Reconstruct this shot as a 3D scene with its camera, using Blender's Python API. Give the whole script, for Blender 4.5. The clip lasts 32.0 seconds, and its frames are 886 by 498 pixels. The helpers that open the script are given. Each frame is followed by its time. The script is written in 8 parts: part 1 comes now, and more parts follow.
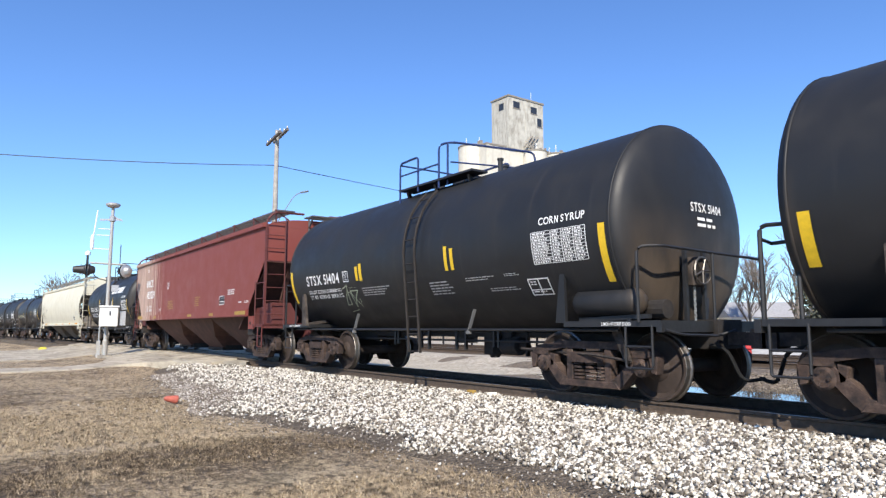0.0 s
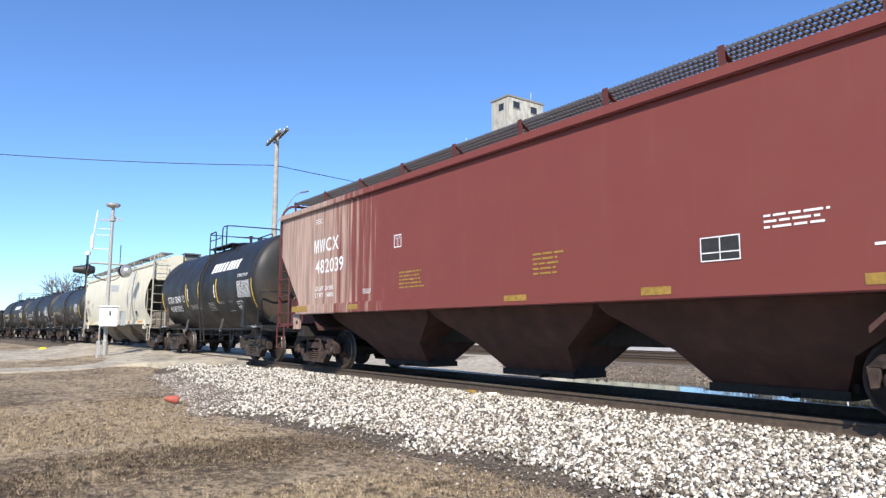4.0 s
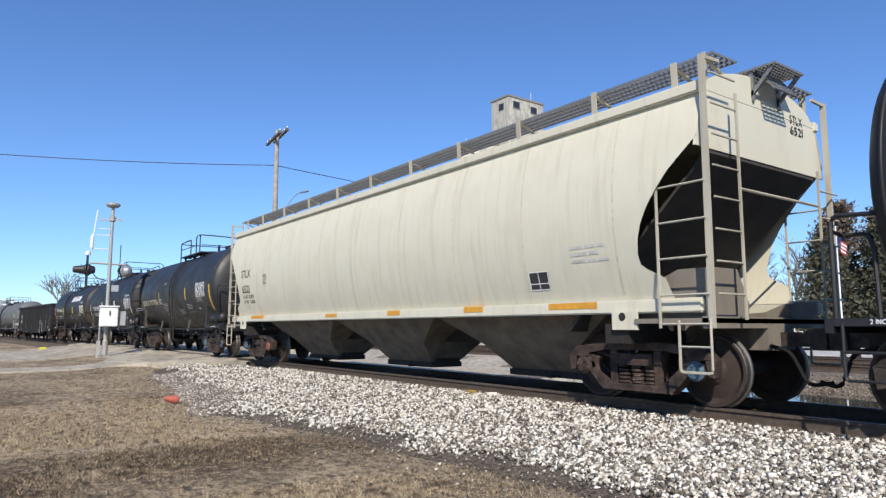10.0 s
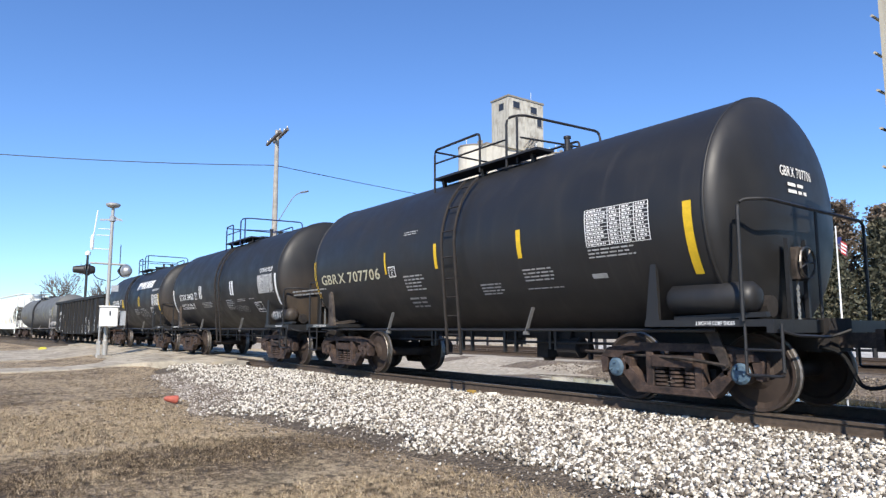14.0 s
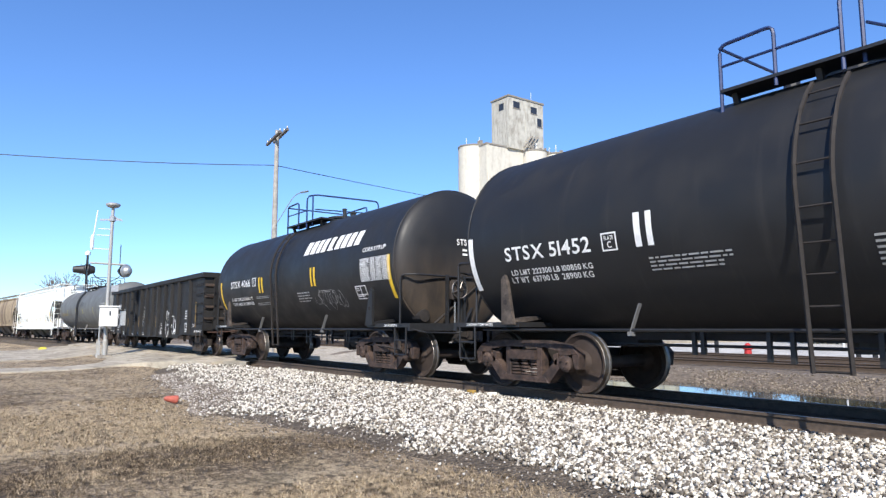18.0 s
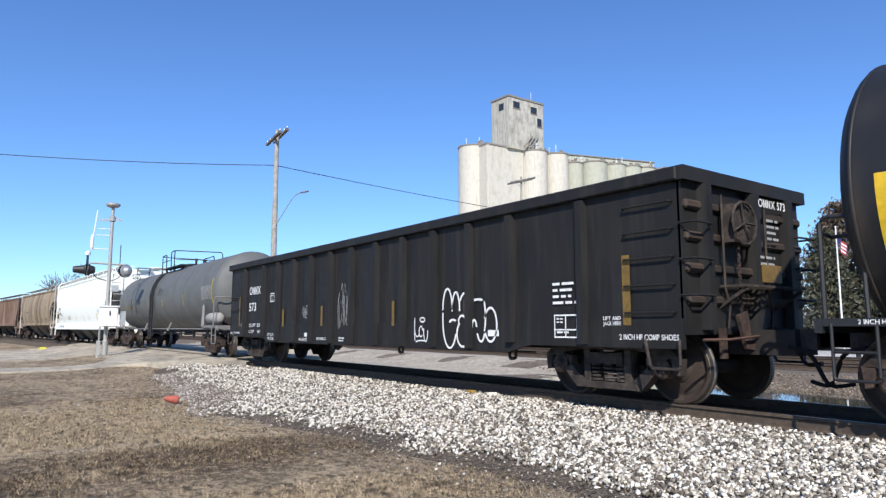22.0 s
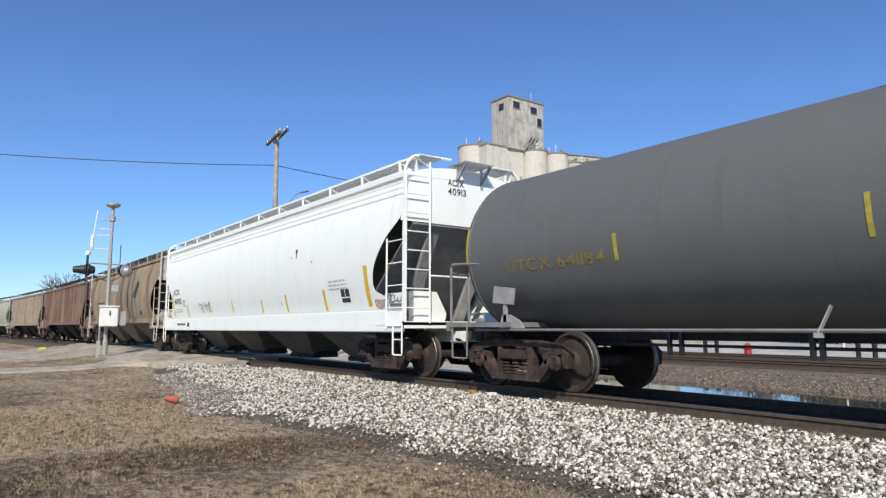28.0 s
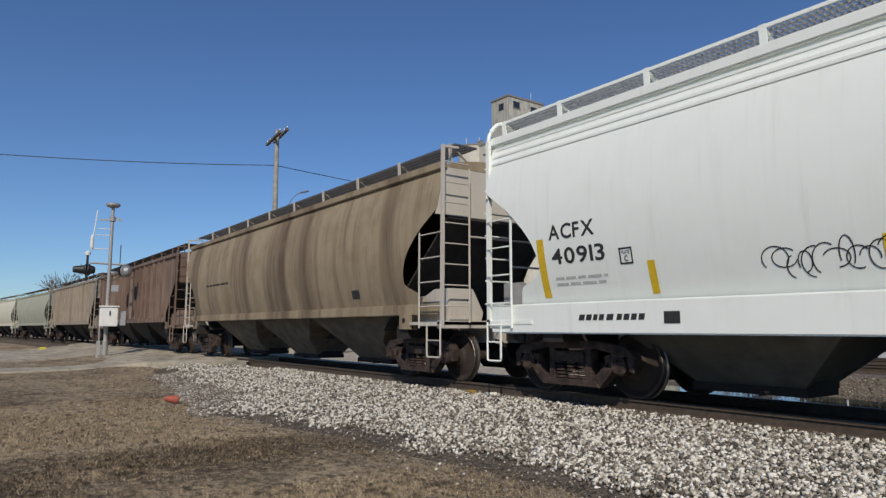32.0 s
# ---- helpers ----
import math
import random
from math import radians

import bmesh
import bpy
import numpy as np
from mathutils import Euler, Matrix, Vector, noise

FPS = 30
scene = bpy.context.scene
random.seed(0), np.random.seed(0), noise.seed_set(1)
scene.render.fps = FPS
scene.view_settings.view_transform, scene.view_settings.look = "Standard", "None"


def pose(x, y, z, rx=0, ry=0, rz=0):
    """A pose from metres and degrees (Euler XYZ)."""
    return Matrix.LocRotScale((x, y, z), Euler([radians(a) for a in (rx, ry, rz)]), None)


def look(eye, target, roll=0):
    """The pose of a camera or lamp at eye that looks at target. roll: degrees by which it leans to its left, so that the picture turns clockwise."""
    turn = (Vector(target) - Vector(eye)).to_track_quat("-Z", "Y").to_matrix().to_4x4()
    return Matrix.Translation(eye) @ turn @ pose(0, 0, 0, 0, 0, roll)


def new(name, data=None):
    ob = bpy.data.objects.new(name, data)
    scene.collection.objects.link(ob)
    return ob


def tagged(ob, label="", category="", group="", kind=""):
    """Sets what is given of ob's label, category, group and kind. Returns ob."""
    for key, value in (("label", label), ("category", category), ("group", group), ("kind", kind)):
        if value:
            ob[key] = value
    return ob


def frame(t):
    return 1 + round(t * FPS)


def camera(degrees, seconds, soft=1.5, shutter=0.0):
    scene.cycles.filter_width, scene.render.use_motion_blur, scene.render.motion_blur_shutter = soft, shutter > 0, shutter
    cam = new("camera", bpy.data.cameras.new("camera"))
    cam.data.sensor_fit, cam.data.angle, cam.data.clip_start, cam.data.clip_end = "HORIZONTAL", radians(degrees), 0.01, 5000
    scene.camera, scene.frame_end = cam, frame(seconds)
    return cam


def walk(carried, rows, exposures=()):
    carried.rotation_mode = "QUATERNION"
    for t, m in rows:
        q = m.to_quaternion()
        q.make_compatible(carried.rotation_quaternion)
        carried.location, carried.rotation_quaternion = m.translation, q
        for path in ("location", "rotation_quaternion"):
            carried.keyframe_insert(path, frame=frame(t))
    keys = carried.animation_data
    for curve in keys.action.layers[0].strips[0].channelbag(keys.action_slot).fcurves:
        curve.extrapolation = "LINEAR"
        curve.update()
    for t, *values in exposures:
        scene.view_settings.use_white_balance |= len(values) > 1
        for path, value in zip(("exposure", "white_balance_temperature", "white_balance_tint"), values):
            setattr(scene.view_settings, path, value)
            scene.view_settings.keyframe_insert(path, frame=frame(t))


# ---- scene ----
cam = camera(67.32, 32.0, soft=1.35)
EYE = Vector((0.0, -8.6725, 1.0))
TURN, TILT = radians(36.136), radians(6.795)
AIM = EYE + Vector((-math.cos(TURN) * math.cos(TILT), math.sin(TURN) * math.cos(TILT), math.sin(TILT)))
EXPOSURES = [(0, 0.6, 6500, 10), (2, 0.6, 6500, 10), (3, 0.64, 6500, 10), (4.5, 0.5, 6500, 10), (7, 0.38, 6400, 10), (9, 0.4, 6450, 10), (10, 0.2, 6450, 10), (11, -0.17, 6500, 10), (12, -0.16, 6500, 10), (13, 0.03, 6500, 10), (14, 0.47, 6500, 10), (17, 0.6, 6400, 10), (19, 0.55, 6300, 10),
             (23, 0.3, 6250, 10), (25, 0.35, 6300, 10), (28, 0.05, 6500, 10), (29, -0.27, 6650, 8), (30, -0.68, 6720, 9), (31, -0.67, 6700, 9), (32, -0.57, 6700, 9)]
walk(cam, [(0, look(EYE, AIM)), (32, look(EYE, AIM))], EXPOSURES)

# ---- light ----
SUN_AZ, SUN_EL = 131.0, 38.0
world = bpy.data.worlds.new("sky")
scene.world = world
world.use_nodes = True
wn = world.node_tree
sky = wn.nodes.new("ShaderNodeTexSky")
sky.sky_type, sky.sun_disc = "NISHITA", False
sky.sun_elevation, sky.sun_rotation = radians(SUN_EL), radians(SUN_AZ)
sky.air_density, sky.dust_density, sky.ozone_density = 1.0, 0.0, 2.0
tint = wn.nodes.new("ShaderNodeMix")
tint.data_type, tint.blend_type = "RGBA", "MULTIPLY"
tint.inputs[0].default_value = 1.0
tint.inputs[7].default_value = (0.70, 0.96, 1.36, 1)
wn.links.new(sky.outputs["Color"], tint.inputs[6])
wn.links.new(tint.outputs[2], wn.nodes["Background"].inputs["Color"])
wn.nodes["Background"].inputs["Strength"].default_value = 0.10
sun = new("sun", bpy.data.lights.new("sun", "SUN"))
sun.data.energy, sun.data.angle, sun.data.color = 4.6, radians(0.53), (1.0, 0.92, 0.80)
az, el = radians(SUN_AZ), radians(SUN_EL)
sun.matrix_world = look(Vector((math.sin(az) * math.cos(el), math.cos(az) * math.cos(el), math.sin(el))) * 100, (0, 0, 0))

# ---- materials ----
MATS = {}


def shader(name, rough=0.6, metal=0.0):
    m = bpy.data.materials.new(name)
    m.use_nodes = True
    b = m.node_tree.nodes["Principled BSDF"]
    b.inputs["Roughness"].default_value, b.inputs["Metallic"].default_value = rough, metal
    MATS[name] = m
    return m, m.node_tree.nodes, m.node_tree.links, b


def node(nodes, kind, **values):
    n = nodes.new(kind)
    for key, value in values.items():
        n.inputs[key].default_value = value
    return n


def grain(nodes, links, scale, detail=4.0, stretch=(1, 1, 1), where="Object", rough=0.6):
    co = nodes.new("ShaderNodeTexCoord")
    mp = nodes.new("ShaderNodeMapping")
    mp.inputs["Scale"].default_value = stretch
    nz = node(nodes, "ShaderNodeTexNoise", Scale=scale, Detail=detail, Roughness=rough)
    if where == "World":
        geo = nodes.new("ShaderNodeNewGeometry")
        links.new(geo.outputs["Position"], mp.inputs["Vector"])
    else:
        links.new(co.outputs[where], mp.inputs["Vector"])
    links.new(mp.outputs["Vector"], nz.inputs["Vector"])
    return nz.outputs["Fac"]


def ramp(nodes, links, fac, stops):
    r = nodes.new("ShaderNodeValToRGB")
    el = r.color_ramp.elements
    while len(el) < len(stops):
        el.new(0.5)
    for e, (p, c) in zip(el, stops):
        e.position, e.color = p, (*c, 1) if len(c) == 3 else (c[0], c[0], c[0], 1)
    links.new(fac, r.inputs["Fac"])
    return r.outputs["Color"]


def blend(nodes, links, fac, a, b, how="MIX"):
    m = nodes.new("ShaderNodeMix")
    m.data_type, m.blend_type = "RGBA", how
    for sock, v in (("Factor", fac), ("A", a), ("B", b)):
        s = [i for i in m.inputs if i.name == sock and (sock == "Factor" and i.type == "VALUE" or sock != "Factor" and i.type == "RGBA")][0]
        if isinstance(v, (int, float)):
            s.default_value = v
        elif isinstance(v, tuple):
            s.default_value = (*v, 1)
        else:
            links.new(v, s)
    return [o for o in m.outputs if o.type == "RGBA"][0]


def relief(nodes, links, b, fac, strength=0.3, dist=0.02):
    bp = node(nodes, "ShaderNodeBump", Strength=strength, Distance=dist)
    links.new(fac, bp.inputs["Height"])
    links.new(bp.outputs["Normal"], b.inputs["Normal"])


def paint(name, base, dirt, amount=0.5, rough=0.5, streaks=0.5, metal=0.0, broad=1.0):
    """Paint with vertical run-off streaks, blotches and fine speckle."""
    m, n, l, b = shader(name, rough, metal)
    s = grain(n, l, 3.0 * broad, 5, (2.2, 0.35, 0.16))
    s2 = grain(n, l, 11.0, 3, (1.6, 0.2, 0.06))
    p = grain(n, l, 1.3, 6)
    lo = 0.62 - 0.22 * streaks
    f1 = ramp(n, l, s, [(lo, (0.0,)), (lo + 0.22, (amount,))])
    f2 = ramp(n, l, p, [(0.46, (0.0,)), (0.72, (amount * 0.8,))])
    f3 = ramp(n, l, s2, [(0.56, (0.0,)), (0.75, (amount * 0.6 * streaks,))])
    c = blend(n, l, f1, base, dirt)
    c = blend(n, l, f2, c, tuple(0.5 * (x + y) for x, y in zip(base, dirt)))
    c = blend(n, l, f3, c, tuple(0.6 * x for x in dirt))
    l.new(c, b.inputs["Base Color"])
    rg = ramp(n, l, p, [(0.3, (rough * 0.85,)), (0.75, (min(1, rough * 1.35),))])
    l.new(rg, b.inputs["Roughness"])
    relief(n, l, b, grain(n, l, 0.9, 2), 0.12, 0.05)
    return m


def plain(name, base, rough=0.6, metal=0.0, vary=0.25, scale=14.0):
    m, n, l, b = shader(name, rough, metal)
    f = grain(n, l, scale, 5)
    g = grain(n, l, scale * 0.15, 3)
    c = ramp(n, l, f, [(0.3, tuple(x * (1 - vary) for x in base)), (0.7, tuple(min(1, x * (1 + vary)) for x in base))])
    c = blend(n, l, ramp(n, l, g, [(0.4, (0.0,)), (0.7, (vary,))]), c, tuple(x * 0.7 for x in base))
    l.new(c, b.inputs["Base Color"])
    relief(n, l, b, f, 0.15, 0.01)
    return m


def dull(m, level):
    m.node_tree.nodes["Principled BSDF"].inputs["Specular IOR Level"].default_value = level
    return m


tank_black = paint("tank_black", (0.016, 0.0165, 0.018), (0.042, 0.039, 0.036), 0.5, 0.5, 0.2)
tank_black_worn = paint("tank_black_worn", (0.0165, 0.0165, 0.0175), (0.040, 0.037, 0.034), 0.5, 0.48, 0.3)
tank_grey = paint("tank_grey", (0.118, 0.122, 0.118), (0.085, 0.08, 0.066), 0.6, 0.6, 0.3)
dull(tank_black, 0.36)


def dusty_heads(m, x0, x1):
    """Pale brown road dust thrown up over the lower half of both heads."""
    n, l = m.node_tree.nodes, m.node_tree.links
    b = n["Principled BSDF"]
    base = b.inputs["Base Color"].links[0].from_socket
    co = n.new("ShaderNodeTexCoord")
    sep = n.new("ShaderNodeSeparateXYZ")
    l.new(co.outputs["Object"], sep.inputs["Vector"])
    size = n.new("ShaderNodeMath")
    size.operation = "ABSOLUTE"
    l.new(sep.outputs["X"], size.inputs[0])
    fades = []
    for socket, lo, hi in ((size.outputs[0], x0, x1), (sep.outputs["Z"], 2.75, 1.75)):
        mr = n.new("ShaderNodeMapRange")
        mr.inputs["From Min"].default_value, mr.inputs["From Max"].default_value = lo, hi
        l.new(socket, mr.inputs["Value"])
        fades.append(mr.outputs["Result"])
    both = n.new("ShaderNodeMath")
    both.operation = "MULTIPLY"
    l.new(fades[0], both.inputs[0])
    l.new(fades[1], both.inputs[1])
    thick = n.new("ShaderNodeMath")
    thick.operation = "MULTIPLY"
    l.new(both.outputs[0], thick.inputs[0])
    l.new(ramp(n, l, grain(n, l, 2.4, 6, (1, 1, 0.35)), [(0.30, (0.1,)), (0.62, (0.85,))]), thick.inputs[1])
    l.new(blend(n, l, thick.outputs[0], base, (0.082, 0.062, 0.045)), b.inputs["Base Color"])


dusty_heads(tank_black, 5.38, 5.5)
hopper_red = paint("hopper_red", (0.195, 0.045, 0.034), (0.24, 0.10, 0.085), 0.25, 0.62, 0.12)


def bleached(m, x0, x1, colour, amount=0.8):
    """Old pale run-off that covers one end of a car in vertical streaks."""
    n, l = m.node_tree.nodes, m.node_tree.links
    b = n["Principled BSDF"]
    base = b.inputs["Base Color"].links[0].from_socket
    co = n.new("ShaderNodeTexCoord")
    sep = n.new("ShaderNodeSeparateXYZ")
    l.new(co.outputs["Object"], sep.inputs["Vector"])
    mr = n.new("ShaderNodeMapRange")
    for key, v in (("From Min", x0), ("From Max", x1), ("To Min", 0.0), ("To Max", 1.0)):
        mr.inputs[key].default_value = v
    l.new(sep.outputs["X"], mr.inputs["Value"])
    st = grain(n, l, 2.6, 5, (2.6, 1.0, 0.10))
    add = n.new("ShaderNodeMath")
    add.operation = "MULTIPLY_ADD"
    l.new(mr.outputs["Result"], add.inputs[0])
    add.inputs[1].default_value = 0.75
    l.new(ramp(n, l, st, [(0.35, (0.0,)), (0.65, (0.39,))]), add.inputs[2])
    f = ramp(n, l, add.outputs[0], [(0.40, (0.0,)), (0.62, (amount,))])
    w = grain(n, l, 9.0, 4, (2.0, 1.0, 0.09))
    pale = ramp(n, l, w, [(0.36, tuple(x * 0.52 for x in colour)), (0.62, colour)])
    l.new(blend(n, l, f, base, pale), b.inputs["Base Color"])


bleached(hopper_red, -2.2, -8.0, (0.53, 0.37, 0.29), amount=0.95)
# posts and ladders: red darkened towards the shade on the left-end ladder
post_shade_maroon = paint("post_shade_maroon", (0.105, 0.026, 0.023), (0.06, 0.03, 0.03), 0.5, 0.65, 0.4)
hopper_beige = paint("hopper_beige", (0.63, 0.60, 0.475), (0.40, 0.355, 0.26), 0.5, 0.6, 0.35)
hopper_white = paint("hopper_white", (0.88, 0.905, 0.845), (0.63, 0.64, 0.57), 0.35, 0.5, 0.25)
hopper_tan = paint("hopper_tan", (0.345, 0.272, 0.175), (0.095, 0.058, 0.036), 0.9, 0.75, 0.75, broad=0.2)
post_beige = paint("post_beige", (0.44, 0.41, 0.33), (0.22, 0.19, 0.14), 0.6, 0.7, 0.6)
# grimy foot plates: darker post beige that also carries their shade
foot_shade_beige = paint("foot_shade_beige", (0.21, 0.185, 0.15), (0.11, 0.09, 0.07), 0.7, 0.8, 0.6)
post_cream = paint("post_cream", (0.56, 0.52, 0.46), (0.30, 0.24, 0.18), 0.5, 0.75, 0.6)
hopper_rust = paint("hopper_rust", (0.15, 0.088, 0.064), (0.34, 0.27, 0.21), 0.75, 0.75, 0.7, broad=0.4)
hopper_pale = paint("hopper_pale", (0.34, 0.29, 0.23), (0.20, 0.13, 0.09), 0.7, 0.75, 0.6, broad=0.4)
hopper_sage = paint("hopper_sage", (0.40, 0.40, 0.31), (0.25, 0.22, 0.15), 0.5, 0.7, 0.4)
end_brown = paint("end_brown", (0.020, 0.015, 0.012), (0.075, 0.05, 0.036), 0.8, 0.75, 0.8)
gondola_black = dull(paint("gondola_black", (0.0135, 0.013, 0.013), (0.036, 0.033, 0.030), 0.6, 0.6, 0.6), 0.3)
white_marking = plain("white_marking", (0.78, 0.78, 0.76), 0.6, vary=0.12)
grey_marking = plain("grey_marking", (0.36, 0.36, 0.35), 0.7, vary=0.2)
dark_marking = plain("dark_marking", (0.03, 0.03, 0.03), 0.7, vary=0.2)
yellow_marking = plain("yellow_marking", (0.72, 0.47, 0.02), 0.5, vary=0.12)
faded_yellow = plain("faded_yellow", (0.22, 0.165, 0.055), 0.7, vary=0.4)
pale_print = plain("pale_print", (0.50, 0.50, 0.46), 0.6, vary=0.2)
cream_print = plain("cream_print", (0.50, 0.47, 0.33), 0.6, vary=0.25)
seam_beige = plain("seam_beige", (0.555, 0.525, 0.41), 0.7, vary=0.25)
dull_yellow = plain("dull_yellow", (0.34, 0.21, 0.04), 0.6, vary=0.35)
ochre_marking = plain("ochre_marking", (0.17, 0.105, 0.022), 0.6, vary=0.35)
lemon_marking = plain("lemon_marking", (0.38, 0.33, 0.045), 0.6, vary=0.3)
pale_spray = plain("pale_spray", (0.40, 0.46, 0.33), 0.7, vary=0.25)
rust_pink = plain("rust_pink", (0.62, 0.47, 0.42), 0.7, vary=0.3)
orange_marking = plain("orange_marking", (0.62, 0.30, 0.03), 0.5, vary=0.15)
blue_paint = plain("blue_paint", (0.018, 0.036, 0.115), 0.45)
black_steel = plain("black_steel", (0.018, 0.018, 0.019), 0.5, 0.0)


def caked(name, dark, rust, dust, scale=5.0):
    """Old castings: black grease, rust and pale road dust in patches."""
    m, n, l, b = shader(name, 0.85)
    f = grain(n, l, scale, 6, where="Object", rough=0.7)
    g = grain(n, l, scale * 2.3, 5, (1, 1, 1.6), where="Object")
    c = ramp(n, l, f, [(0.36, dark), (0.52, rust), (0.68, dust)])
    c = blend(n, l, ramp(n, l, g, [(0.52, (0.0,)), (0.66, (0.75,))]), c, dark)
    l.new(c, b.inputs["Base Color"])
    relief(n, l, b, g, 0.35, 0.02)
    return m


brown_steel = caked("brown_steel", (0.014, 0.010, 0.009), (0.054, 0.033, 0.025), (0.104, 0.070, 0.053))
saddle_dust = caked("saddle_dust", (0.022, 0.018, 0.016), (0.05, 0.039, 0.032), (0.11, 0.088, 0.07), 3.0)
truck_dark = caked("truck_dark", (0.016, 0.013, 0.011), (0.045, 0.034, 0.028), (0.09, 0.07, 0.055))
rust_steel = plain("rust_steel", (0.085, 0.045, 0.032), 0.85, vary=0.4, scale=9)
grating_dark = plain("grating_dark", (0.10, 0.10, 0.105), 0.6, vary=0.3)
grating_mid = plain("grating_mid", (0.20, 0.205, 0.21), 0.55, 0.3, vary=0.2)
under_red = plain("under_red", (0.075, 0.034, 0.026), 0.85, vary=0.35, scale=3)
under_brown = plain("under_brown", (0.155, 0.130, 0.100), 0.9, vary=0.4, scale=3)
# white hopper's bays: olive tone with the shade under the car in it
under_shade_olive = plain("under_shade_olive", (0.105, 0.102, 0.088), 0.85, vary=0.3, scale=3)
# near-black undersides: shade beneath the rear cars is put into the colour
under_shade_dark = plain("under_shade_dark", (0.035, 0.033, 0.030), 0.9, vary=0.4, scale=3)
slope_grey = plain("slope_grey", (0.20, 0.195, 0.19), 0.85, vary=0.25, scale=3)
slope_light = plain("slope_light", (0.30, 0.29, 0.28), 0.85, vary=0.25, scale=3)
strap_grey = plain("strap_grey", (0.13, 0.13, 0.128), 0.7, vary=0.25, scale=3)
# end slope sheets: dirt plus the overhang's shade, both in the colour
slope_shade_brown = plain("slope_shade_brown", (0.050, 0.044, 0.040), 0.85, vary=0.3, scale=3)
grime = plain("grime", (0.022, 0.018, 0.016), 0.85, vary=0.4)
bright_steel = plain("bright_steel", (0.24, 0.22, 0.20), 0.5, 1.0, vary=0.2)
rust_cap = plain("rust_cap", (0.22, 0.09, 0.06), 0.8, vary=0.3)
galvanised = plain("galvanised", (0.42, 0.43, 0.43), 0.5, 0.6, vary=0.2)
blue_cap = plain("blue_cap", (0.075, 0.125, 0.17), 0.7, vary=0.35)
rubber = dull(plain("rubber", (0.012, 0.012, 0.012), 0.8), 0.2)
aluminium = plain("aluminium", (0.40, 0.395, 0.37), 0.55, 0.4, vary=0.15)

# ---- mesh helpers ----


def part(name, bm, material, parent=None, label="", smooth=False):
    me = bpy.data.meshes.new(name)
    bmesh.ops.recalc_face_normals(bm, faces=bm.faces)
    bm.to_mesh(me)
    bm.free()
    for m in material if isinstance(material, (list, tuple)) else (material,):
        me.materials.append(m)
    if smooth:
        me.polygons.foreach_set("use_smooth", [True] * len(me.polygons))
    ob = new(name, me)
    ob.parent = parent
    if label:
        ob["label"] = label
    return ob


def mesh_part(name, verts, faces, material, parent=None, label="", smooth=False):
    me = bpy.data.meshes.new(name)
    me.from_pydata([tuple(v) for v in verts], [], [tuple(f) for f in faces])
    me.materials.append(material)
    if smooth:
        me.polygons.foreach_set("use_smooth", [True] * len(me.polygons))
    ob = new(name, me)
    ob.parent = parent
    if label:
        ob["label"] = label
    return ob


def box(bm, x0, x1, y0, y1, z0, z1, m=None, mi=0):
    vs = [bm.verts.new(((m @ Vector(p)) if m else p)) for p in ((x0, y0, z0), (x1, y0, z0), (x1, y1, z0), (x0, y1, z0), (x0, y0, z1), (x1, y0, z1), (x1, y1, z1), (x0, y1, z1))]
    for f in ((0, 3, 2, 1), (4, 5, 6, 7), (0, 1, 5, 4), (1, 2, 6, 5), (2, 3, 7, 6), (3, 0, 4, 7)):
        bm.faces.new([vs[i] for i in f]).material_index = mi
    return bm


def bar(bm, a, b, w, h, side=(0, 1, 0)):
    """A rectangular bar from a to b: w along side, h across."""
    a, b, side = Vector(a), Vector(b), Vector(side).normalized()
    d = (b - a).normalized()
    up = d.cross(side).normalized()
    side = up.cross(d).normalized()
    vs = [bm.verts.new(p + side * sx * w / 2 + up * sy * h / 2) for p in (a, b) for sx, sy in ((-1, -1), (1, -1), (1, 1), (-1, 1))]
    for f in ((3, 2, 1, 0), (4, 5, 6, 7), (0, 1, 5, 4), (1, 2, 6, 5), (2, 3, 7, 6), (3, 0, 4, 7)):
        bm.faces.new([vs[i] for i in f])
    return bm


def tube(bm, pts, r, seg=6):
    """A round tube along a line of points."""
    pts = [Vector(p) for p in pts]
    rings = []
    for i, p in enumerate(pts):
        d = (pts[min(i + 1, len(pts) - 1)] - pts[max(i - 1, 0)]).normalized()
        ref = Vector((0, 0, 1)) if abs(d.z) < 0.9 else Vector((1, 0, 0))
        u = d.cross(ref).normalized()
        v = d.cross(u)
        rings.append([bm.verts.new(p + (u * math.cos(k * math.tau / seg) + v * math.sin(k * math.tau / seg)) * r) for k in range(seg)])
    for a, b in zip(rings, rings[1:]):
        for k in range(seg):
            bm.faces.new((a[k], a[(k + 1) % seg], b[(k + 1) % seg], b[k]))
    bm.faces.new(rings[0])
    bm.faces.new(rings[-1][::-1])
    return bm


def bend(pts, r=0.06, n=3):
    """Rounds the corners of a line of points."""
    pts = [Vector(p) for p in pts]
    out = [pts[0]]
    for a, p, b in zip(pts, pts[1:], pts[2:]):
        u, v = (a - p), (b - p)
        k = min(r, u.length * 0.45, v.length * 0.45)
        s, e = p + u.normalized() * k, p + v.normalized() * k
        for i in range(n + 1):
            t = i / n
            out.append(s * (1 - t) ** 2 + p * 2 * t * (1 - t) + e * t * t)
    out.append(pts[-1])
    return out


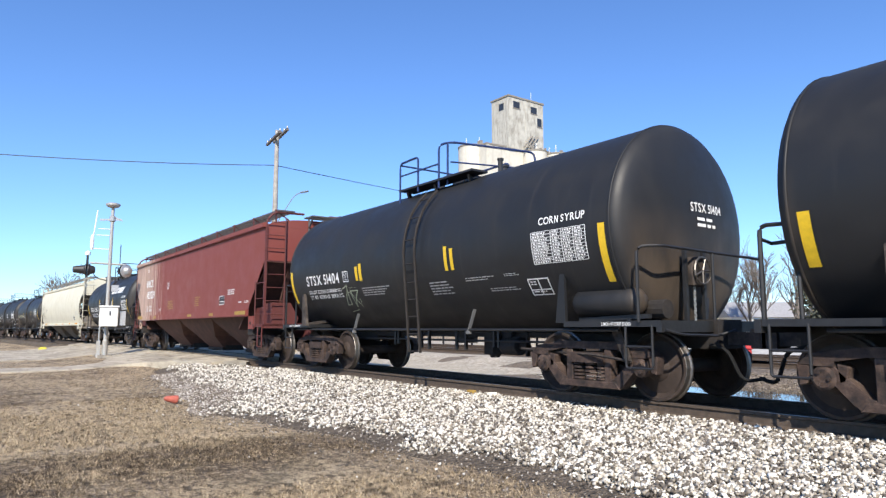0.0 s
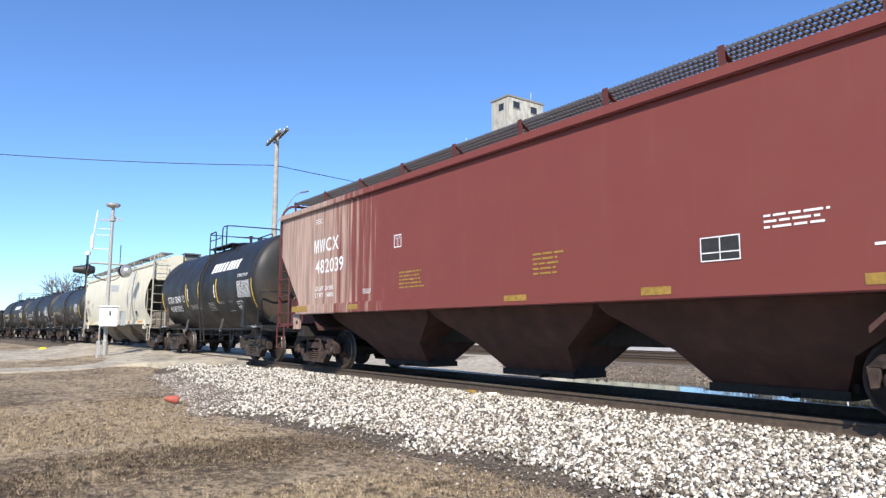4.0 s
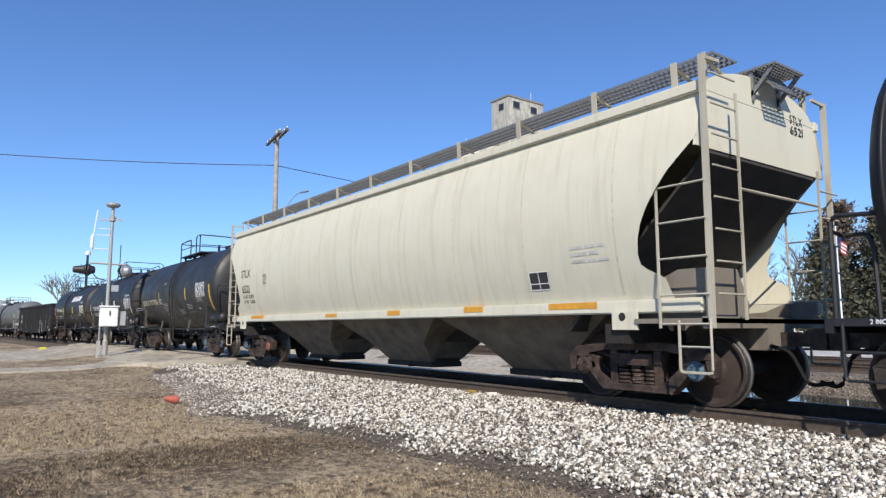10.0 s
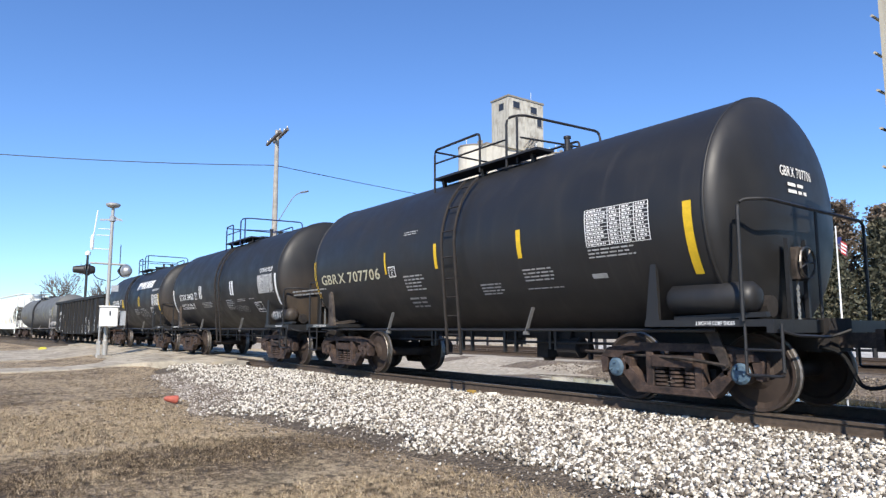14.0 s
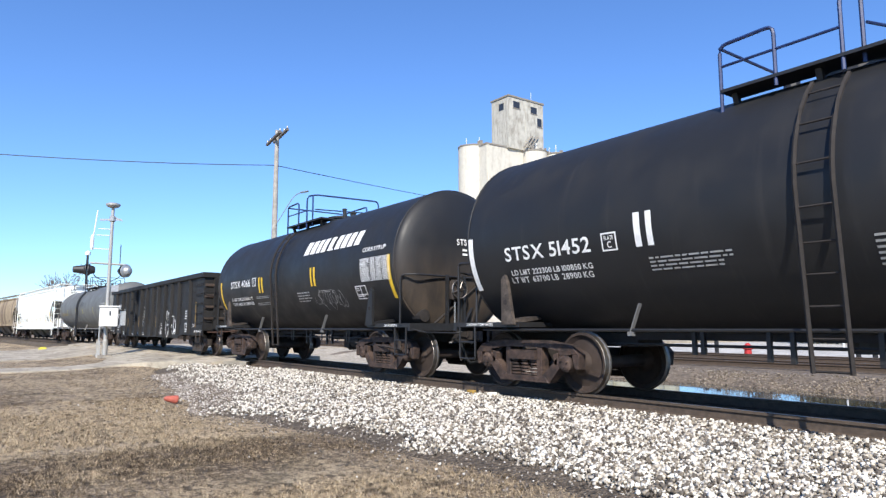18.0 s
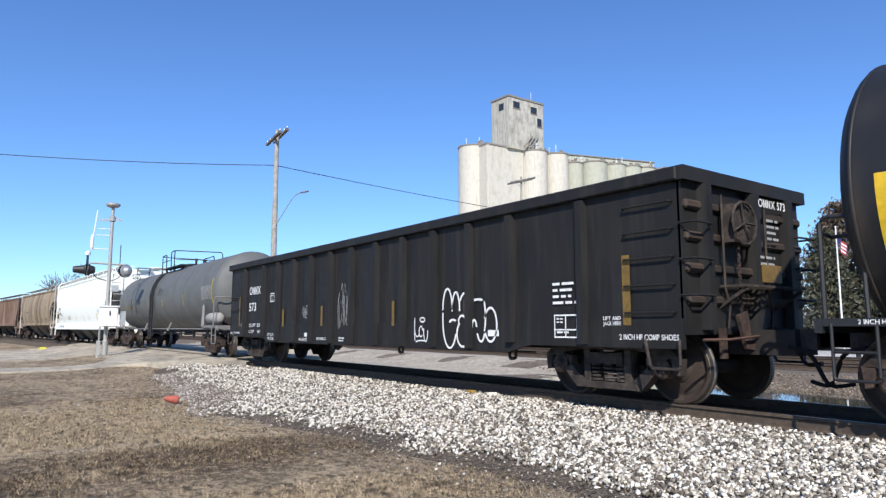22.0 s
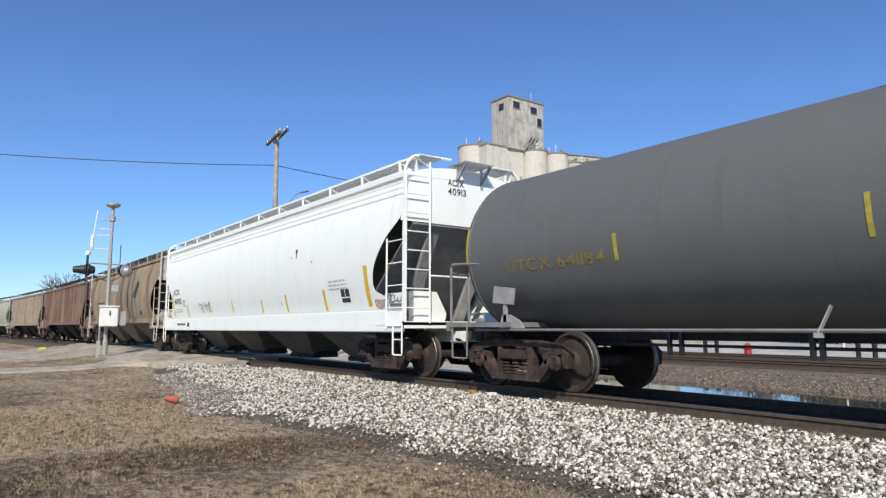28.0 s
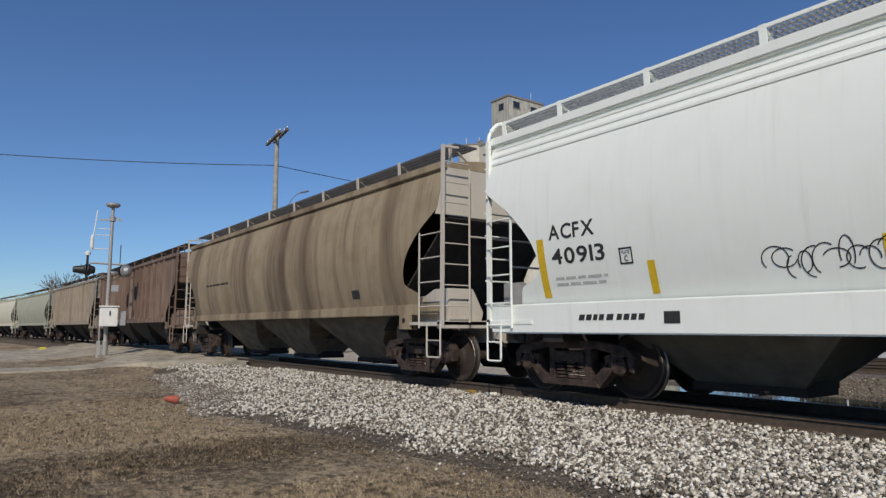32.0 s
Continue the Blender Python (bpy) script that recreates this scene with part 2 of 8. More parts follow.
def revolve(bm, profile, axis="x", seg=24, centre=(0, 0, 0), mats=None):
    """profile: (along, radius) pairs turned about an axis."""
    c = Vector(centre)
    rings = []
    for a, r in profile:
        ring = []
        for k in range(seg):
            s, t = r * math.cos(k * math.tau / seg), r * math.sin(k * math.tau / seg)
            ring.append(bm.verts.new(c + Vector({"x": (a, s, t), "y": (s, a, t), "z": (s, t, a)}[axis])))
        rings.append(ring)
    for i, (a, b) in enumerate(zip(rings, rings[1:])):
        for k in range(seg):
            f = bm.faces.new((a[k], a[(k + 1) % seg], b[(k + 1) % seg], b[k]))
            if mats:
                f.material_index = mats[i]
    for ring, i in ((rings[0], 0), (rings[-1], -1)):
        f = bm.faces.new(ring)
        if mats:
            f.material_index = mats[i]
    return bm


def plate(bm, outline, thick, across, at=0.0):
    """A flat plate: outline in two axes, thickness along the third ('x', 'y' or 'z')."""
    def put(p, d):
        return {"x": (d, p[0], p[1]), "y": (p[0], d, p[1]), "z": (p[0], p[1], d)}[across]
    a = [bm.verts.new(put(p, at)) for p in outline]
    b = [bm.verts.new(put(p, at + thick)) for p in outline]
    bm.faces.new(a[::-1])
    bm.faces.new(b)
    for i in range(len(a)):
        j = (i + 1) % len(a)
        bm.faces.new((a[i], a[j], b[j], b[i]))
    return bm


LETTERS = {}


GLYPHS = {}
HEAVY = {
    "M": (0.86, [(0, 0), (0, 1), (0.24, 1), (0.43, 0.35), (0.62, 1), (0.86, 1), (0.86, 0), (0.70, 0), (0.70, 0.72), (0.50, 0), (0.36, 0), (0.16, 0.72), (0.16, 0)]),
    "N": (0.74, [(0, 0), (0, 1), (0.18, 1), (0.57, 0.32), (0.57, 1), (0.74, 1), (0.74, 0), (0.56, 0), (0.17, 0.68), (0.17, 0)]),
    "W": (1.0, [(0, 1), (0.17, 1), (0.29, 0.28), (0.42, 1), (0.58, 1), (0.71, 0.28), (0.83, 1), (1, 1), (0.80, 0), (0.63, 0), (0.50, 0.70), (0.37, 0), (0.20, 0)]),
}


def glyph(ch):
    """Flat outline mesh of one character, one unit tall, from the built-in font."""
    if ch in HEAVY:
        w, outline = HEAVY[ch]
        return outline, [tuple(range(len(outline)))[::-1]], w
    cu = bpy.data.curves.new("writing", "FONT")
    cu.body, cu.resolution_u, cu.offset = ch, 4, 0.016
    ob = new("writing", cu)
    bpy.context.view_layer.update()
    me = ob.evaluated_get(bpy.context.evaluated_depsgraph_get()).to_mesh()
    vs = [(v.co.x, v.co.y) for v in me.vertices]
    fs = [tuple(p.vertices) for p in me.polygons]
    bpy.data.objects.remove(ob)
    bpy.data.curves.remove(cu)
    x0, x1 = min(v[0] for v in vs), max(v[0] for v in vs)
    return [((x - x0) / 0.70, (y + 0.014) / 0.70) for x, y in vs], fs, (x1 - x0) / 0.70


def letters(text):
    """Flat outline mesh of a line of writing, one unit tall."""
    if text not in LETTERS:
        vs, fs, w = [], [], 0.0
        for ch in text:
            if ch == " ":
                w += 0.36
                continue
            if ch not in GLYPHS:
                GLYPHS[ch] = glyph(ch)
            gv, gf, gw = GLYPHS[ch]
            k = len(vs)
            vs += [(x + w, y) for x, y in gv]
            fs += [tuple(i + k for i in f) for f in gf]
            w += gw + 0.13
        LETTERS[text] = (vs, fs, w - 0.13)
    return LETTERS[text]


def lettering(text, at, height, width, surface, material, parent, label="", name="lettering"):
    """Writing laid on a surface(u, v) -> point; at: its lower left corner."""
    vs, fs, w = letters(text)
    k = width / w if width else height
    if " " in text:
        at_word = 0
        for word in text.split():
            at_word = text.index(word, at_word)
            x0 = letters(text[:at_word + len(word)])[2] - letters(word)[2]
            lettering(word, (at[0] + x0 * k, at[1]), height, letters(word)[2] * k, surface, material, parent, label, name)
            at_word += len(word)
        return
    if height < 0.13:
        mesh_part(name, [surface(at[0] + x * k, at[1] + y * height) for x, y in vs], fs, material, parent, label)
        return
    # one piece for each character
    root = list(range(len(vs)))

    def find(i):
        while root[i] != i:
            root[i] = root[root[i]]
            i = root[i]
        return i
    for f in fs:
        for i in f[1:]:
            root[find(i)] = find(f[0])
    glyphs = {}
    for f in fs:
        glyphs.setdefault(find(f[0]), []).append(f)
    for faces in glyphs.values():
        used = sorted({i for f in faces for i in f})
        at_ = {i: n for n, i in enumerate(used)}
        mesh_part("letter", [surface(at[0] + vs[i][0] * k, at[1] + vs[i][1] * height) for i in used], [tuple(at_[i] for i in f) for f in faces], material, parent, label)


def patch(name, u0, u1, v0, v1, surface, material, parent, label="", n=6, slant=0.0):
    """A painted patch that follows the surface."""
    vs, fs = [], []
    for i in range(n + 1):
        v = v0 + (v1 - v0) * i / n
        sh = slant * i / n
        vs += [surface(u0 + sh, v), surface(u1 + sh, v)]
    for i in range(n):
        fs.append((2 * i, 2 * i + 1, 2 * i + 3, 2 * i + 2))
    return mesh_part(name, vs, fs, material, parent, label)


def ribbon(vs, fs, S, u0, u1, v0, v1, slant=0.0):
    """Adds an upright painted bar, cut finely enough to follow a curved flank."""
    n = max(1, math.ceil((v1 - v0) / 0.07))
    k = len(vs)
    for i in range(n + 1):
        v = v0 + (v1 - v0) * i / n
        sh = slant * i / n
        vs.extend([S(u0 + sh, v), S(u1 + sh, v)])
    for i in range(n):
        fs.append((k + 2 * i, k + 2 * i + 1, k + 2 * i + 3, k + 2 * i + 2))


def small_print(at, width, rows, height, surface, material, parent, seed=1, name="small_print", gap=0.5):
    """Unreadable lines of small writing as plain bars, joined into one panel."""
    rnd = random.Random(seed)
    vs, fs = [], []
    for r in range(rows):
        v1 = at[1] - r * height
        v0 = v1 - height * gap
        u, end = at[0], at[0] + width * rnd.uniform(0.7, 1.0)
        while u < end - height * 0.4:
            w = min(height * rnd.uniform(0.9, 3.2), end - u)
            ribbon(vs, fs, surface, u, u + w, v0, v1)
            u += w + height * 0.45
    return mesh_part(name, vs, fs, material, parent)


def outline_box(name, u0, u1, v0, v1, surface, material, parent, t=0.02, cross=False):
    """A painted frame, as round a stencilled panel."""
    vs, fs = [], []
    rects = [(u0, u1, v0, v0 + t), (u0, u1, v1 - t, v1), (u0, u0 + t, v0 + t, v1 - t), (u1 - t, u1, v0 + t, v1 - t)]
    if cross:
        um, vm = (u0 + u1) / 2, v0 + (v1 - v0) * 0.35
        rects += [(um - t / 2, um + t / 2, v0 + t, v1 - t), (u0 + t, u1 - t, vm - t / 2, vm + t / 2)]
    for a, b, c, d in rects:
        ribbon(vs, fs, surface, a, b, c, d)
    return mesh_part(name, vs, fs, material, parent)


# ---- the line of the track ----
BEND_AT, BEND_R = -30.0, 600.0


def track(s, off=0.0):
    """Place and heading on the main line, s metres along it; off: metres to the far side."""
    if s > BEND_AT:
        return s, off, 0.0
    a = (BEND_AT - s) / BEND_R
    x, y = BEND_AT - BEND_R * math.sin(a), -BEND_R * (1 - math.cos(a))
    return x - off * math.sin(a), y + off * math.cos(a), a


def travelled(t):
    """Metres that the train has gone since the start."""
    def f(t):
        u = t / 16 - 1
        return 4.81913 * t + 3.10074 * u ** 2 + 0.11716 * u ** 3 + 0.34126 * u ** 4
    return f(t) - f(0)


def swept(bm, profile, s0, s1, step, closed=True):
    """A cross-section (off, z) carried along the track."""
    n = max(1, round((s1 - s0) / step))
    rings = []
    for i in range(n + 1):
        s = s0 + (s1 - s0) * i / n
        ring = []
        for off, z in profile:
            x, y, a = track(s, off)
            ring.append(bm.verts.new((x, y, z)))
        rings.append(ring)
    m = len(profile)
    for a, b in zip(rings, rings[1:]):
        for k in range(m if closed else m - 1):
            bm.faces.new((a[k], a[(k + 1) % m], b[(k + 1) % m], b[k]))
    if closed:
        bm.faces.new(rings[0])
        bm.faces.new(rings[-1][::-1])
    return bm

# ---- ground and track ----


def lawn_patch(n, l):
    """0 where the grass is worn down to dark earth, 1 where it is thick and straw-coloured."""
    geo = n.new("ShaderNodeNewGeometry")
    sep = n.new("ShaderNodeSeparateXYZ")
    l.new(geo.outputs["Position"], sep.inputs["Vector"])
    worn = node(n, "ShaderNodeMapRange")
    for key, v in (("From Min", -22.0), ("From Max", -4.0), ("To Min", 0.0), ("To Max", 1.0)):
        worn.inputs[key].default_value = v
    l.new(sep.outputs["X"], worn.inputs["Value"])
    # a thick straw-coloured swathe with worn ground on both sides of it
    swathe = ramp(n, l, worn.outputs["Result"], [(0.18, (0.30,)), (0.34, (0.18,)), (0.45, (0.92,)), (0.66, (0.95,)), (0.735, (0.02,)), (0.80, (0.10,)), (0.88, (0.34,)), (1.0, (0.40,))])
    lift = node(n, "ShaderNodeMath")
    lift.operation = "SUBTRACT"
    l.new(swathe, lift.inputs[0])
    lift.inputs[1].default_value = 0.42
    big = grain(n, l, 0.5, 3, (0.8, 1.5, 1), where="World")
    mid = grain(n, l, 2.6, 5, where="World", rough=0.7)
    a = node(n, "ShaderNodeMath")
    a.operation = "ADD"
    l.new(big, a.inputs[0])
    l.new(lift.outputs[0], a.inputs[1])
    c = node(n, "ShaderNodeMath")
    c.operation = "MULTIPLY_ADD"
    l.new(mid, c.inputs[0])
    c.inputs[1].default_value = 0.9
    l.new(a.outputs[0], c.inputs[2])
    return ramp(n, l, c.outputs[0], [(0.66, (0.0,)), (0.98, (1.0,))]), sep


def ground_material():
    m, n, l, b = shader("dry_lawn", 0.95)
    patch_, sep = lawn_patch(n, l)
    fine = grain(n, l, 30.0, 6, where="World", rough=0.75)
    straw = ramp(n, l, fine, [(0.32, (0.20, 0.145, 0.085)), (0.5, (0.47, 0.365, 0.235)), (0.68, (0.66, 0.53, 0.36))])
    earth = ramp(n, l, fine, [(0.36, (0.050, 0.035, 0.021)), (0.52, (0.165, 0.115, 0.069)), (0.66, (0.46, 0.35, 0.22))])
    c = blend(n, l, patch_, earth, straw)
    tuft = grain(n, l, 7.0, 7, (1.0, 1.3, 1), where="World", rough=0.75)
    c = blend(n, l, ramp(n, l, tuft, [(0.41, (0.85,)), (0.475, (0.0,))]), c, (0.055, 0.040, 0.026))
    c = blend(n, l, ramp(n, l, tuft, [(0.52, (0.0,)), (0.61, (0.75,))]), c, (0.60, 0.475, 0.31))
    clump = grain(n, l, 13.0, 4, where="World", rough=0.7)
    c = blend(n, l, ramp(n, l, clump, [(0.38, (0.7,)), (0.46, (0.0,))]), c, (0.045, 0.032, 0.02))
    green = grain(n, l, 0.8, 3, where="World")
    c = blend(n, l, ramp(n, l, green, [(0.56, (0.0,)), (0.72, (0.3,))]), c, (0.16, 0.14, 0.08))
    # bare dark soil along the foot of the stones
    wob = node(n, "ShaderNodeMath")
    wob.operation = "MULTIPLY_ADD"
    l.new(grain(n, l, 1.6, 4, where="World"), wob.inputs[0])
    wob.inputs[1].default_value = 1.2
    l.new(sep.outputs["Y"], wob.inputs[2])
    near = node(n, "ShaderNodeMapRange")
    for key, v in (("From Min", -4.35), ("From Max", -3.8), ("To Min", 0.0), ("To Max", 0.45)):
        near.inputs[key].default_value = v
    l.new(wob.outputs[0], near.inputs["Value"])
    along = node(n, "ShaderNodeMapRange")
    for key, v in (("From Min", -21.0), ("From Max", -15.0), ("To Min", 0.0), ("To Max", 1.0)):
        along.inputs[key].default_value = v
    l.new(sep.outputs["X"], along.inputs["Value"])
    both = node(n, "ShaderNodeMath")
    both.operation = "MULTIPLY"
    l.new(near.outputs["Result"], both.inputs[0])
    l.new(along.outputs["Result"], both.inputs[1])
    soil = blend(n, l, ramp(n, l, grain(n, l, 30.0, 5, where="World"), [(0.4, (0.0,)), (0.65, (1.0,))]), (0.16, 0.118, 0.080), (0.37, 0.29, 0.21))
    c = blend(n, l, both.outputs[0], c, soil)
    l.new(c, b.inputs["Base Color"])
    relief(n, l, b, grain(n, l, 17.0, 6, where="World", rough=0.75), 1.0, 0.07)
    return m


def stone_ground(name, lo, hi, scale=24.0):
    m, n, l, b = shader(name, 0.95)
    co = n.new("ShaderNodeNewGeometry")
    v = node(n, "ShaderNodeTexVoronoi", Scale=scale)
    l.new(co.outputs["Position"], v.inputs["Vector"])
    g = grain(n, l, 0.9, 4, where="World")
    c = ramp(n, l, v.outputs["Color"], [(0.1, lo), (0.9, hi)])
    c = blend(n, l, ramp(n, l, g, [(0.4, (0.0,)), (0.7, (0.5,))]), c, tuple(x * 0.75 for x in lo))
    l.new(c, b.inputs["Base Color"])
    relief(n, l, b, v.outputs["Distance"], 0.9, 0.04)
    return m


def paved(name, base):
    m, n, l, b = shader(name, 0.9)
    f = grain(n, l, 40.0, 5, where="World")
    g = grain(n, l, 0.8, 5, where="World")
    c = ramp(n, l, f, [(0.3, tuple(x * 0.8 for x in base)), (0.7, tuple(x * 1.15 for x in base))])
    c = blend(n, l, ramp(n, l, g, [(0.42, (0.0,)), (0.62, (0.8,))]), c, tuple(x * 0.55 for x in base))
    spill = grain(n, l, 2.2, 6, (0.5, 1.6, 1), where="World", rough=0.7)
    c = blend(n, l, ramp(n, l, spill, [(0.52, (0.0,)), (0.62, (0.6,))]), c, (0.14, 0.11, 0.08))
    l.new(c, b.inputs["Base Color"])
    relief(n, l, b, f, 0.3, 0.01)
    return m


dry_lawn = ground_material()
pale_ballast = stone_ground("pale_ballast", (0.045, 0.034, 0.024), (0.20, 0.158, 0.115), 30.0)
brown_ballast = stone_ground("brown_ballast", (0.09, 0.068, 0.049), (0.28, 0.225, 0.165), 16.0)
pale_dirt = stone_ground("pale_dirt", (0.30, 0.26, 0.20), (0.56, 0.50, 0.40), 9.0)
bed_dirt = stone_ground("bed_dirt", (0.045, 0.034, 0.026), (0.15, 0.118, 0.09), 22.0)
pavement_tan = paved("pavement_tan", (0.47, 0.415, 0.325))
road_grey = paved("road_grey", (0.47, 0.41, 0.315))
apron_tan = paved("apron_tan", (0.46, 0.41, 0.32))
far_yard = paved("far_yard", (0.60, 0.575, 0.52))
tie_wood = plain("tie_wood", (0.105, 0.078, 0.058), 0.9, vary=0.4, scale=7)
rail_side = plain("rail_side", (0.080, 0.058, 0.042), 0.85, vary=0.35)

LAWN = -0.52


EDGE_X = (-30, -26, -22, -17, -13.5, -12, -10.7, -9, -7, -5, -3, 12)
EDGE_Y = (-1.9, -2.6, -3.3, -3.95, -4.55, -4.85, -4.45, -4.15, -4.0, -3.85, -3.7, -3.7)


def shoulder(s):
    """Where the pale stones end on the near side."""
    return float(np.interp(s, EDGE_X, EDGE_Y)) + 0.08 * math.sin(s * 2.1)


def ground_z(x, y):
    near = 1.0 if y < -0.2 else 0.0
    z = LAWN * near + -0.5 * (1 - near) + 0.03 * noise.noise(Vector((x * 0.5, y * 0.5, 0)))
    # the verge climbs to the crossing beside the apron
    w = min(1.0, max(0.0, (-25.5 - x) / 2.0)) * min(1.0, max(0.0, (x + 60) / 4)) * near
    climb = float(np.interp(y, [-5.4, -2.2, -0.9], [LAWN, -0.26, -0.2]))
    return z + w * max(0.0, climb - LAWN)


def build_ground():
    xs = sorted(set([-900, -500, -300, -200, -150, -120] + [-100 + 2 * i for i in range(36)] + [-28 + 0.5 * i for i in range(70)] + [8, 12, 20, 40, 80, 200, 500, 900]))
    ys = sorted(set([-900, -400, -200, -100, -60, -40, -30, -24, -20] + [-18 + i for i in range(9)] + [-9 + 0.5 * i for i in range(60)] + [22, 25, 30, 40, 60, 90, 140, 250, 500, 900]))
    vs = [(x, y, ground_z(x, y)) for y in ys for x in xs]
    w = len(xs)
    fs = [(j * w + i, j * w + i + 1, (j + 1) * w + i + 1, (j + 1) * w + i) for j in range(len(ys) - 1) for i in range(w - 1)]
    g = mesh_part("ground", vs, fs, dry_lawn, smooth=True)
    tagged(g, "flat ground with short dry tan winter grass", "ground", kind="structure")


def build_bed():
    vs, fs, steps = [], [], 150
    for i in range(steps + 1):
        s = -170 + 182 * (i / steps) ** 0.6
        prof = [(shoulder(s) - 0.3, LAWN - 0.06), (shoulder(s), LAWN + 0.03), ((shoulder(s) - 1.9) / 2, -0.36 if s > -24 else -0.4), (-1.75, -0.25), (-0.85, -0.2), (-0.6, -0.22), (1.35, -0.22), (1.9, -0.26), (3.6, -0.44), (4.4, -0.56)]
        for off, z in prof:
            x, y = track(s, off)[:2]
            vs.append((x, y, z + 0.015 * noise.noise(Vector((s, off, 3)))))
    m = len(prof)
    fs = [(i * m + k, i * m + k + 1, (i + 1) * m + k + 1, (i + 1) * m + k) for i in range(steps) for k in range(m - 1)]
    bed = mesh_part("ballast_bed", vs, fs, pale_ballast, smooth=True)
    bed.data.materials.append(bed_dirt)
    for p in bed.data.polygons:
        p.material_index = 1 if p.index % (m - 1) >= 4 else 0
    tagged(bed, "track bed with a pale crushed limestone shoulder", "track bed", kind="structure")


RAIL = [(-0.075, -0.17), (0.075, -0.17), (0.075, -0.155), (0.012, -0.135), (0.012, -0.045), (0.036, -0.035), (0.036, -0.004), (0.028, 0.0), (-0.028, 0.0), (-0.036, -0.004), (-0.036, -0.035), (-0.012, -0.045), (-0.012, -0.135), (-0.075, -0.155)]


def rail(off, s0, s1, y0=None, z0=0.0):
    bm = bmesh.new()
    if y0 is None:
        swept(bm, [(off + o, z) for o, z in RAIL], s0, s1, 4)
    else:
        a = [bm.verts.new((s0, y0 + o, z + z0)) for o, z in RAIL]
        b = [bm.verts.new((s1, y0 + o, z + z0)) for o, z in RAIL]
        for k in range(len(RAIL)):
            bm.faces.new((a[k], a[(k + 1) % len(RAIL)], b[(k + 1) % len(RAIL)], b[k]))
    ob = part("rail", bm, [rail_side, bright_steel])
    for p in ob.data.polygons:
        if p.normal.z > 0.9 and p.center.z > z0 - 0.002:
            p.material_index = 1
    tagged(ob, "rusty steel rail with a polished running top", "rail", "rails", "structure")


def ties(s0, s1, y0=None, z0=0.0):
    bm = bmesh.new()
    box(bm, -0.115, 0.115, -1.3, 1.3, -0.36, -0.175)
    bmesh.ops.bevel(bm, geom=bm.edges[:], offset=0.012, segments=1, affect="EDGES")
    first = part("tie", bm, tie_wood)
    s, made, rnd = s1, [], random.Random(4)
    base = first
    while s > s0:
        ob = base if not made else base.copy()
        if made:
            scene.collection.objects.link(ob)
        x, y, a = track(s) if y0 is None else (s, y0, 0)
        ob.matrix_world = pose(x, y, z0, 0, 0, math.degrees(a) + rnd.uniform(-1.5, 1.5))
        tagged(ob, "weathered creosoted wooden railway tie", "railway tie", "track ties", "structure")
        made.append(ob)
        s -= 0.54 + rnd.uniform(-0.03, 0.03)


def build_track():
    for off in (-0.7525, 0.7525):
        rail(off, -330, 12)
    ties(-45, 8)
    # siding beyond
    bm = bmesh.new()
    plate(bm, [(6.7, -0.62), (7.6, -0.42), (8.9, -0.24), (9.4, -0.2), (17.6, -0.2), (19.0, -0.55)], 260, "x", -240)
    tagged(part("siding_bed", bm, brown_ballast), "raised brown gravel bed of the sidings", "track bed", kind="structure")
    for y in (11.0, 12.435, 15.3, 16.735):
        rail(0, -240, 20, y, 0.0)


def ramp_z(y):
    """Height of the paving as it climbs to the rails."""
    return float(np.interp(y, [-5, -2.2, -0.9], [LAWN + 0.05, -0.19, -0.055]))


def ramp_strip(name, x0, x1, y0, material, label, category):
    """Paving that runs level and then climbs to the near rail."""
    ys = [y0, -60, -30, -15, -9, -7, -6, -5.2, -4.4, -3.6, -2.9, -2.2, -1.5, -0.9]
    bm = bmesh.new()
    rows_ = []
    for y in ys:
        wob = 0.06 * math.sin(y * 1.7 + x0)
        rows_.append([bm.verts.new((x, y, ramp_z(y) - d)) for x, d in ((x0 + wob, 0.2), (x0 + wob, 0), ((x0 + x1) / 2, -0.02), (x1 + wob, 0), (x1 + wob, 0.2))])
    for p, q in zip(rows_, rows_[1:]):
        for k in range(4):
            bm.faces.new((p[k], p[k + 1], q[k + 1], q[k]))
    tagged(part(name, bm, material), label, category, kind="structure")


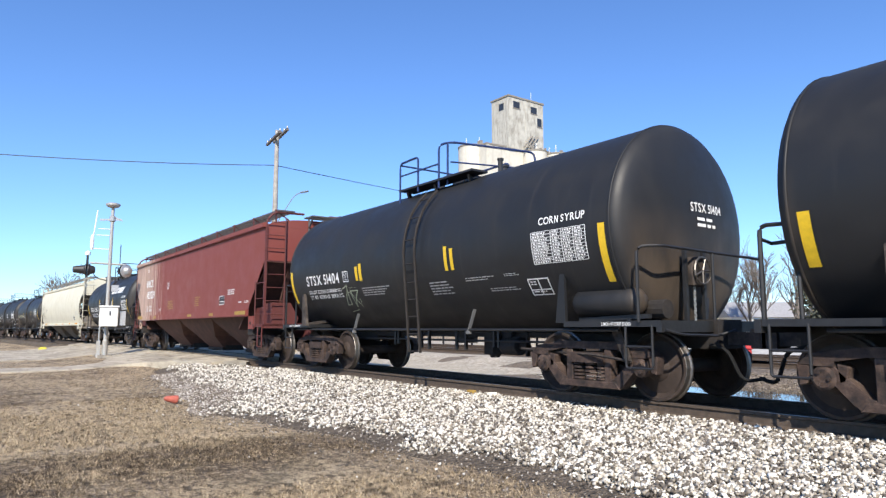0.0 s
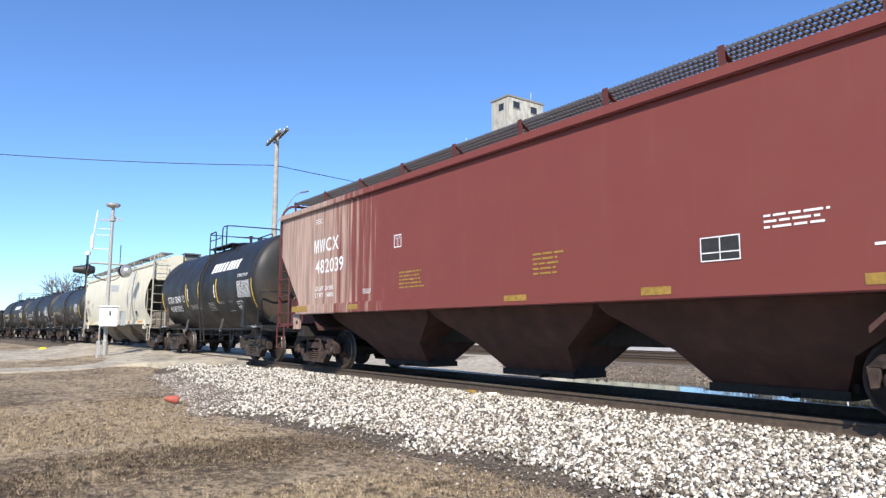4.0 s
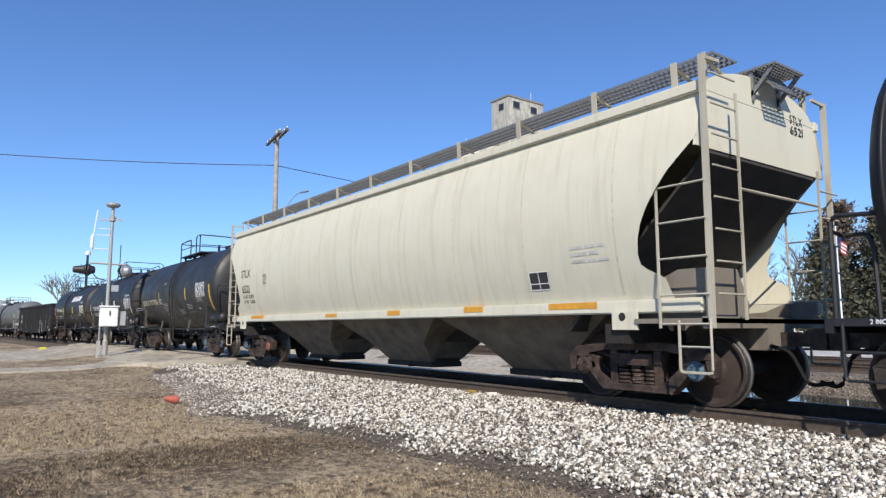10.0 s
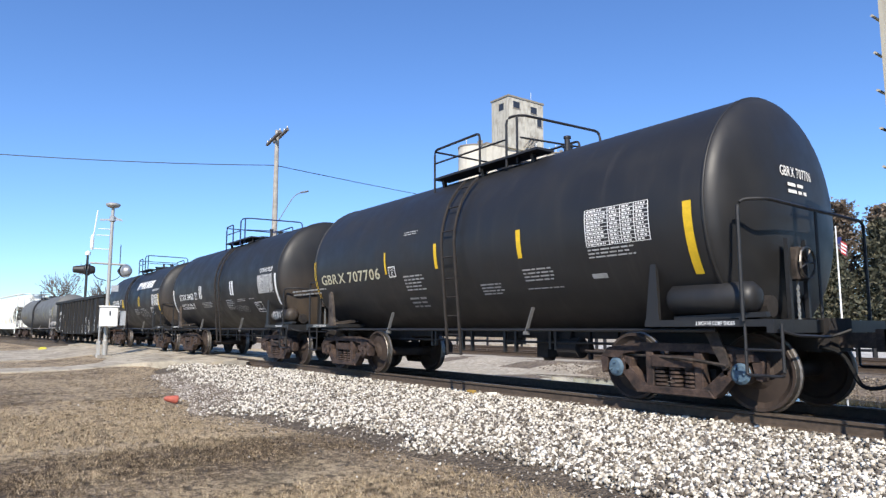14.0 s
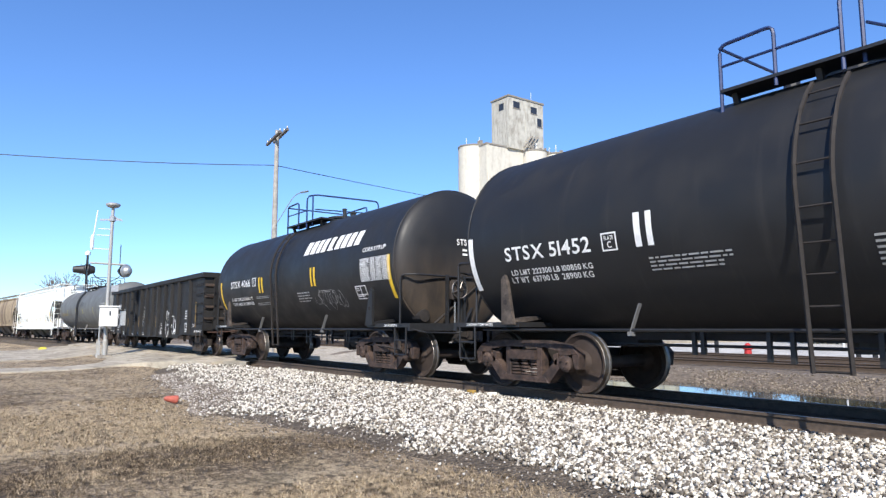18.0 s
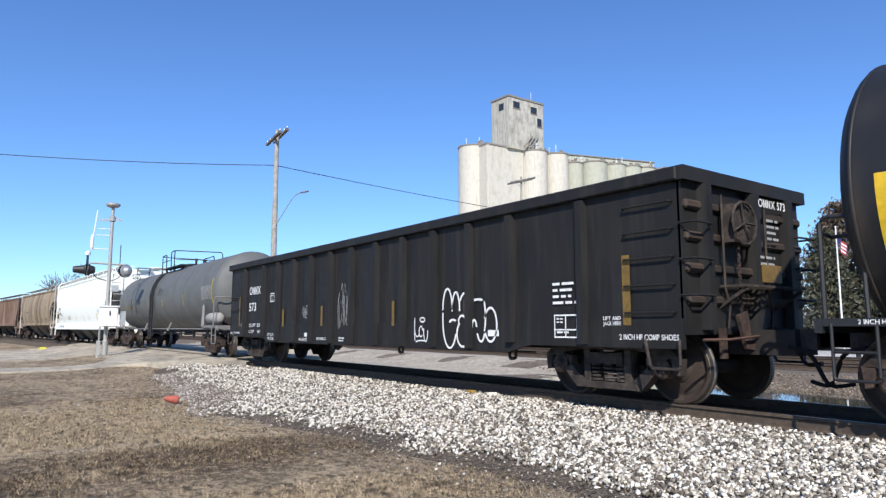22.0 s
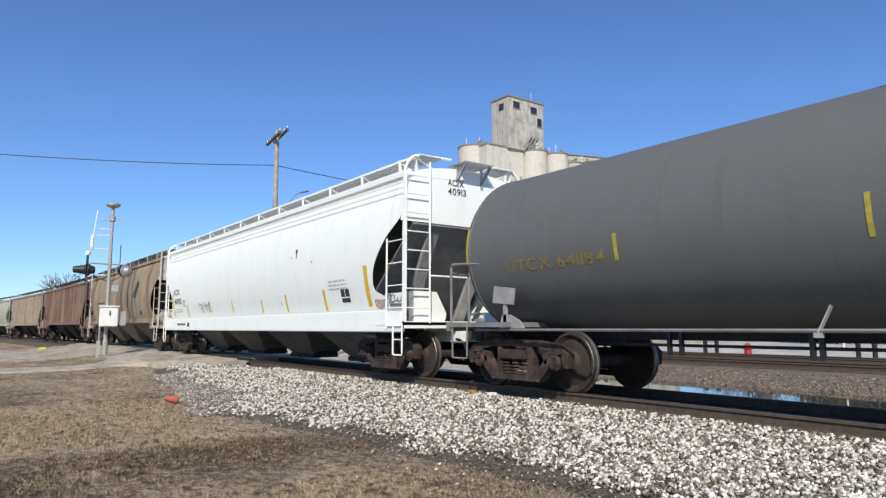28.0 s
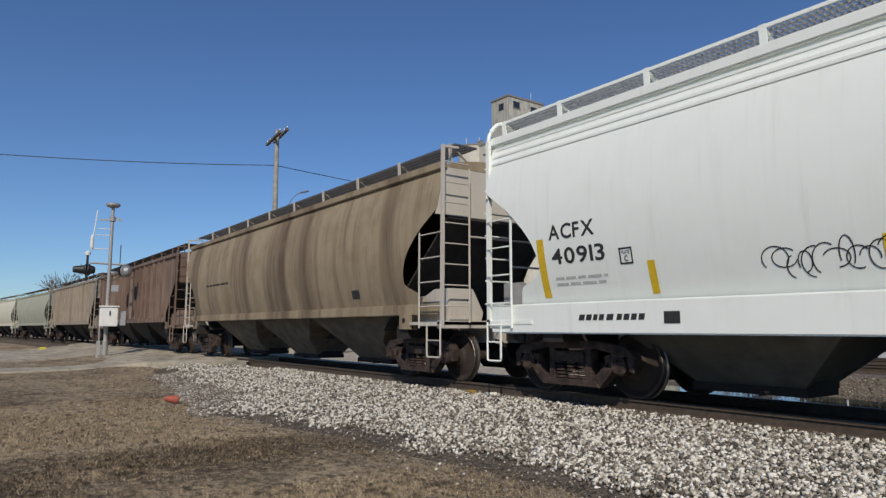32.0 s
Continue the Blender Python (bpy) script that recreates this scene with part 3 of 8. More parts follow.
def build_road():
    ramp_strip("sidewalk", -29.7, -27.15, -90, pavement_tan, "pale worn concrete walk leading to the crossing", "sidewalk")
    ramp_strip("road", -53.0, -36.7, -120, road_grey, "grey worn concrete road over the crossing", "road")
    # concrete apron that rises to the rails and flares along the track
    outline = [(-36.9, -0.9), (-21.2, -0.9), (-20.9, -1.12), (-23.4, -1.5), (-25.3, -2.1), (-26.6, -2.9), (-27.1, -3.7), (-28.4, -4.1), (-29.8, -3.9), (-31.4, -3.35), (-33.4, -3.15), (-36.9, -3.1)]
    bm = bmesh.new()
    rim = [bm.verts.new((x, y, 0)) for x, y in outline]
    bm.faces.new(rim)
    for y in (-3.9, -3.4, -2.9, -2.5, -2.0, -1.6, -1.2):
        bmesh.ops.bisect_plane(bm, geom=bm.verts[:] + bm.edges[:] + bm.faces[:], plane_co=(0, y, 0), plane_no=(0, 1, 0))
    for x in (-36, -34, -32, -30, -28, -26, -24, -22):
        bmesh.ops.bisect_plane(bm, geom=bm.verts[:] + bm.edges[:] + bm.faces[:], plane_co=(x, 0, 0), plane_no=(1, 0, 0))
    for v in bm.verts:
        v.co.z = ramp_z(v.co.y) + 0.008 + 0.012 * noise.noise(v.co * 0.9)
    skin = bmesh.ops.extrude_face_region(bm, geom=bm.faces[:])
    for v in skin["geom"]:
        if isinstance(v, bmesh.types.BMVert):
            v.co.z -= 0.25
    tagged(part("apron", bm, apron_tan), "pale cracked concrete apron beside the crossing", "pavement", kind="structure")


build_ground()
build_bed()
build_track()
build_road()

# ---- rolling stock ----
WHEEL_R = 0.47
AXLE = 0.915
CARS, WHEELSETS, SURF = [], [], {}


def wheelset_mesh(cap):
    bm = bmesh.new()
    side = [(-1.205, 0.04), (-1.20, 0.095), (-1.17, 0.13), (-1.02, 0.13), (-1.00, 0.085), (-0.86, 0.085), (-0.845, 0.14), (-0.83, 0.16), (-0.79, 0.20), (-0.745, 0.36),
            (-0.79, 0.415), (-0.805, 0.425), (-0.805, 0.462), (-0.795, WHEEL_R - 0.002), (-0.722, WHEEL_R + 0.002), (-0.712, WHEEL_R + 0.024), (-0.69, WHEEL_R + 0.028), (-0.672, WHEEL_R), (-0.67, 0.40), (-0.71, 0.36), (-0.73, 0.2), (-0.69, 0.15), (-0.65, 0.1)]
    prof = side + [(-a, r) for a, r in side[::-1]]
    ms = [2, 2, 0, 0, 0, 0, 0, 0, 0, 0, 0, 0, 1, 1, 1, 1, 1, 0, 0, 0, 0, 0]
    revolve(bm, prof, "y", 28, mats=ms + [0] + ms[::-1])
    for sy in (-1, 1):
        for k in range(3):
            a = k * math.tau / 3
            revolve(bm, [(sy * 1.195, 0.02), (sy * 1.225, 0.02)], "y", 6, (0.07 * math.cos(a), 0, 0.07 * math.sin(a)), mats=[2])
    me = bpy.data.meshes.new("wheelset")
    bmesh.ops.recalc_face_normals(bm, faces=bm.faces)
    bm.to_mesh(me)
    bm.free()
    for m in (wheel_rust, bright_steel, cap):
        me.materials.append(m)
    return me


wheel_rust = plain("wheel_rust", (0.040, 0.027, 0.021), 0.8, vary=0.35, scale=6)
WHEEL_KINDS = {"brown": wheelset_mesh(brown_steel), "blue": wheelset_mesh(blue_cap), "rust": wheelset_mesh(rust_cap)}
FRAMES = {}


def side_frame_mesh(mat):
    if mat.name not in FRAMES:
        bm = bmesh.new()
        y, d = -1.09, 0.17
        n = (0, 1, 0)
        shapes = [[(-1.20, 0.60), (-1.06, 0.74), (-0.5, 0.81), (0.5, 0.81), (1.06, 0.74), (1.20, 0.60), (1.04, 0.60), (0.5, 0.715), (-0.5, 0.715), (-1.04, 0.60)],
                  [(-0.58, 0.15), (0.58, 0.15), (0.50, 0.25), (-0.50, 0.25)]]
        for s in (-1, 1):
            shapes.append([(s * 1.0, 0.60), (s * 0.84, 0.635), (s * 0.48, 0.285), (s * 0.40, 0.27), (s * 0.42, 0.15), (s * 0.56, 0.15), (s * 0.64, 0.22)])
            shapes.append([(s * 0.30, 0.24), (s * 0.42, 0.24), (s * 0.42, 0.70), (s * 0.30, 0.70)])
            shapes.append([(s * 1.05, 0.60), (s * 1.20, 0.62), (s * 1.17, 0.38), (s * 1.09, 0.40)])
            shapes.append([(s * 0.66, 0.60), (s * 0.78, 0.63), (s * 0.76, 0.42), (s * 0.69, 0.44)])
        for k, outline in enumerate(shapes):
            depth = d * (1.2 if k == 1 else 1.0) - 0.004 * (k % 3)
            plate(bm, outline, depth, "y", y - depth / 2)
        bmesh.ops.bevel(bm, geom=bm.edges[:], offset=0.012, segments=1, affect="EDGES")
        for s in (-1, 1):
            bar(bm, (s * 0.80, y, 0.63), (s * 1.04, y, 0.63), d * 1.1, 0.06, n)
        bar(bm, (-0.30, y, 0.58), (0.30, y, 0.58), d * 1.35, 0.15, n)
        # springs between bolster end and seat
        for r in range(5):
            for x in (-0.22, 0.0, 0.22):
                revolve(bm, [(0.265 + r * 0.052, 0.095), (0.295 + r * 0.052, 0.095)], "z", 10, (x, y, 0))
        me = bpy.data.meshes.new("side_frame")
        bmesh.ops.recalc_face_normals(bm, faces=bm.faces)
        bm.to_mesh(me)
        bm.free()
        me.materials.append(mat)
        bm = bmesh.new()
        box(bm, -0.24, 0.24, -0.98, 0.98, 0.44, 0.66)
        box(bm, -0.35, 0.35, -0.35, 0.35, 0.66, 0.80)
        for s in (-1, 1):
            bar(bm, (s * 0.42, -0.95, 0.42), (s * 0.42, 0.95, 0.42), 0.09, 0.13, (1, 0, 0))
            for w in (-0.75, 0.75):
                box(bm, s * 0.42 - 0.03, s * 0.42 + 0.09 * s, w - 0.06, w + 0.06, 0.28, 0.52) if s > 0 else box(bm, -0.51, -0.39, w - 0.06, w + 0.06, 0.28, 0.52)
        me2 = bpy.data.meshes.new("truck")
        bmesh.ops.recalc_face_normals(bm, faces=bm.faces)
        bm.to_mesh(me2)
        bm.free()
        me2.materials.append(grime)
        FRAMES[mat.name] = (me, me2)
    return FRAMES[mat.name]


def truck(car, x, mat, caps=("brown", "brown")):
    fr, bo = side_frame_mesh(mat)
    t = new("truck", bo)
    t.parent, t.location = car, (x, 0, 0)
    for s in (0, 1):
        f = new("side_frame", fr)
        f.parent = t
        f.rotation_euler = (0, 0, math.pi * s)
    for k, s in enumerate((-1, 1)):
        w = new("wheelset", WHEEL_KINDS[caps[k]])
        w.parent, w.location = t, (s * AXLE, 0, WHEEL_R)
        WHEELSETS.append((car, w, (s * AXLE, 0, WHEEL_R)))
    return t


def coupler(car, x, s):
    bm = bmesh.new()
    bar(bm, (x, 0, 0.86), (x + s * 0.62, 0, 0.86), 0.16, 0.18)
    box(bm, x + s * 0.62, x + s * 0.82, -0.15, 0.19, 0.74, 0.99)
    part("coupler", bm, truck_dark, car)
    bm = bmesh.new()
    tube(bm, bend([(x, -0.35, 0.78), (x + s * 0.25, -0.35, 0.72), (x + s * 0.42, -0.30, 0.30), (x + s * 0.68, -0.22, 0.36)], 0.2, 4), 0.026, 6)
    part("air_hose", bm, rubber, car)


def ladder_part(car, stiles, rungs, thick, mat):
    """A ladder: its first stile carries the other stiles and every rung."""
    base = None
    for pts in stiles:
        bm = bmesh.new()
        tube(bm, pts, thick, 5)
        ob = part("stile" if base else "ladder", bm, mat, base or car)
        base = base or ob
    for a, b in rungs:
        bm = bmesh.new()
        tube(bm, [a, b], 0.014, 5)
        part("rung", bm, mat, base)


def cyl_surface(r, cz, level, slip):
    """On the near flank of a tank: along (markings sit slip metres further on), and height above or below a level line."""
    def f(u, v):
        z = level + 1.51 * math.sin(v / 1.51)
        q = max(-0.98, min(0.98, (z - cz) / r))
        return (u + (slip if u < 2.5 else slip * 0.6), -(r * math.sqrt(1 - q * q) + 0.006), z)
    return f


def end_surface(x, r, cz, depth):
    def f(u, v):
        k = 1 - (u * u + (v * v)) / (r * r)
        return (x + depth * math.sqrt(max(0.01, k)) + 0.012, u, cz + v)
    return f


def tank_car(label, centre, half_seam, half_truck, r=1.58, cz=2.467, shell=None, rail_mat=None, frame_mat=None, caps=("brown",) * 4,
             platform=(-0.95, -0.25, 0.5, 1.3), ladder=0.5, head=0.36, reservoir=True, saddles=True, level=2.585, slip=0.06, hangers=None, ladder_mat=None, fit_mat=None, gear_shift=0.42, rail_z=2.08, step_shift=0.0):
    shell = shell or tank_black
    rail_mat = rail_mat or black_steel
    frame_mat = frame_mat or brown_steel
    fit_mat = fit_mat or black_steel
    car = new("tank_car")
    tagged(car, label, "tank car", "train of freight cars")
    CARS.append((car, centre, half_truck))
    H = half_seam
    SURF[car] = cyl_surface(r, cz, level, slip)
    # shell with dished heads
    bm = bmesh.new()
    prof = []
    for i in range(9):
        a = i / 8 * math.pi / 2
        prof.append((-H - head * math.cos(a), r * math.sin(a) if i else 0.02))
    for x in (-H + 0.04, -0.6 * H, -0.2 * H, 0.2 * H, 0.6 * H, H - 0.04):
        prof.append((x, r))
    for i in range(9):
        a = (1 - i / 8) * math.pi / 2
        prof.append((H + head * math.cos(a), r * math.sin(a) if i < 8 else 0.02))
    revolve(bm, prof, "x", 56, (0, 0, cz))
    part("tank_shell", bm, shell, car, smooth=True)
    for s in (-1, 1):
        bm = bmesh.new()
        revolve(bm, [(s * H - 0.02, r + 0.001), (s * H - 0.015, r + 0.012), (s * H + 0.015, r + 0.012), (s * H + 0.02, r + 0.001)], "x", 56, (0, 0, cz))
        part("weld_seam", bm, shell, car, smooth=True)
    # sill, end platforms, bolsters and saddles
    E = half_truck + 1.45
    for s in (-1, 1):
        bm = bmesh.new()
        box(bm, min(s * (half_truck - 1.6), s * (E + 0.1)), max(s * (half_truck - 1.6), s * (E + 0.1)), -0.3, 0.3, 0.72, 1.12)
        part("stub_sill", bm, grime, car)
    for s in (-1, 1):
        bm = bmesh.new()
        box(bm, min(s * (half_truck - 0.2), s * E), max(s * (half_truck - 0.2), s * E), -1.45, 1.45, 1.02, 1.10)
        box(bm, s * E - 0.04, s * E + 0.04, -1.46, 1.46, 0.95, 1.10)
        part("end_platform", bm, fit_mat, car)
        x = s * half_truck
        for y in (-1, 1):
            if not saddles or reservoir and s > 0 and y < 0:
                continue
            bm = bmesh.new()
            plate(bm, [(x - 0.16 * s, 1.06), (x + 0.12 * s, 1.06), (x + 0.12 * s, 1.80), (x + 0.04 * s, 1.86), (x - 0.02 * s, 1.74)], 0.06, "y", y * 1.50 - 0.03)
            bar(bm, (x, y * 1.48, 1.1), (x, y * 0.7, 1.2), 0.26, 0.06, (1, 0, 0))
            sad = part("saddle", bm, saddle_dust if s < 0 else shell, car)
            bm = bmesh.new()
            revolve(bm, [(y * 1.528, 0.045), (y * 1.534, 0.045)], "y", 12, (x + 0.02 * s, 0, 1.42))
            part("hole", bm, grime, sad)
        truck(car, x, frame_mat, caps[2:] if s > 0 else caps[:2])
        coupler(car, s * E, s)
        # steps and grab irons at each corner
        for y in (-1, 1):
            bm = bmesh.new()
            xs = s * (E - 0.12 + (step_shift if s > 0 else 0))
            tube(bm, bend([(xs, y * 1.44, 1.05), (xs, y * 1.44, 0.48), (xs - s * 0.42, y * 1.44, 0.48), (xs - s * 0.42, y * 1.44, 1.05)], 0.04), 0.018)
            tube(bm, [(xs, y * 1.44, 0.76), (xs - s * 0.42, y * 1.44, 0.76)], 0.018)
            part("sill_step", bm, fit_mat, car)
        if s > 0:
            bm = bmesh.new()
            tube(bm, bend([(E - 0.30, -1.47, 1.08), (E - 0.30, -1.47, rail_z), (E - 0.06, -1.25, rail_z), (E - 0.06, 1.25, rail_z - 0.04), (E - 0.06, 1.25, 1.08)], 0.12, 4), 0.022)
            tube(bm, [(E - 0.06, -0.1, 1.08), (E - 0.06, -0.1, rail_z - 0.014)], 0.02)
            part("end_handrail", bm, fit_mat, car)
        else:
            for y in (-1.42, 1.42):
                bm = bmesh.new()
                tube(bm, bend([(-E + 0.06, y, 1.08), (-E + 0.06, y, 2.15), (-E + 0.45, y, 2.13), (-E + 0.95, y * 0.97, 2.1)], 0.1, 4), 0.026)
                part("end_handrail", bm, fit_mat, car)
            bm = bmesh.new()
            tube(bm, bend([(-E + 0.08, -1.2, 1.96), (-E + 0.34, -1.25, 1.96), (-E + 0.40, -1.28, 1.8), (-E + 0.42, -1.3, 1.08)], 0.08, 4), 0.024)
            tube(bm, [(-E + 0.08, -1.2, 1.96), (-E + 0.06, -1.42, 2.0)], 0.02)
            part("grab_iron", bm, fit_mat, car)
    # long pipe along each flank and underframe pipework
    for y in (-1, 1):
        bm = bmesh.new()
        tube(bm, [(-E + 0.7, y * 1.38, 0.975), (E - 0.7, y * 1.38, 0.975)], 0.024)
        pipe = part("flank_pipe", bm, fit_mat, car)
        reach = 0.5 if shell is tank_grey else 0.66
        for x in (-2.15, 2.0):
            bm = bmesh.new()
            bar(bm, (x, y * 1.38, 0.95), (x + 0.2 * reach, y * (1.38 + ((r - 0.22) * 0.98 - 1.38) * reach), 0.95 + 0.57 * reach), 0.065, 0.014)
            box(bm, x - 0.04, x + 0.04, y * 1.38 - 0.035, y * 1.38 + 0.035, 0.90, 0.955)
            part("pipe_hanger", bm, slope_light if shell is tank_grey else strap_grey, pipe)
    bm = bmesh.new()
    box(bm, -half_truck + 1.55, half_truck - 1.55, -0.34, 0.34, 0.83, cz - r + 0.06)
    part("centre_sill", bm, grime, car)
    bm = bmesh.new()
    tube(bm, [(-half_truck, -0.5, 0.765), (half_truck, -0.5, 0.765)], 0.022)
    for x, z in hangers or ((-1.79, 0.64), (-1.66, 0.65), (-0.75, 0.58), (-0.46, 0.57), (0.5, 0.57), (0.8, 0.58), (1.66, 0.65), (1.79, 0.64)):
        bar(bm, (x, -0.5, z), (x, -0.5, 1.0), 0.055, 0.055)
    revolve(bm, [(0, 0.22), (0.35, 0.22)], "z", 14, (0.2, 0, 0.70))
    part("outlet_valve", bm, black_steel, car)
    if shell is not tank_grey:
        bm = bmesh.new()
        box(bm, 1.14, 1.40, -0.32, 0.1, 0.5, 0.95)
        revolve(bm, [(0.44, 0.09), (0.52, 0.13)], "z", 10, (1.27, -0.15, 0))
        part("outlet_leg", bm, grime, car)
        bm = bmesh.new()
        revolve(bm, [(1.78, 0.06), (1.80, 0.17), (2.22, 0.17), (2.24, 0.08), (2.42, 0.07)], "x", 14, (0, -0.35, 0.68))
        bar(bm, (1.9, -0.35, 0.8), (1.9, -0.3, 1.0), 0.2, 0.3)
        bar(bm, (2.4, -0.35, 0.5), (2.4, -0.35, 0.95), 0.07, 0.05)
        part("under_brake_cylinder", bm, grime, car)
        bm = bmesh.new()
        tube(bm, [(2.4, -0.35, 0.62), (half_truck - 0.6, -0.3, 0.6)], 0.03, 6)
        part("brake_rod", bm, grime, car)
    # manway platform on top with its rails
    p0, p1, p2, p3 = platform
    zt = cz + r + 0.12
    rz = zt + 0.45
    for y in (-1, 1):
        bm = bmesh.new()
        box(bm, p0, p3 + 0.3, y * 0.78 - 0.2, y * 0.78 + 0.2, zt - 0.2, zt - 0.16)
        for x in (p0 + 0.1, (p0 + p3) / 2, p3):
            bar(bm, (x, y * 0.8, zt - 0.18), (x, y * 0.72, zt - 0.45), 0.07, 0.07)
        part("manway_platform", bm, black_steel, car)
    bm = bmesh.new()
    tube(bm, bend([(p0, -0.95, zt - 0.45), (p0, -0.95, rz - 0.02), (p1, -0.95, rz), (p1, -0.95, zt - 0.3)], 0.1), 0.024)
    tube(bm, [(p0, -0.95, rz - 0.3), (p2, -0.95, rz - 0.3)], 0.018)
    part("platform_rail", bm, rail_mat, car)
    bm = bmesh.new()
    tube(bm, bend([(p2, -0.95, zt - 0.35), (p2, -0.95, rz + 0.1), (p2 + 0.25, -0.8, rz + 0.12), (p3, 0.95, rz + 0.06), (p3 + 0.1, 0.95, zt - 0.3)], 0.12), 0.024)
    tube(bm, [(p2 + 0.18, -0.86, zt - 0.3), (p2 + 0.18, -0.86, rz + 0.1)], 0.024)
    tube(bm, [(p2 + 0.2, -0.8, rz - 0.28), (p3, 0.95, rz - 0.3)], 0.018)
    part("platform_rail", bm, rail_mat, car)
    bm = bmesh.new()
    tube(bm, bend([(p0, 0.95, zt - 0.45), (p0, 0.95, rz - 0.02), (p2, 0.95, rz), (p2, 0.95, zt - 0.3)], 0.1), 0.024)
    tube(bm, [(p0, -0.95, rz - 0.05), (p0, 0.95, rz - 0.05)], 0.02)
    part("platform_rail", bm, rail_mat, car)
    bm = bmesh.new()
    revolve(bm, [(zt - 0.35, 0.36), (zt - 0.08, 0.36), (zt - 0.06, 0.41), (zt - 0.02, 0.41), (zt + 0.02, 0.26)], "z", 20, (0.3, 0, 0))
    part("manway", bm, black_steel, car)
    for x, y, rr, hh in ((p3 - 0.1, 0.2, 0.08, 0.1), (-0.4, -0.25, 0.1, 0.02), (p3 + 0.35, -0.3, 0.05, 0.08)):
        bm = bmesh.new()
        revolve(bm, [(zt - 0.3, rr), (zt + hh, rr), (zt + hh, rr * 1.3), (zt + hh + 0.04, rr * 1.3)], "z", 10, (x, y, 0))
        part("valve", bm, black_steel, car)
    # ladder round the flank
    arc = [math.radians(a) for a in range(48, -9, -8)]
    for y in (-1, 1):
        def at(x, a):
            return (x, y * (r + 0.09) * math.cos(a), cz + (r + 0.09) * math.sin(a))
        sides = (ladder - 0.19, ladder + 0.19)
        rungs = [tuple(at(x, a) for x in sides) for a in arc[1::2]]
        rungs += [tuple((x, y * (1.52 + 0.035 * (z - 0.54)), z) for x in sides) for z in (0.56, 0.89, 1.22, 1.55, 1.88)]
        # grey tank's stiles are thickened to take in the ladder's shadow
        ladder_part(car, [[at(x, a) for a in arc] + [(x, y * 1.52, 0.54)] for x in sides], rungs, 0.045 if shell is tank_grey else 0.028, ladder_mat or grime)
    # brake gear on the leading end
    if reservoir:
        bm = bmesh.new()
        x = half_truck + gear_shift
        revolve(bm, [(x - 0.58, 0.05), (x - 0.56, 0.13), (x - 0.49, 0.19), (x + 0.52, 0.19), (x + 0.59, 0.13), (x + 0.61, 0.05)], "x", 18, (0, -1.19, 1.36))
        part("air_reservoir", bm, slope_light if shell is tank_grey else shell, car, smooth=True)
        bm = bmesh.new()
        plate(bm, [(x - 0.80, 1.08), (x - 0.60, 1.08), (x - 0.62, 1.84), (x - 0.70, 1.84)], 0.05, "y", -1.43)
        part("bracket", bm, slope_light if shell is tank_grey else shell, car)
        bm = bmesh.new()
        bar(bm, (x + 0.4, -1.22, 1.06), (x + 0.4, -1.2, 1.25), 0.07, 0.05)
        bar(bm, (x - 0.5, -1.2, 1.12), (x + 0.7, -1.2, 1.16), 0.1, 0.06)
        part("reservoir_bracket", bm, black_steel, car)
    # hand brake: wheel, ratchet housing, chain and its stand
    x = H + head + 0.14
    bm = bmesh.new()
    ring = [(x + 0.06, -0.28 + 0.19 * math.cos(k * math.tau / 16), 1.80 + 0.19 * math.sin(k * math.tau / 16)) for k in range(17)]
    tube(bm, ring, 0.016, 5)
    for k in range(5):
        tube(bm, [ring[k * 3], (x + 0.06, -0.28, 1.80)], 0.011, 4)
    part("brake_wheel", bm, bright_steel, car)
    bm = bmesh.new()
    plate(bm, [(-0.43, 1.58), (-0.17, 1.58), (-0.13, 1.82), (-0.21, 2.0), (-0.39, 2.0), (-0.47, 1.82)], 0.14, "x", x - 0.12)
    bmesh.ops.bevel(bm, geom=bm.edges[:], offset=0.02, segments=1, affect="EDGES")
    part("brake_housing", bm, truck_dark, car)
    bm = bmesh.new()
    for k in range(16):
        z = 1.60 - 0.04 * k
        bar(bm, (x - 0.05, -0.33, z), (x - 0.05, -0.33, z - 0.05), 0.035 if k % 2 else 0.012, 0.012 if k % 2 else 0.035)
    part("brake_chain", bm, galvanised, car)
    bm = bmesh.new()
    for y in (-0.52, -0.08):
        bar(bm, (x - 0.06, y, 1.06), (x - 0.06, y, 2.1), 0.06, 0.05)
    bar(bm, (x - 0.06, -0.54, 1.6), (x - 0.06, -0.06, 1.6), 0.05, 0.06)
    bar(bm, (x - 0.06, -0.08, 1.1), (x - 0.3, 0.35, 1.5), 0.05, 0.05)
    part("brake_stand", bm, black_steel, car)
    # levers, rods and hoses that hang under the leading end
    for y in (-1.25, 0.7):
        bm = bmesh.new()
        plate(bm, [(E - 0.95, 0.98), (E - 0.78, 1.02), (E - 0.62, 0.55), (E - 0.70, 0.5)], 0.04, "y", y)
        part("brake_lever", bm, truck_dark, car)
    bm = bmesh.new()
    tube(bm, bend([(half_truck - 1.7, -0.9, 0.66), (half_truck + 0.3, -1.28, 0.62), (E - 0.66, -1.26, 0.56)], 0.15, 3), 0.022, 5)
    part("brake_rod", bm, truck_dark, car)
    bm = bmesh.new()
    tube(bm, bend([(E + 0.06, -1.4, 0.98), (E + 0.16, -1.2, 0.92), (E + 0.16, -0.4, 0.9), (E + 0.3, -0.2, 0.98)], 0.08, 3), 0.018, 5)
    part("uncoupling_lever", bm, black_steel, car)
    bm = bmesh.new()
    revolve(bm, [(E - 0.55, 0.03), (E - 0.54, 0.13), (E - 0.25, 0.13), (E - 0.24, 0.03)], "x", 12, (0, -0.9, 1.26))
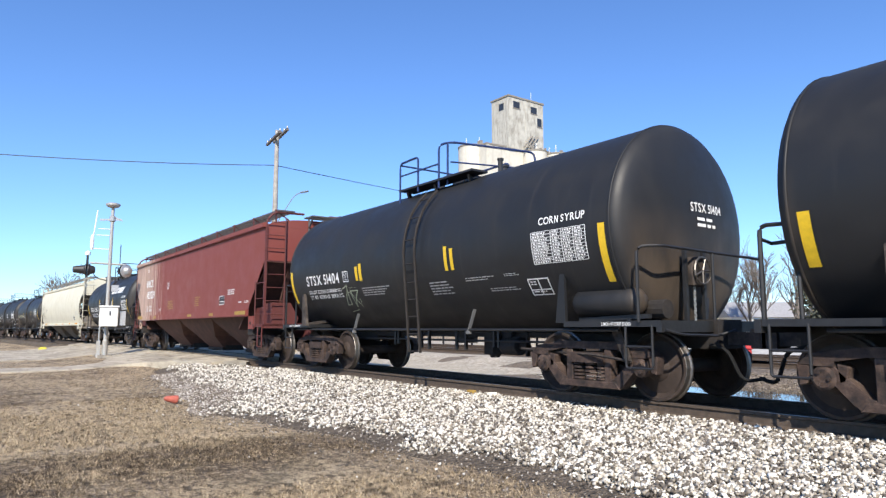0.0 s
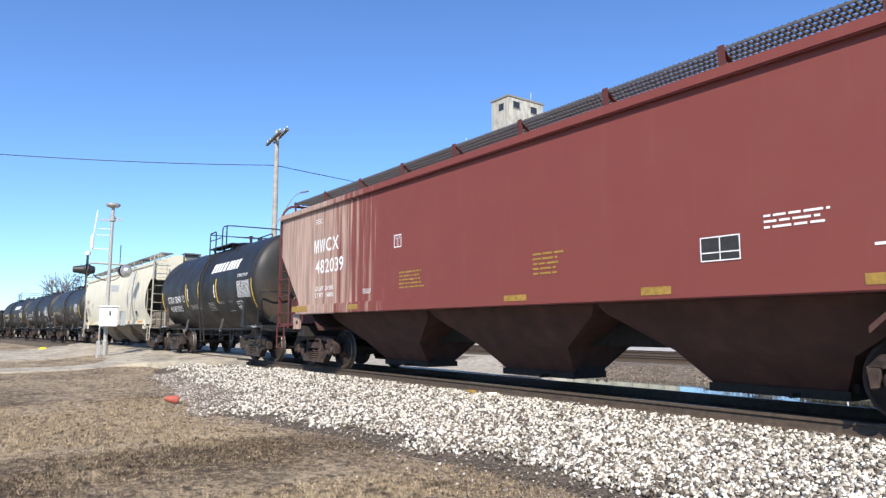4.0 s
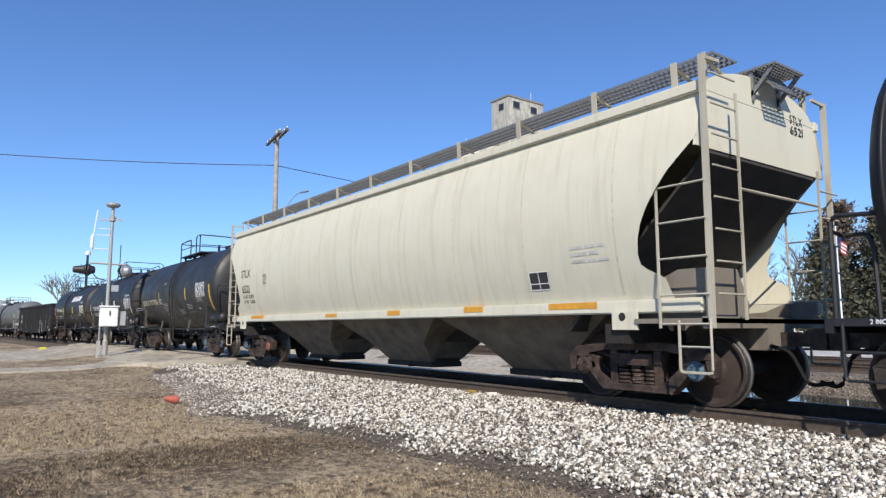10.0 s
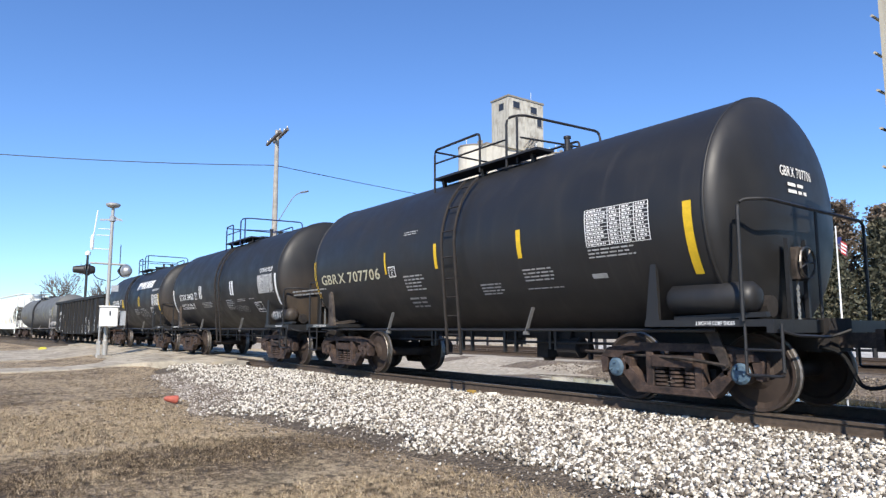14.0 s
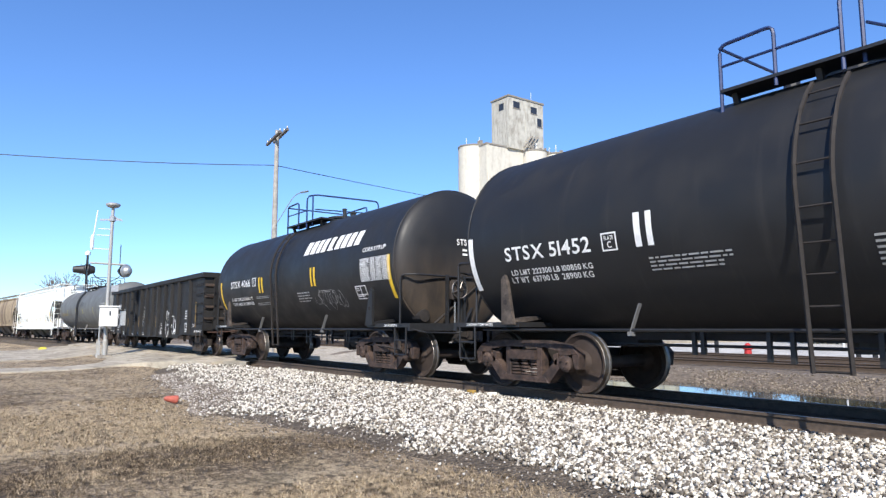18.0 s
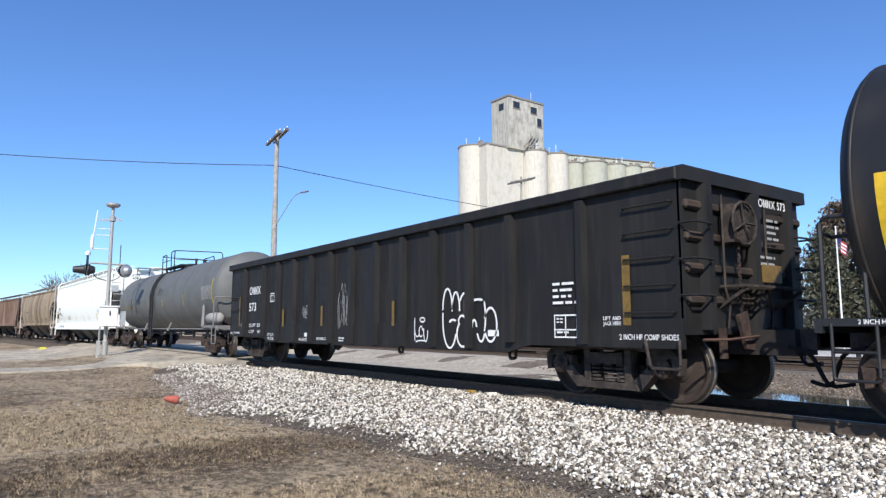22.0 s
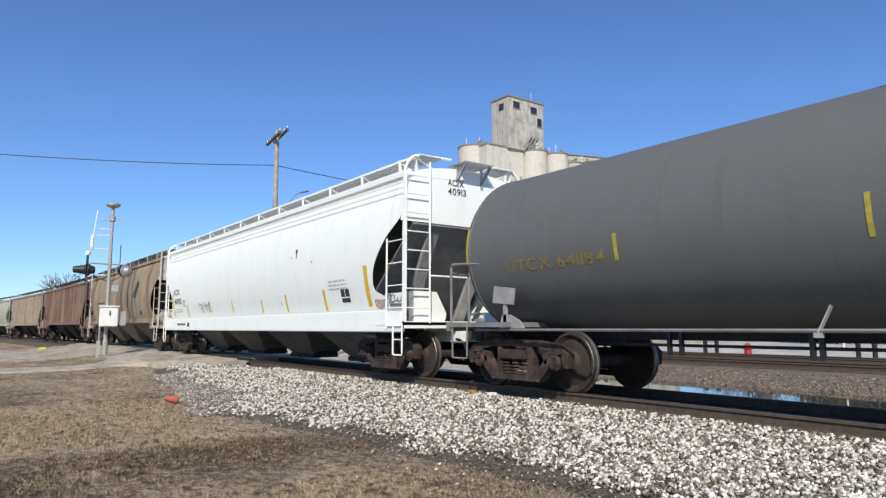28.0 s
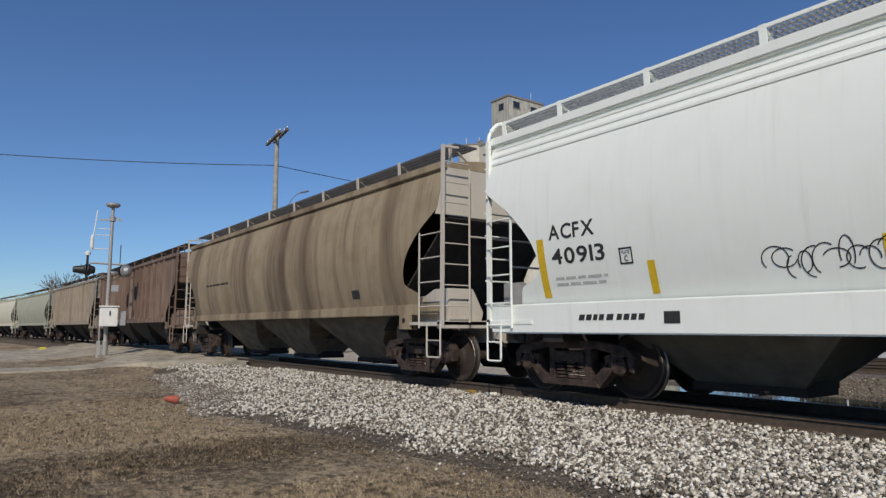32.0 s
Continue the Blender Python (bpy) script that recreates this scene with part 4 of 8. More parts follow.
    tube(bm, [(E - 0.62, -0.9, 1.26), (E - 0.25, -0.9, 1.26)], 0.03, 8)
    part("brake_cylinder", bm, grime, car)
    return car


def lattice(bm, x0, x1, y0, y1, z, nx, ny, w=0.016, thick=0.03):
    """One connected sheet of open grating."""
    def marks(a, b, n):
        out = []
        for i in range(n):
            c = a + (b - a) * i / (n - 1)
            out += [c - w / 2, c + w / 2]
        return out
    xs, ys = marks(x0, x1, nx), marks(y0, y1, ny)
    grid = [[bm.verts.new((x, y, z)) for y in ys] for x in xs]
    faces = []
    for i in range(len(xs) - 1):
        for j in range(len(ys) - 1):
            if i % 2 == 0 or j % 2 == 0:
                faces.append(bm.faces.new((grid[i][j], grid[i + 1][j], grid[i + 1][j + 1], grid[i][j + 1])))
    up = bmesh.ops.extrude_face_region(bm, geom=faces)
    for v in up["geom"]:
        if isinstance(v, bmesh.types.BMVert):
            v.co.z += thick


def walkway(car, x0, x1, y, z, mat, w=0.52):
    """A roof running board of steel grating on brackets."""
    bm = bmesh.new()
    n = round((x1 - x0) / 0.075)
    for i in range(n):
        x = x0 + (x1 - x0) * (i + 0.5) / n
        box(bm, x - 0.009, x + 0.009, y - w / 2, y + w / 2, z - 0.02, z + 0.01)
    for k in range(5):
        yy = y - w / 2 + k * w / 4
        box(bm, x0, x1, yy - 0.008, yy + 0.008, z - 0.035, z - 0.005)
    part("running_board", bm, mat, car)


def hopper_car(label, centre, half, half_truck, mat, style="flat", top=3.92, roof=4.22, bottom=1.40, bays=3, width=1.6, grating=None, post_mat=None, under=None,
               frame_mat=None, caps=("brown",) * 4, sill_mat=None, slope=None, ribs=0, cut=1.2, slope_top=2.86, cut_top=None, sill=(-0.16, 0.06, 0.08), grooves=0, brace=None, seams=0, end_mat=None, arch=False, foot_mat=None, bay_reach=None, walk_lift=0.22, posts_at=None, through_sill=True, edge_mat=None, post_out=0.0, bay_shift=0.0):
    grating, post_mat, under = grating or grime, post_mat or mat, under or mat
    foot_mat = foot_mat or post_mat
    frame_mat, sill_mat, slope = frame_mat or brown_steel, sill_mat or mat, slope or mat
    car = new("hopper_car")
    tagged(car, label, "hopper car", "train of freight cars")
    CARS.append((car, centre, half_truck))
    h, c = half, half - cut
    curved = style == "curved"

    def bulge(z):
        k = (z - bottom) / (top - bottom)
        return width + 0.07 - 0.23 * (2 * k - 1) ** 2 if curved else width

    # side sheets: outline in x and z
    if curved:
        zt_, zl = cut_top or slope_top + 0.38, bottom + 0.38
        drop = zt_ - zl
        right = [(h - 0.02, top), (h - 0.02, zt_)]
        for kx, kz in ((0.22, 0.12), (0.44, 0.24), (0.62, 0.37), (0.78, 0.50), (0.90, 0.63), (0.97, 0.76), (1.0, 0.88), (0.97, 0.97), (0.88, 1.0)):
            right.append((h - 0.02 - cut * kx, zt_ - drop * kz))
        right += [(h - 0.02 - cut * 0.62, zl - 0.12), (h - 0.02 - cut * 0.55, bottom)]
    else:
        right = [(h - 0.02, top), (h - 0.02, slope_top), (c, bottom + 0.24), (c, bottom)]
    for y in (-1, 1):
        bm = bmesh.new()
        zs = [bottom + (top - bottom) * i / 40 for i in range(41)]

        def reach(z):
            for (xa, za), (xb, zb) in zip(right, right[1:]):
                if zb <= z <= za and za > zb:
                    return xa + (xb - xa) * (za - z) / (za - zb)
            return right[-1][0]
        rows_ = []
        for z in zs:
            e = reach(z)
            rows_.append([bm.verts.new((x * e, y * bulge(z), z)) for x in (-1, -0.5, 0, 0.5, 1)])
        for a, b in zip(rows_, rows_[1:]):
            for k in range(4):
                bm.faces.new((a[k], a[k + 1], b[k + 1], b[k]))
        part("side_sheet", bm, mat, car, smooth=curved)
        # top chord and side sill
        bm = bmesh.new()
        box(bm, -h, h, y * (bulge(top) + 0.02) - 0.06, y * (bulge(top) + 0.02) + 0.06, top - 0.03, top + 0.12)
        bmesh.ops.bevel(bm, geom=bm.edges[:], offset=0.02, segments=2, affect="EDGES")
        part("top_chord", bm, mat, car)
        bm = bmesh.new()
        box(bm, -h + 0.1 if curved else -c, h - 0.1 if curved else c, y * (bulge(bottom) + sill[2] / 2) - 0.05, y * (bulge(bottom) + sill[2] / 2) + 0.05, bottom + sill[0], bottom + sill[1])
        bmesh.ops.bevel(bm, geom=bm.edges[:], offset=0.02, segments=2, affect="EDGES")
        part("side_sill", bm, sill_mat, car)
        for i in range(ribs):
            x = -c + 2 * c * (i + 0.5) / ribs
            bm = bmesh.new()
            box(bm, x - 0.05, x + 0.05, y * width - 0.02 if y > 0 else -width - 0.09, y * width + 0.09 if y > 0 else -width + 0.02, bottom, top - 0.05)
            part("side_rib", bm, mat, car)
    face = bulge(bottom) + sill[2] / 2 + 0.05

    def surface(u, v):
        return (u, -(face if v < bottom + sill[1] else bulge(v)) - 0.006, v)
    SURF[car] = surface
    for i in range(grooves):
        for y in (-1, 1):
            bm = bmesh.new()
            z = top - 0.10 - 0.13 * i
            box(bm, -h + 0.1, h - 0.1, y * bulge(z) - 0.02, y * bulge(z) + 0.02, z - 0.02, z + 0.02)
            part("side_bead", bm, mat, car)
    # roof and hatch trough
    bm = bmesh.new()
    wt = bulge(top)
    prof = [(wt * (i / 8 - 1), top + 0.02 + (roof - top - 0.02) * math.sqrt(1 - (i / 8 - 1) ** 2) ** 1.25) for i in range(17)]
    plate(bm, prof, 2 * h - 0.06, "x", -h + 0.03)
    part("roof", bm, mat, car)
    bm = bmesh.new()
    box(bm, -h + 1.0, h - 1.0, -0.35, 0.35, roof - 0.02, roof + 0.10)
    part("hatch_cover", bm, mat, car)
    # ends: upper panel, slope sheet, posts, ladders
    for s in (-1, 1):
        bm = bmesh.new()
        prof2 = [(-bulge(slope_top), slope_top), (bulge(slope_top), slope_top)] + prof[::-1]
        plate(bm, prof2, 0.03, "x", s * (h - 0.05) - 0.015)
        part("end_panel", bm, end_mat or mat, car)
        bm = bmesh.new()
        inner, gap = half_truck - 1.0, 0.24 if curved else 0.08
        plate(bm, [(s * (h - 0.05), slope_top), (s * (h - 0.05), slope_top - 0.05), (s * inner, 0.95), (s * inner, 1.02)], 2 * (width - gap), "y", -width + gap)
        # slope colours hold grime and the shade below the end panel
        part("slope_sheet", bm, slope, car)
        for y in (-0.75, 0.75) if brace or not curved else ():
            bm = bmesh.new()
            bar(bm, (s * (h - 0.12), y, slope_top + 0.05), (s * (h - 1.35 * cut * 0.8), y * 0.9, 1.1), 0.26 if brace else 0.12, 0.10)
            part("end_brace", bm, brace or slope, car)
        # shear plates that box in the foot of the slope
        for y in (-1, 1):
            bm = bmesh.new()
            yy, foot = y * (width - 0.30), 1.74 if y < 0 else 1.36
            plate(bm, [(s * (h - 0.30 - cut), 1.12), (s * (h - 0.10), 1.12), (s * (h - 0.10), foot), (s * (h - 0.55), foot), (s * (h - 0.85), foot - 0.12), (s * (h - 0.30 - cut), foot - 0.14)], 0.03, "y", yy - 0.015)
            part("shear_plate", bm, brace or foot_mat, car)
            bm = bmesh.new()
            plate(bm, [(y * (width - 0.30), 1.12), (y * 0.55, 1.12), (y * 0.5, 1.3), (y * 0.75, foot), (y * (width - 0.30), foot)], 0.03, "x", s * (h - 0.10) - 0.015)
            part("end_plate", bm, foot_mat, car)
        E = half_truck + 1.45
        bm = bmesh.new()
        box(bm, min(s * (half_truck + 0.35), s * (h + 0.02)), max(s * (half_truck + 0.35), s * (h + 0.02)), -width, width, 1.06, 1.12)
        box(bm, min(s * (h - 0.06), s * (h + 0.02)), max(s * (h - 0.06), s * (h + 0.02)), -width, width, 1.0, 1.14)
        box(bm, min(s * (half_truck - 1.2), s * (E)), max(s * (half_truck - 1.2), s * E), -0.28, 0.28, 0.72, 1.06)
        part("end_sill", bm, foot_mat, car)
        xa, xb = s * (half_truck - 0.06), s * (half_truck + 0.40)
        for y in (-width + 0.02, width - 0.06):
            bm = bmesh.new()
            box(bm, min(xa, xb) + 0.03, max(xa, xb) - 0.03, y, y + 0.04, 0.98, bottom + sill[0] + 0.02)
            part("bolster_plate", bm, sill_mat, car)
        bm = bmesh.new()
        box(bm, s * half_truck - 0.2, s * half_truck + 0.2, -width + 0.08, width - 0.08, 0.8, 1.06)
        part("body_bolster", bm, grime, car)
        bm = bmesh.new()
        revolve(bm, [(-width + 0.014, 0.055), (-width + 0.019, 0.055)], "y", 12, (s * (half_truck + 0.14), 0, 1.15))
        part("jacking_hole", bm, grime, car)
        for y in (-1, 1):
            bm = bmesh.new()
            xp = s * (h + 0.06 if not arch else h - 0.03 + (post_out if s < 0 else 0))
            if arch:
                # pipe that climbs the corner and bends over the end of the roof
                bar(bm, (xp, y * (width - 0.03), 1.0), (xp, y * (width - 0.03), top + 0.05), 0.06, 0.075)
                tube(bm, bend([(xp, y * (width - 0.03), top - 0.5), (xp, y * (width - 0.03), top + 0.18), (xp, y * (width - 0.25), roof + 0.15), (xp, y * 0.42, roof + 0.17)], 0.2, 5), 0.034, 7)
            else:
                bar(bm, (xp, y * (width - 0.02), 1.0), (xp, y * (width - 0.04), top + 0.40), 0.05, 0.07)
                bar(bm, (xp, y * (width - 0.04), top + 0.37), (xp, y * 1.2, top + 0.39), 0.04, 0.04)
            part("corner_post", bm, post_mat, car)
            xi, out = s * (h - 0.62), y * (width + 0.02)
            ladder_part(car, [[(xi, out, 1.0), (xi, out, 2.85 if curved else 2.35)]],
                        [((xi, out, z), (xp, out, z)) for z in (1.05, 1.4, 1.85, 2.3) + ((2.75,) if curved else ())], 0.02, post_mat)
            xs = s * (h - 0.36)
            bm = bmesh.new()
            tube(bm, bend([(xp, out, 1.1), (xp, out, 0.48), (xs, out, 0.48), (xs, out, 1.1)], 0.04, 2), 0.018, 5)
            step = part("sill_step", bm, post_mat, car)
            bm = bmesh.new()
            tube(bm, [(xs, out, 0.78), (xp, out, 0.78)], 0.013, 5)
            part("rung", bm, post_mat, step)
            yi = y * (width - 0.58)
            xo = s * (h + (0.06 if arch else 0.16))
            high = arch or y < 0
            ladder_part(car, [[(xo, yi, 1.1), (xo, yi, top + (0.3 if arch else -0.02) if high else slope_top)]],
                        [((xo, yi, 1.4 + k * 0.38), (xo, y * (width - 0.02), 1.4 + k * 0.38)) for k in range(8 if high else 5)], 0.02, post_mat)
        bm, grab = bmesh.new(), 2.05 if arch or not curved else 2.7
        tube(bm, [(s * (h + (0.05 if arch else 0.15)), -width + 0.6, grab), (s * (h + (0.05 if arch else 0.15)), width - 0.6, grab)], 0.02)
        part("grab_iron", bm, post_mat, car)
        truck(car, s * half_truck, frame_mat, caps[2:] if s > 0 else caps[:2])
        coupler(car, s * E, s)
        bm = bmesh.new()
        up = roof + (0.08 if arch else walk_lift - 0.02)
        lattice(bm, s * (h + 0.02) - 0.3, s * (h + 0.02) + 0.3, -0.30, 0.44, up, 12, 12)
        for y in (-0.26, 0.40):
            bar(bm, (s * (h - 0.05), y, roof - 0.28), (s * (h + 0.28), y, up), 0.04, 0.05)
            bar(bm, (s * (h - 0.02), y, roof - 0.35), (s * (h - 0.02), y, up), 0.04, 0.05)
        part("end_walk", bm, grating, car)
        if curved and not arch:
            # sloping step of open grating below the end walk
            bm = bmesh.new()
            lattice(bm, -0.22, 0.22, -0.26, 0.30, 0.0, 13, 6, 0.02, 0.02)
            bmesh.ops.transform(bm, matrix=pose(s * (h + 0.12), 0.05, up - 0.12, 0, s * 55, 0), verts=bm.verts)
            part("end_step", bm, grating, car)
    # roof running boards on posts
    for y in (-1, 1):
        walkway(car, -h - 0.05, h + 0.05, y * 1.0, roof + walk_lift, grating)
        if edge_mat:
            bm = bmesh.new()
            box(bm, -h - 0.05, h + 0.05, y * 1.275 - 0.012, y * 1.275 + 0.012, roof + walk_lift - 0.03, roof + walk_lift + 0.012)
            part("board_edge", bm, edge_mat, car)
        n = max(6, round(2 * h / 1.9))
        for x in posts_at or [-h + 0.1 + (2 * h - 0.2) * i / n for i in range(n + 1)]:
            bm = bmesh.new()
            bar(bm, (x, y * 1.25, top + 0.05), (x, y * 1.28, roof + walk_lift + 0.02), 0.02, 0.09)
            bar(bm, (x, y * 0.75, roof - 0.12), (x, y * 1.26, roof + walk_lift - 0.02), 0.02, 0.05)
            part("walk_bracket", bm, post_mat, car)
    # centre sill and discharge bays
    if through_sill:
        bm = bmesh.new()
        box(bm, -half_truck, half_truck, -0.3, 0.3, 0.72, 1.06)
        part("centre_sill", bm, grime, car)
    for i in range(seams):
        x = -c + 0.35 + (2 * c - 0.7) * i / (seams - 1)
        vs, fs = [], []
        ribbon(vs, fs, surface, x - 0.011, x + 0.011, bottom + 0.08, top - 0.04)
        mesh_part("weld_seam", vs, fs, seam_beige, car)
    x1 = bay_reach or half_truck - 1.05
    x0 = -x1
    bw = (x1 - x0) / bays
    for i in range(bays):
        a = x0 + bw * i
        m_ = a + bw / 2 + bay_shift
        bm = bmesh.new()
        tp, zt, zb = bw / 2 - 0.03, bottom - 0.05, 0.28
        lv = [(tp, width - 0.35, zt), (tp * 0.95, width - 0.45, zt - 0.15)]
        bt = bw * 0.2
        lv += ([(tp * 0.54, 0.78, 0.70)] if through_sill else []) + [(bt, 0.36, zb)]
        rings = [[bm.verts.new((m_ + sx * l, sy * w, z)) for sx, sy in ((-1, -1), (1, -1), (1, 1), (-1, 1))] for l, w, z in lv]
        for p, q in zip(rings, rings[1:]):
            for k in range(4):
                bm.faces.new((p[k], p[(k + 1) % 4], q[(k + 1) % 4], q[k]))
        bm.faces.new(rings[0])
        bm.faces.new(rings[-1])
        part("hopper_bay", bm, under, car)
        bm = bmesh.new()
        box(bm, m_ - bt - 0.04, m_ + bt + 0.04, -0.40, 0.40, 0.17, 0.28)
        box(bm, m_ + bt, m_ + bt + 0.1, -0.3, 0.3, 0.26, 0.36)
        tube(bm, [(m_ + 0.3, -0.6, 0.2), (m_ + 0.3, 0.6, 0.2)], 0.03)
        part("outlet_gate", bm, grime, car)
    return car


def gondola_car(label, centre, half, half_truck):
    car = new("gondola_car")
    tagged(car, label, "gondola car", "train of freight cars")
    CARS.append((car, centre, half_truck))
    h, w, top = half, 1.44, 2.86
    SURF[car] = lambda u, v: (u + 0.12, -w - 0.047, v)
    for y in (-1, 1):
        bm = bmesh.new()
        box(bm, -h, h, y * w - 0.02, y * w + 0.02, 0.95, top)
        part("side_sheet", bm, gondola_black, car)
        bm = bmesh.new()
        plate(bm, [(-h, 0.745), (-half_truck + 1.25, 0.745), (-half_truck + 1.75, 0.62), (half_truck - 1.75, 0.62), (half_truck - 1.25, 0.745), (h, 0.745), (h, 1.12), (-h, 1.12)], 0.05, "y", y * (w + 0.016) - 0.025)
        part("side_sill", bm, gondola_black, car)
        bm = bmesh.new()
        box(bm, -h - 0.03, h + 0.03, y * (w + 0.02) - 0.10, y * (w + 0.02) + 0.10, top - 0.02, top + 0.16)
        bmesh.ops.bevel(bm, geom=bm.edges[:], offset=0.02, segments=1, affect="EDGES")
        part("top_chord", bm, gondola_black, car)
        for i in range(13):
            x = 0.12 + (-5.57 + 1.063 * (i - 1) if 0 < i < 12 else (-7.1 if i == 0 else 6.58))
            z0 = 0.66 if abs(x) < half_truck - 1.8 else 0.78
            bm = bmesh.new()
            plate(bm, [(x - 0.08, y * (w + 0.02)), (x + 0.08, y * (w + 0.02)), (x + 0.06, y * (w + 0.12)), (x - 0.06, y * (w + 0.12))], top - 0.04 - z0, "z", z0)
            part("side_stake", bm, gondola_black, car)
        for i in range(0, 12, 2):
            x = -4.98 + 1.063 * i * 0.97
            bm = bmesh.new()
            for k in (-0.11, 0.0, 0.11):
                box(bm, x + k - 0.01, x + k + 0.01, y * (w + 0.024) - 0.006, y * (w + 0.024) + 0.006, 1.15, 2.75)
            part("side_corrugation", bm, gondola_black, car)
    bm = bmesh.new()
    box(bm, -h, h, -w, w, 0.98, 1.06)
    part("floor_plate", bm, gondola_black, car)
    bm = bmesh.new()
    box(bm, -h - 0.75, h + 0.75, -0.28, 0.28, 0.66, 0.98)
    for i in range(9):
        x = -half_truck * 0.8 + i * half_truck * 0.2
        box(bm, x - 0.08, x + 0.08, -w + 0.04, w - 0.04, 0.72, 0.97)
    part("underframe", bm, grime, car)
    for s in (-1, 1):
        bm = bmesh.new()
        box(bm, s * h - 0.03, s * h + 0.03, -w - 0.02, w + 0.02, 0.92, top + 0.1)
        part("end_sheet", bm, gondola_black, car)
        for z in (1.35, 1.75, 2.15, 2.55):
            bm = bmesh.new()
            box(bm, min(s * h, s * (h + 0.09)), max(s * h, s * (h + 0.09)), -w, w, z - 0.06, z + 0.06)
            bmesh.ops.bevel(bm, geom=bm.edges[:], offset=0.03, segments=1, affect="EDGES")
            part("end_rib", bm, end_brown, car)
        bm = bmesh.new()
        box(bm, s * (h + 0.03) - 0.09, s * (h + 0.03) + 0.09, -w - 0.1, w + 0.1, top - 0.02, top + 0.16)
        part("top_chord", bm, gondola_black, car)
        for y in (-1, 1):
            xo = s * (h - 0.85)
            for z in (1.2, 1.55, 1.9, 2.25, 2.6) if s > 0 else (1.57, 1.95):
                bm = bmesh.new()
                tube(bm, bend([(s * (h - 0.1), y * w, z), (s * (h - 0.1), y * (w + 0.08), z), (xo, y * (w + 0.08), z), (xo, y * w, z)], 0.02, 2), 0.016, 5)
                part("grab_iron", bm, gondola_black, car)
            bm = bmesh.new()
            tube(bm, bend([(s * (h - 0.02), y * (w + 0.1), 0.86), (s * (h - 0.02), y * (w + 0.1), 0.5), (s * (h - 0.45), y * (w + 0.1), 0.5), (s * (h - 0.52), y * (w + 0.1), 0.86)], 0.05), 0.02, 5)
            part("sill_step", bm, truck_dark, car)
        truck(car, s * half_truck, truck_dark)
        coupler(car, s * (h + 0.7), s)
    bm = bmesh.new()
    tube(bm, [(-half_truck + 1.5, -1.1, 0.62), (half_truck - 1.5, -1.1, 0.62)], 0.018, 5)
    for x in (-4.2, -1.6, 1.24, 4.7):
        tube(bm, bend([(x, -1.1, 0.9), (x, -1.1, 0.5), (x + 0.16, -1.1, 0.5), (x + 0.16, -1.1, 0.9)], 0.05), 0.03, 5)
    part("brake_rod", bm, black_steel, car)
    bm = bmesh.new()
    ring = [(h + 0.3, -0.5 + 0.28 * math.cos(k * math.tau / 14), 2.35 + 0.28 * math.sin(k * math.tau / 14)) for k in range(15)]
    tube(bm, ring, 0.02, 5)
    for k in range(0, 14, 4):
        tube(bm, [ring[k], (h + 0.3, -0.5, 2.35)], 0.014, 4)
    box(bm, h + 0.12, h + 0.26, -0.7, -0.3, 2.1, 2.6)
    part("hand_brake", bm, truck_dark, car)
    for y in (-1.05, 0.1, 1.0):
        bm = bmesh.new()
        plate(bm, [(h + 0.02, y - 0.09), (h + 0.16, y - 0.06), (h + 0.16, y + 0.06), (h + 0.02, y + 0.09)], 1.85, "z", 0.98)
        part("end_post", bm, gondola_black, car)
    for y in (-1.3, 1.3):
        for z in (1.4, 1.85, 2.3):
            bm = bmesh.new()
            tube(bm, bend([(h, y - 0.2, z), (h + 0.22, y - 0.2, z), (h + 0.22, y + 0.2, z), (h, y + 0.2, z)], 0.03, 2), 0.016, 5)
            part("grab_iron", bm, gondola_black, car)
    bm = bmesh.new()
    lattice(bm, h + 0.08, h + 0.42, -0.75, 0.75, 1.52, 5, 16)
    for y in (-0.7, 0.7):
        bar(bm, (h, y, 1.25), (h + 0.4, y, 1.5), 0.05, 0.04)
    part("brake_step", bm, truck_dark, car)
    bm = bmesh.new()
    for k in range(20):
        z = 2.12 - 0.045 * k
        bar(bm, (h + 0.2, -0.5, z), (h + 0.2, -0.5, z - 0.055), 0.04 if k % 2 else 0.014, 0.014 if k % 2 else 0.04)
    part("brake_chain", bm, brown_steel, car)
    bm = bmesh.new()
    plate(bm, [(-0.62, 1.16), (-0.40, 1.22), (-0.34, 0.86), (-0.05, 0.80), (-0.08, 0.70), (-0.46, 0.74)], 0.05, "x", h + 0.18)
    tube(bm, [(h + 0.2, -0.1, 0.75), (h - 0.7, -0.1, 0.72)], 0.025, 6)
    part("bell_crank", bm, brown_steel, car)
    bm = bmesh.new()
    box(bm, h + 0.162, h + 0.178, 0.12, 0.62, 1.62, 1.86)
    part("notice_plate", bm, ochre_marking, car)
    for y in (-0.82, 0.35, 0.72):
        bm = bmesh.new()
        bar(bm, (h + 0.12, y, 0.62), (h + 0.12, y, 1.0), 0.09, 0.06)
        part("end_bracket", bm, brown_steel, car)
    for y in (-0.75, 0.3):
        bm = bmesh.new()
        tube(bm, bend([(h + 0.14, y, 2.72), (h + 0.14, y, 1.5), (h + 0.14, y + 0.1, 1.3), (h + 0.1, y + 0.1, 1.0)], 0.06, 3), 0.018, 5)
        part("brake_pipe", bm, truck_dark, car)
    bm = bmesh.new()
    tube(bm, bend([(h + 0.1, 0.5, 1.0), (h + 0.35, 0.5, 0.95), (h + 0.5, 0.45, 0.5), (h + 0.75, 0.4, 0.55)], 0.12, 4), 0.028, 6)
    part("air_hose", bm, black_steel, car)
    bm = bmesh.new()
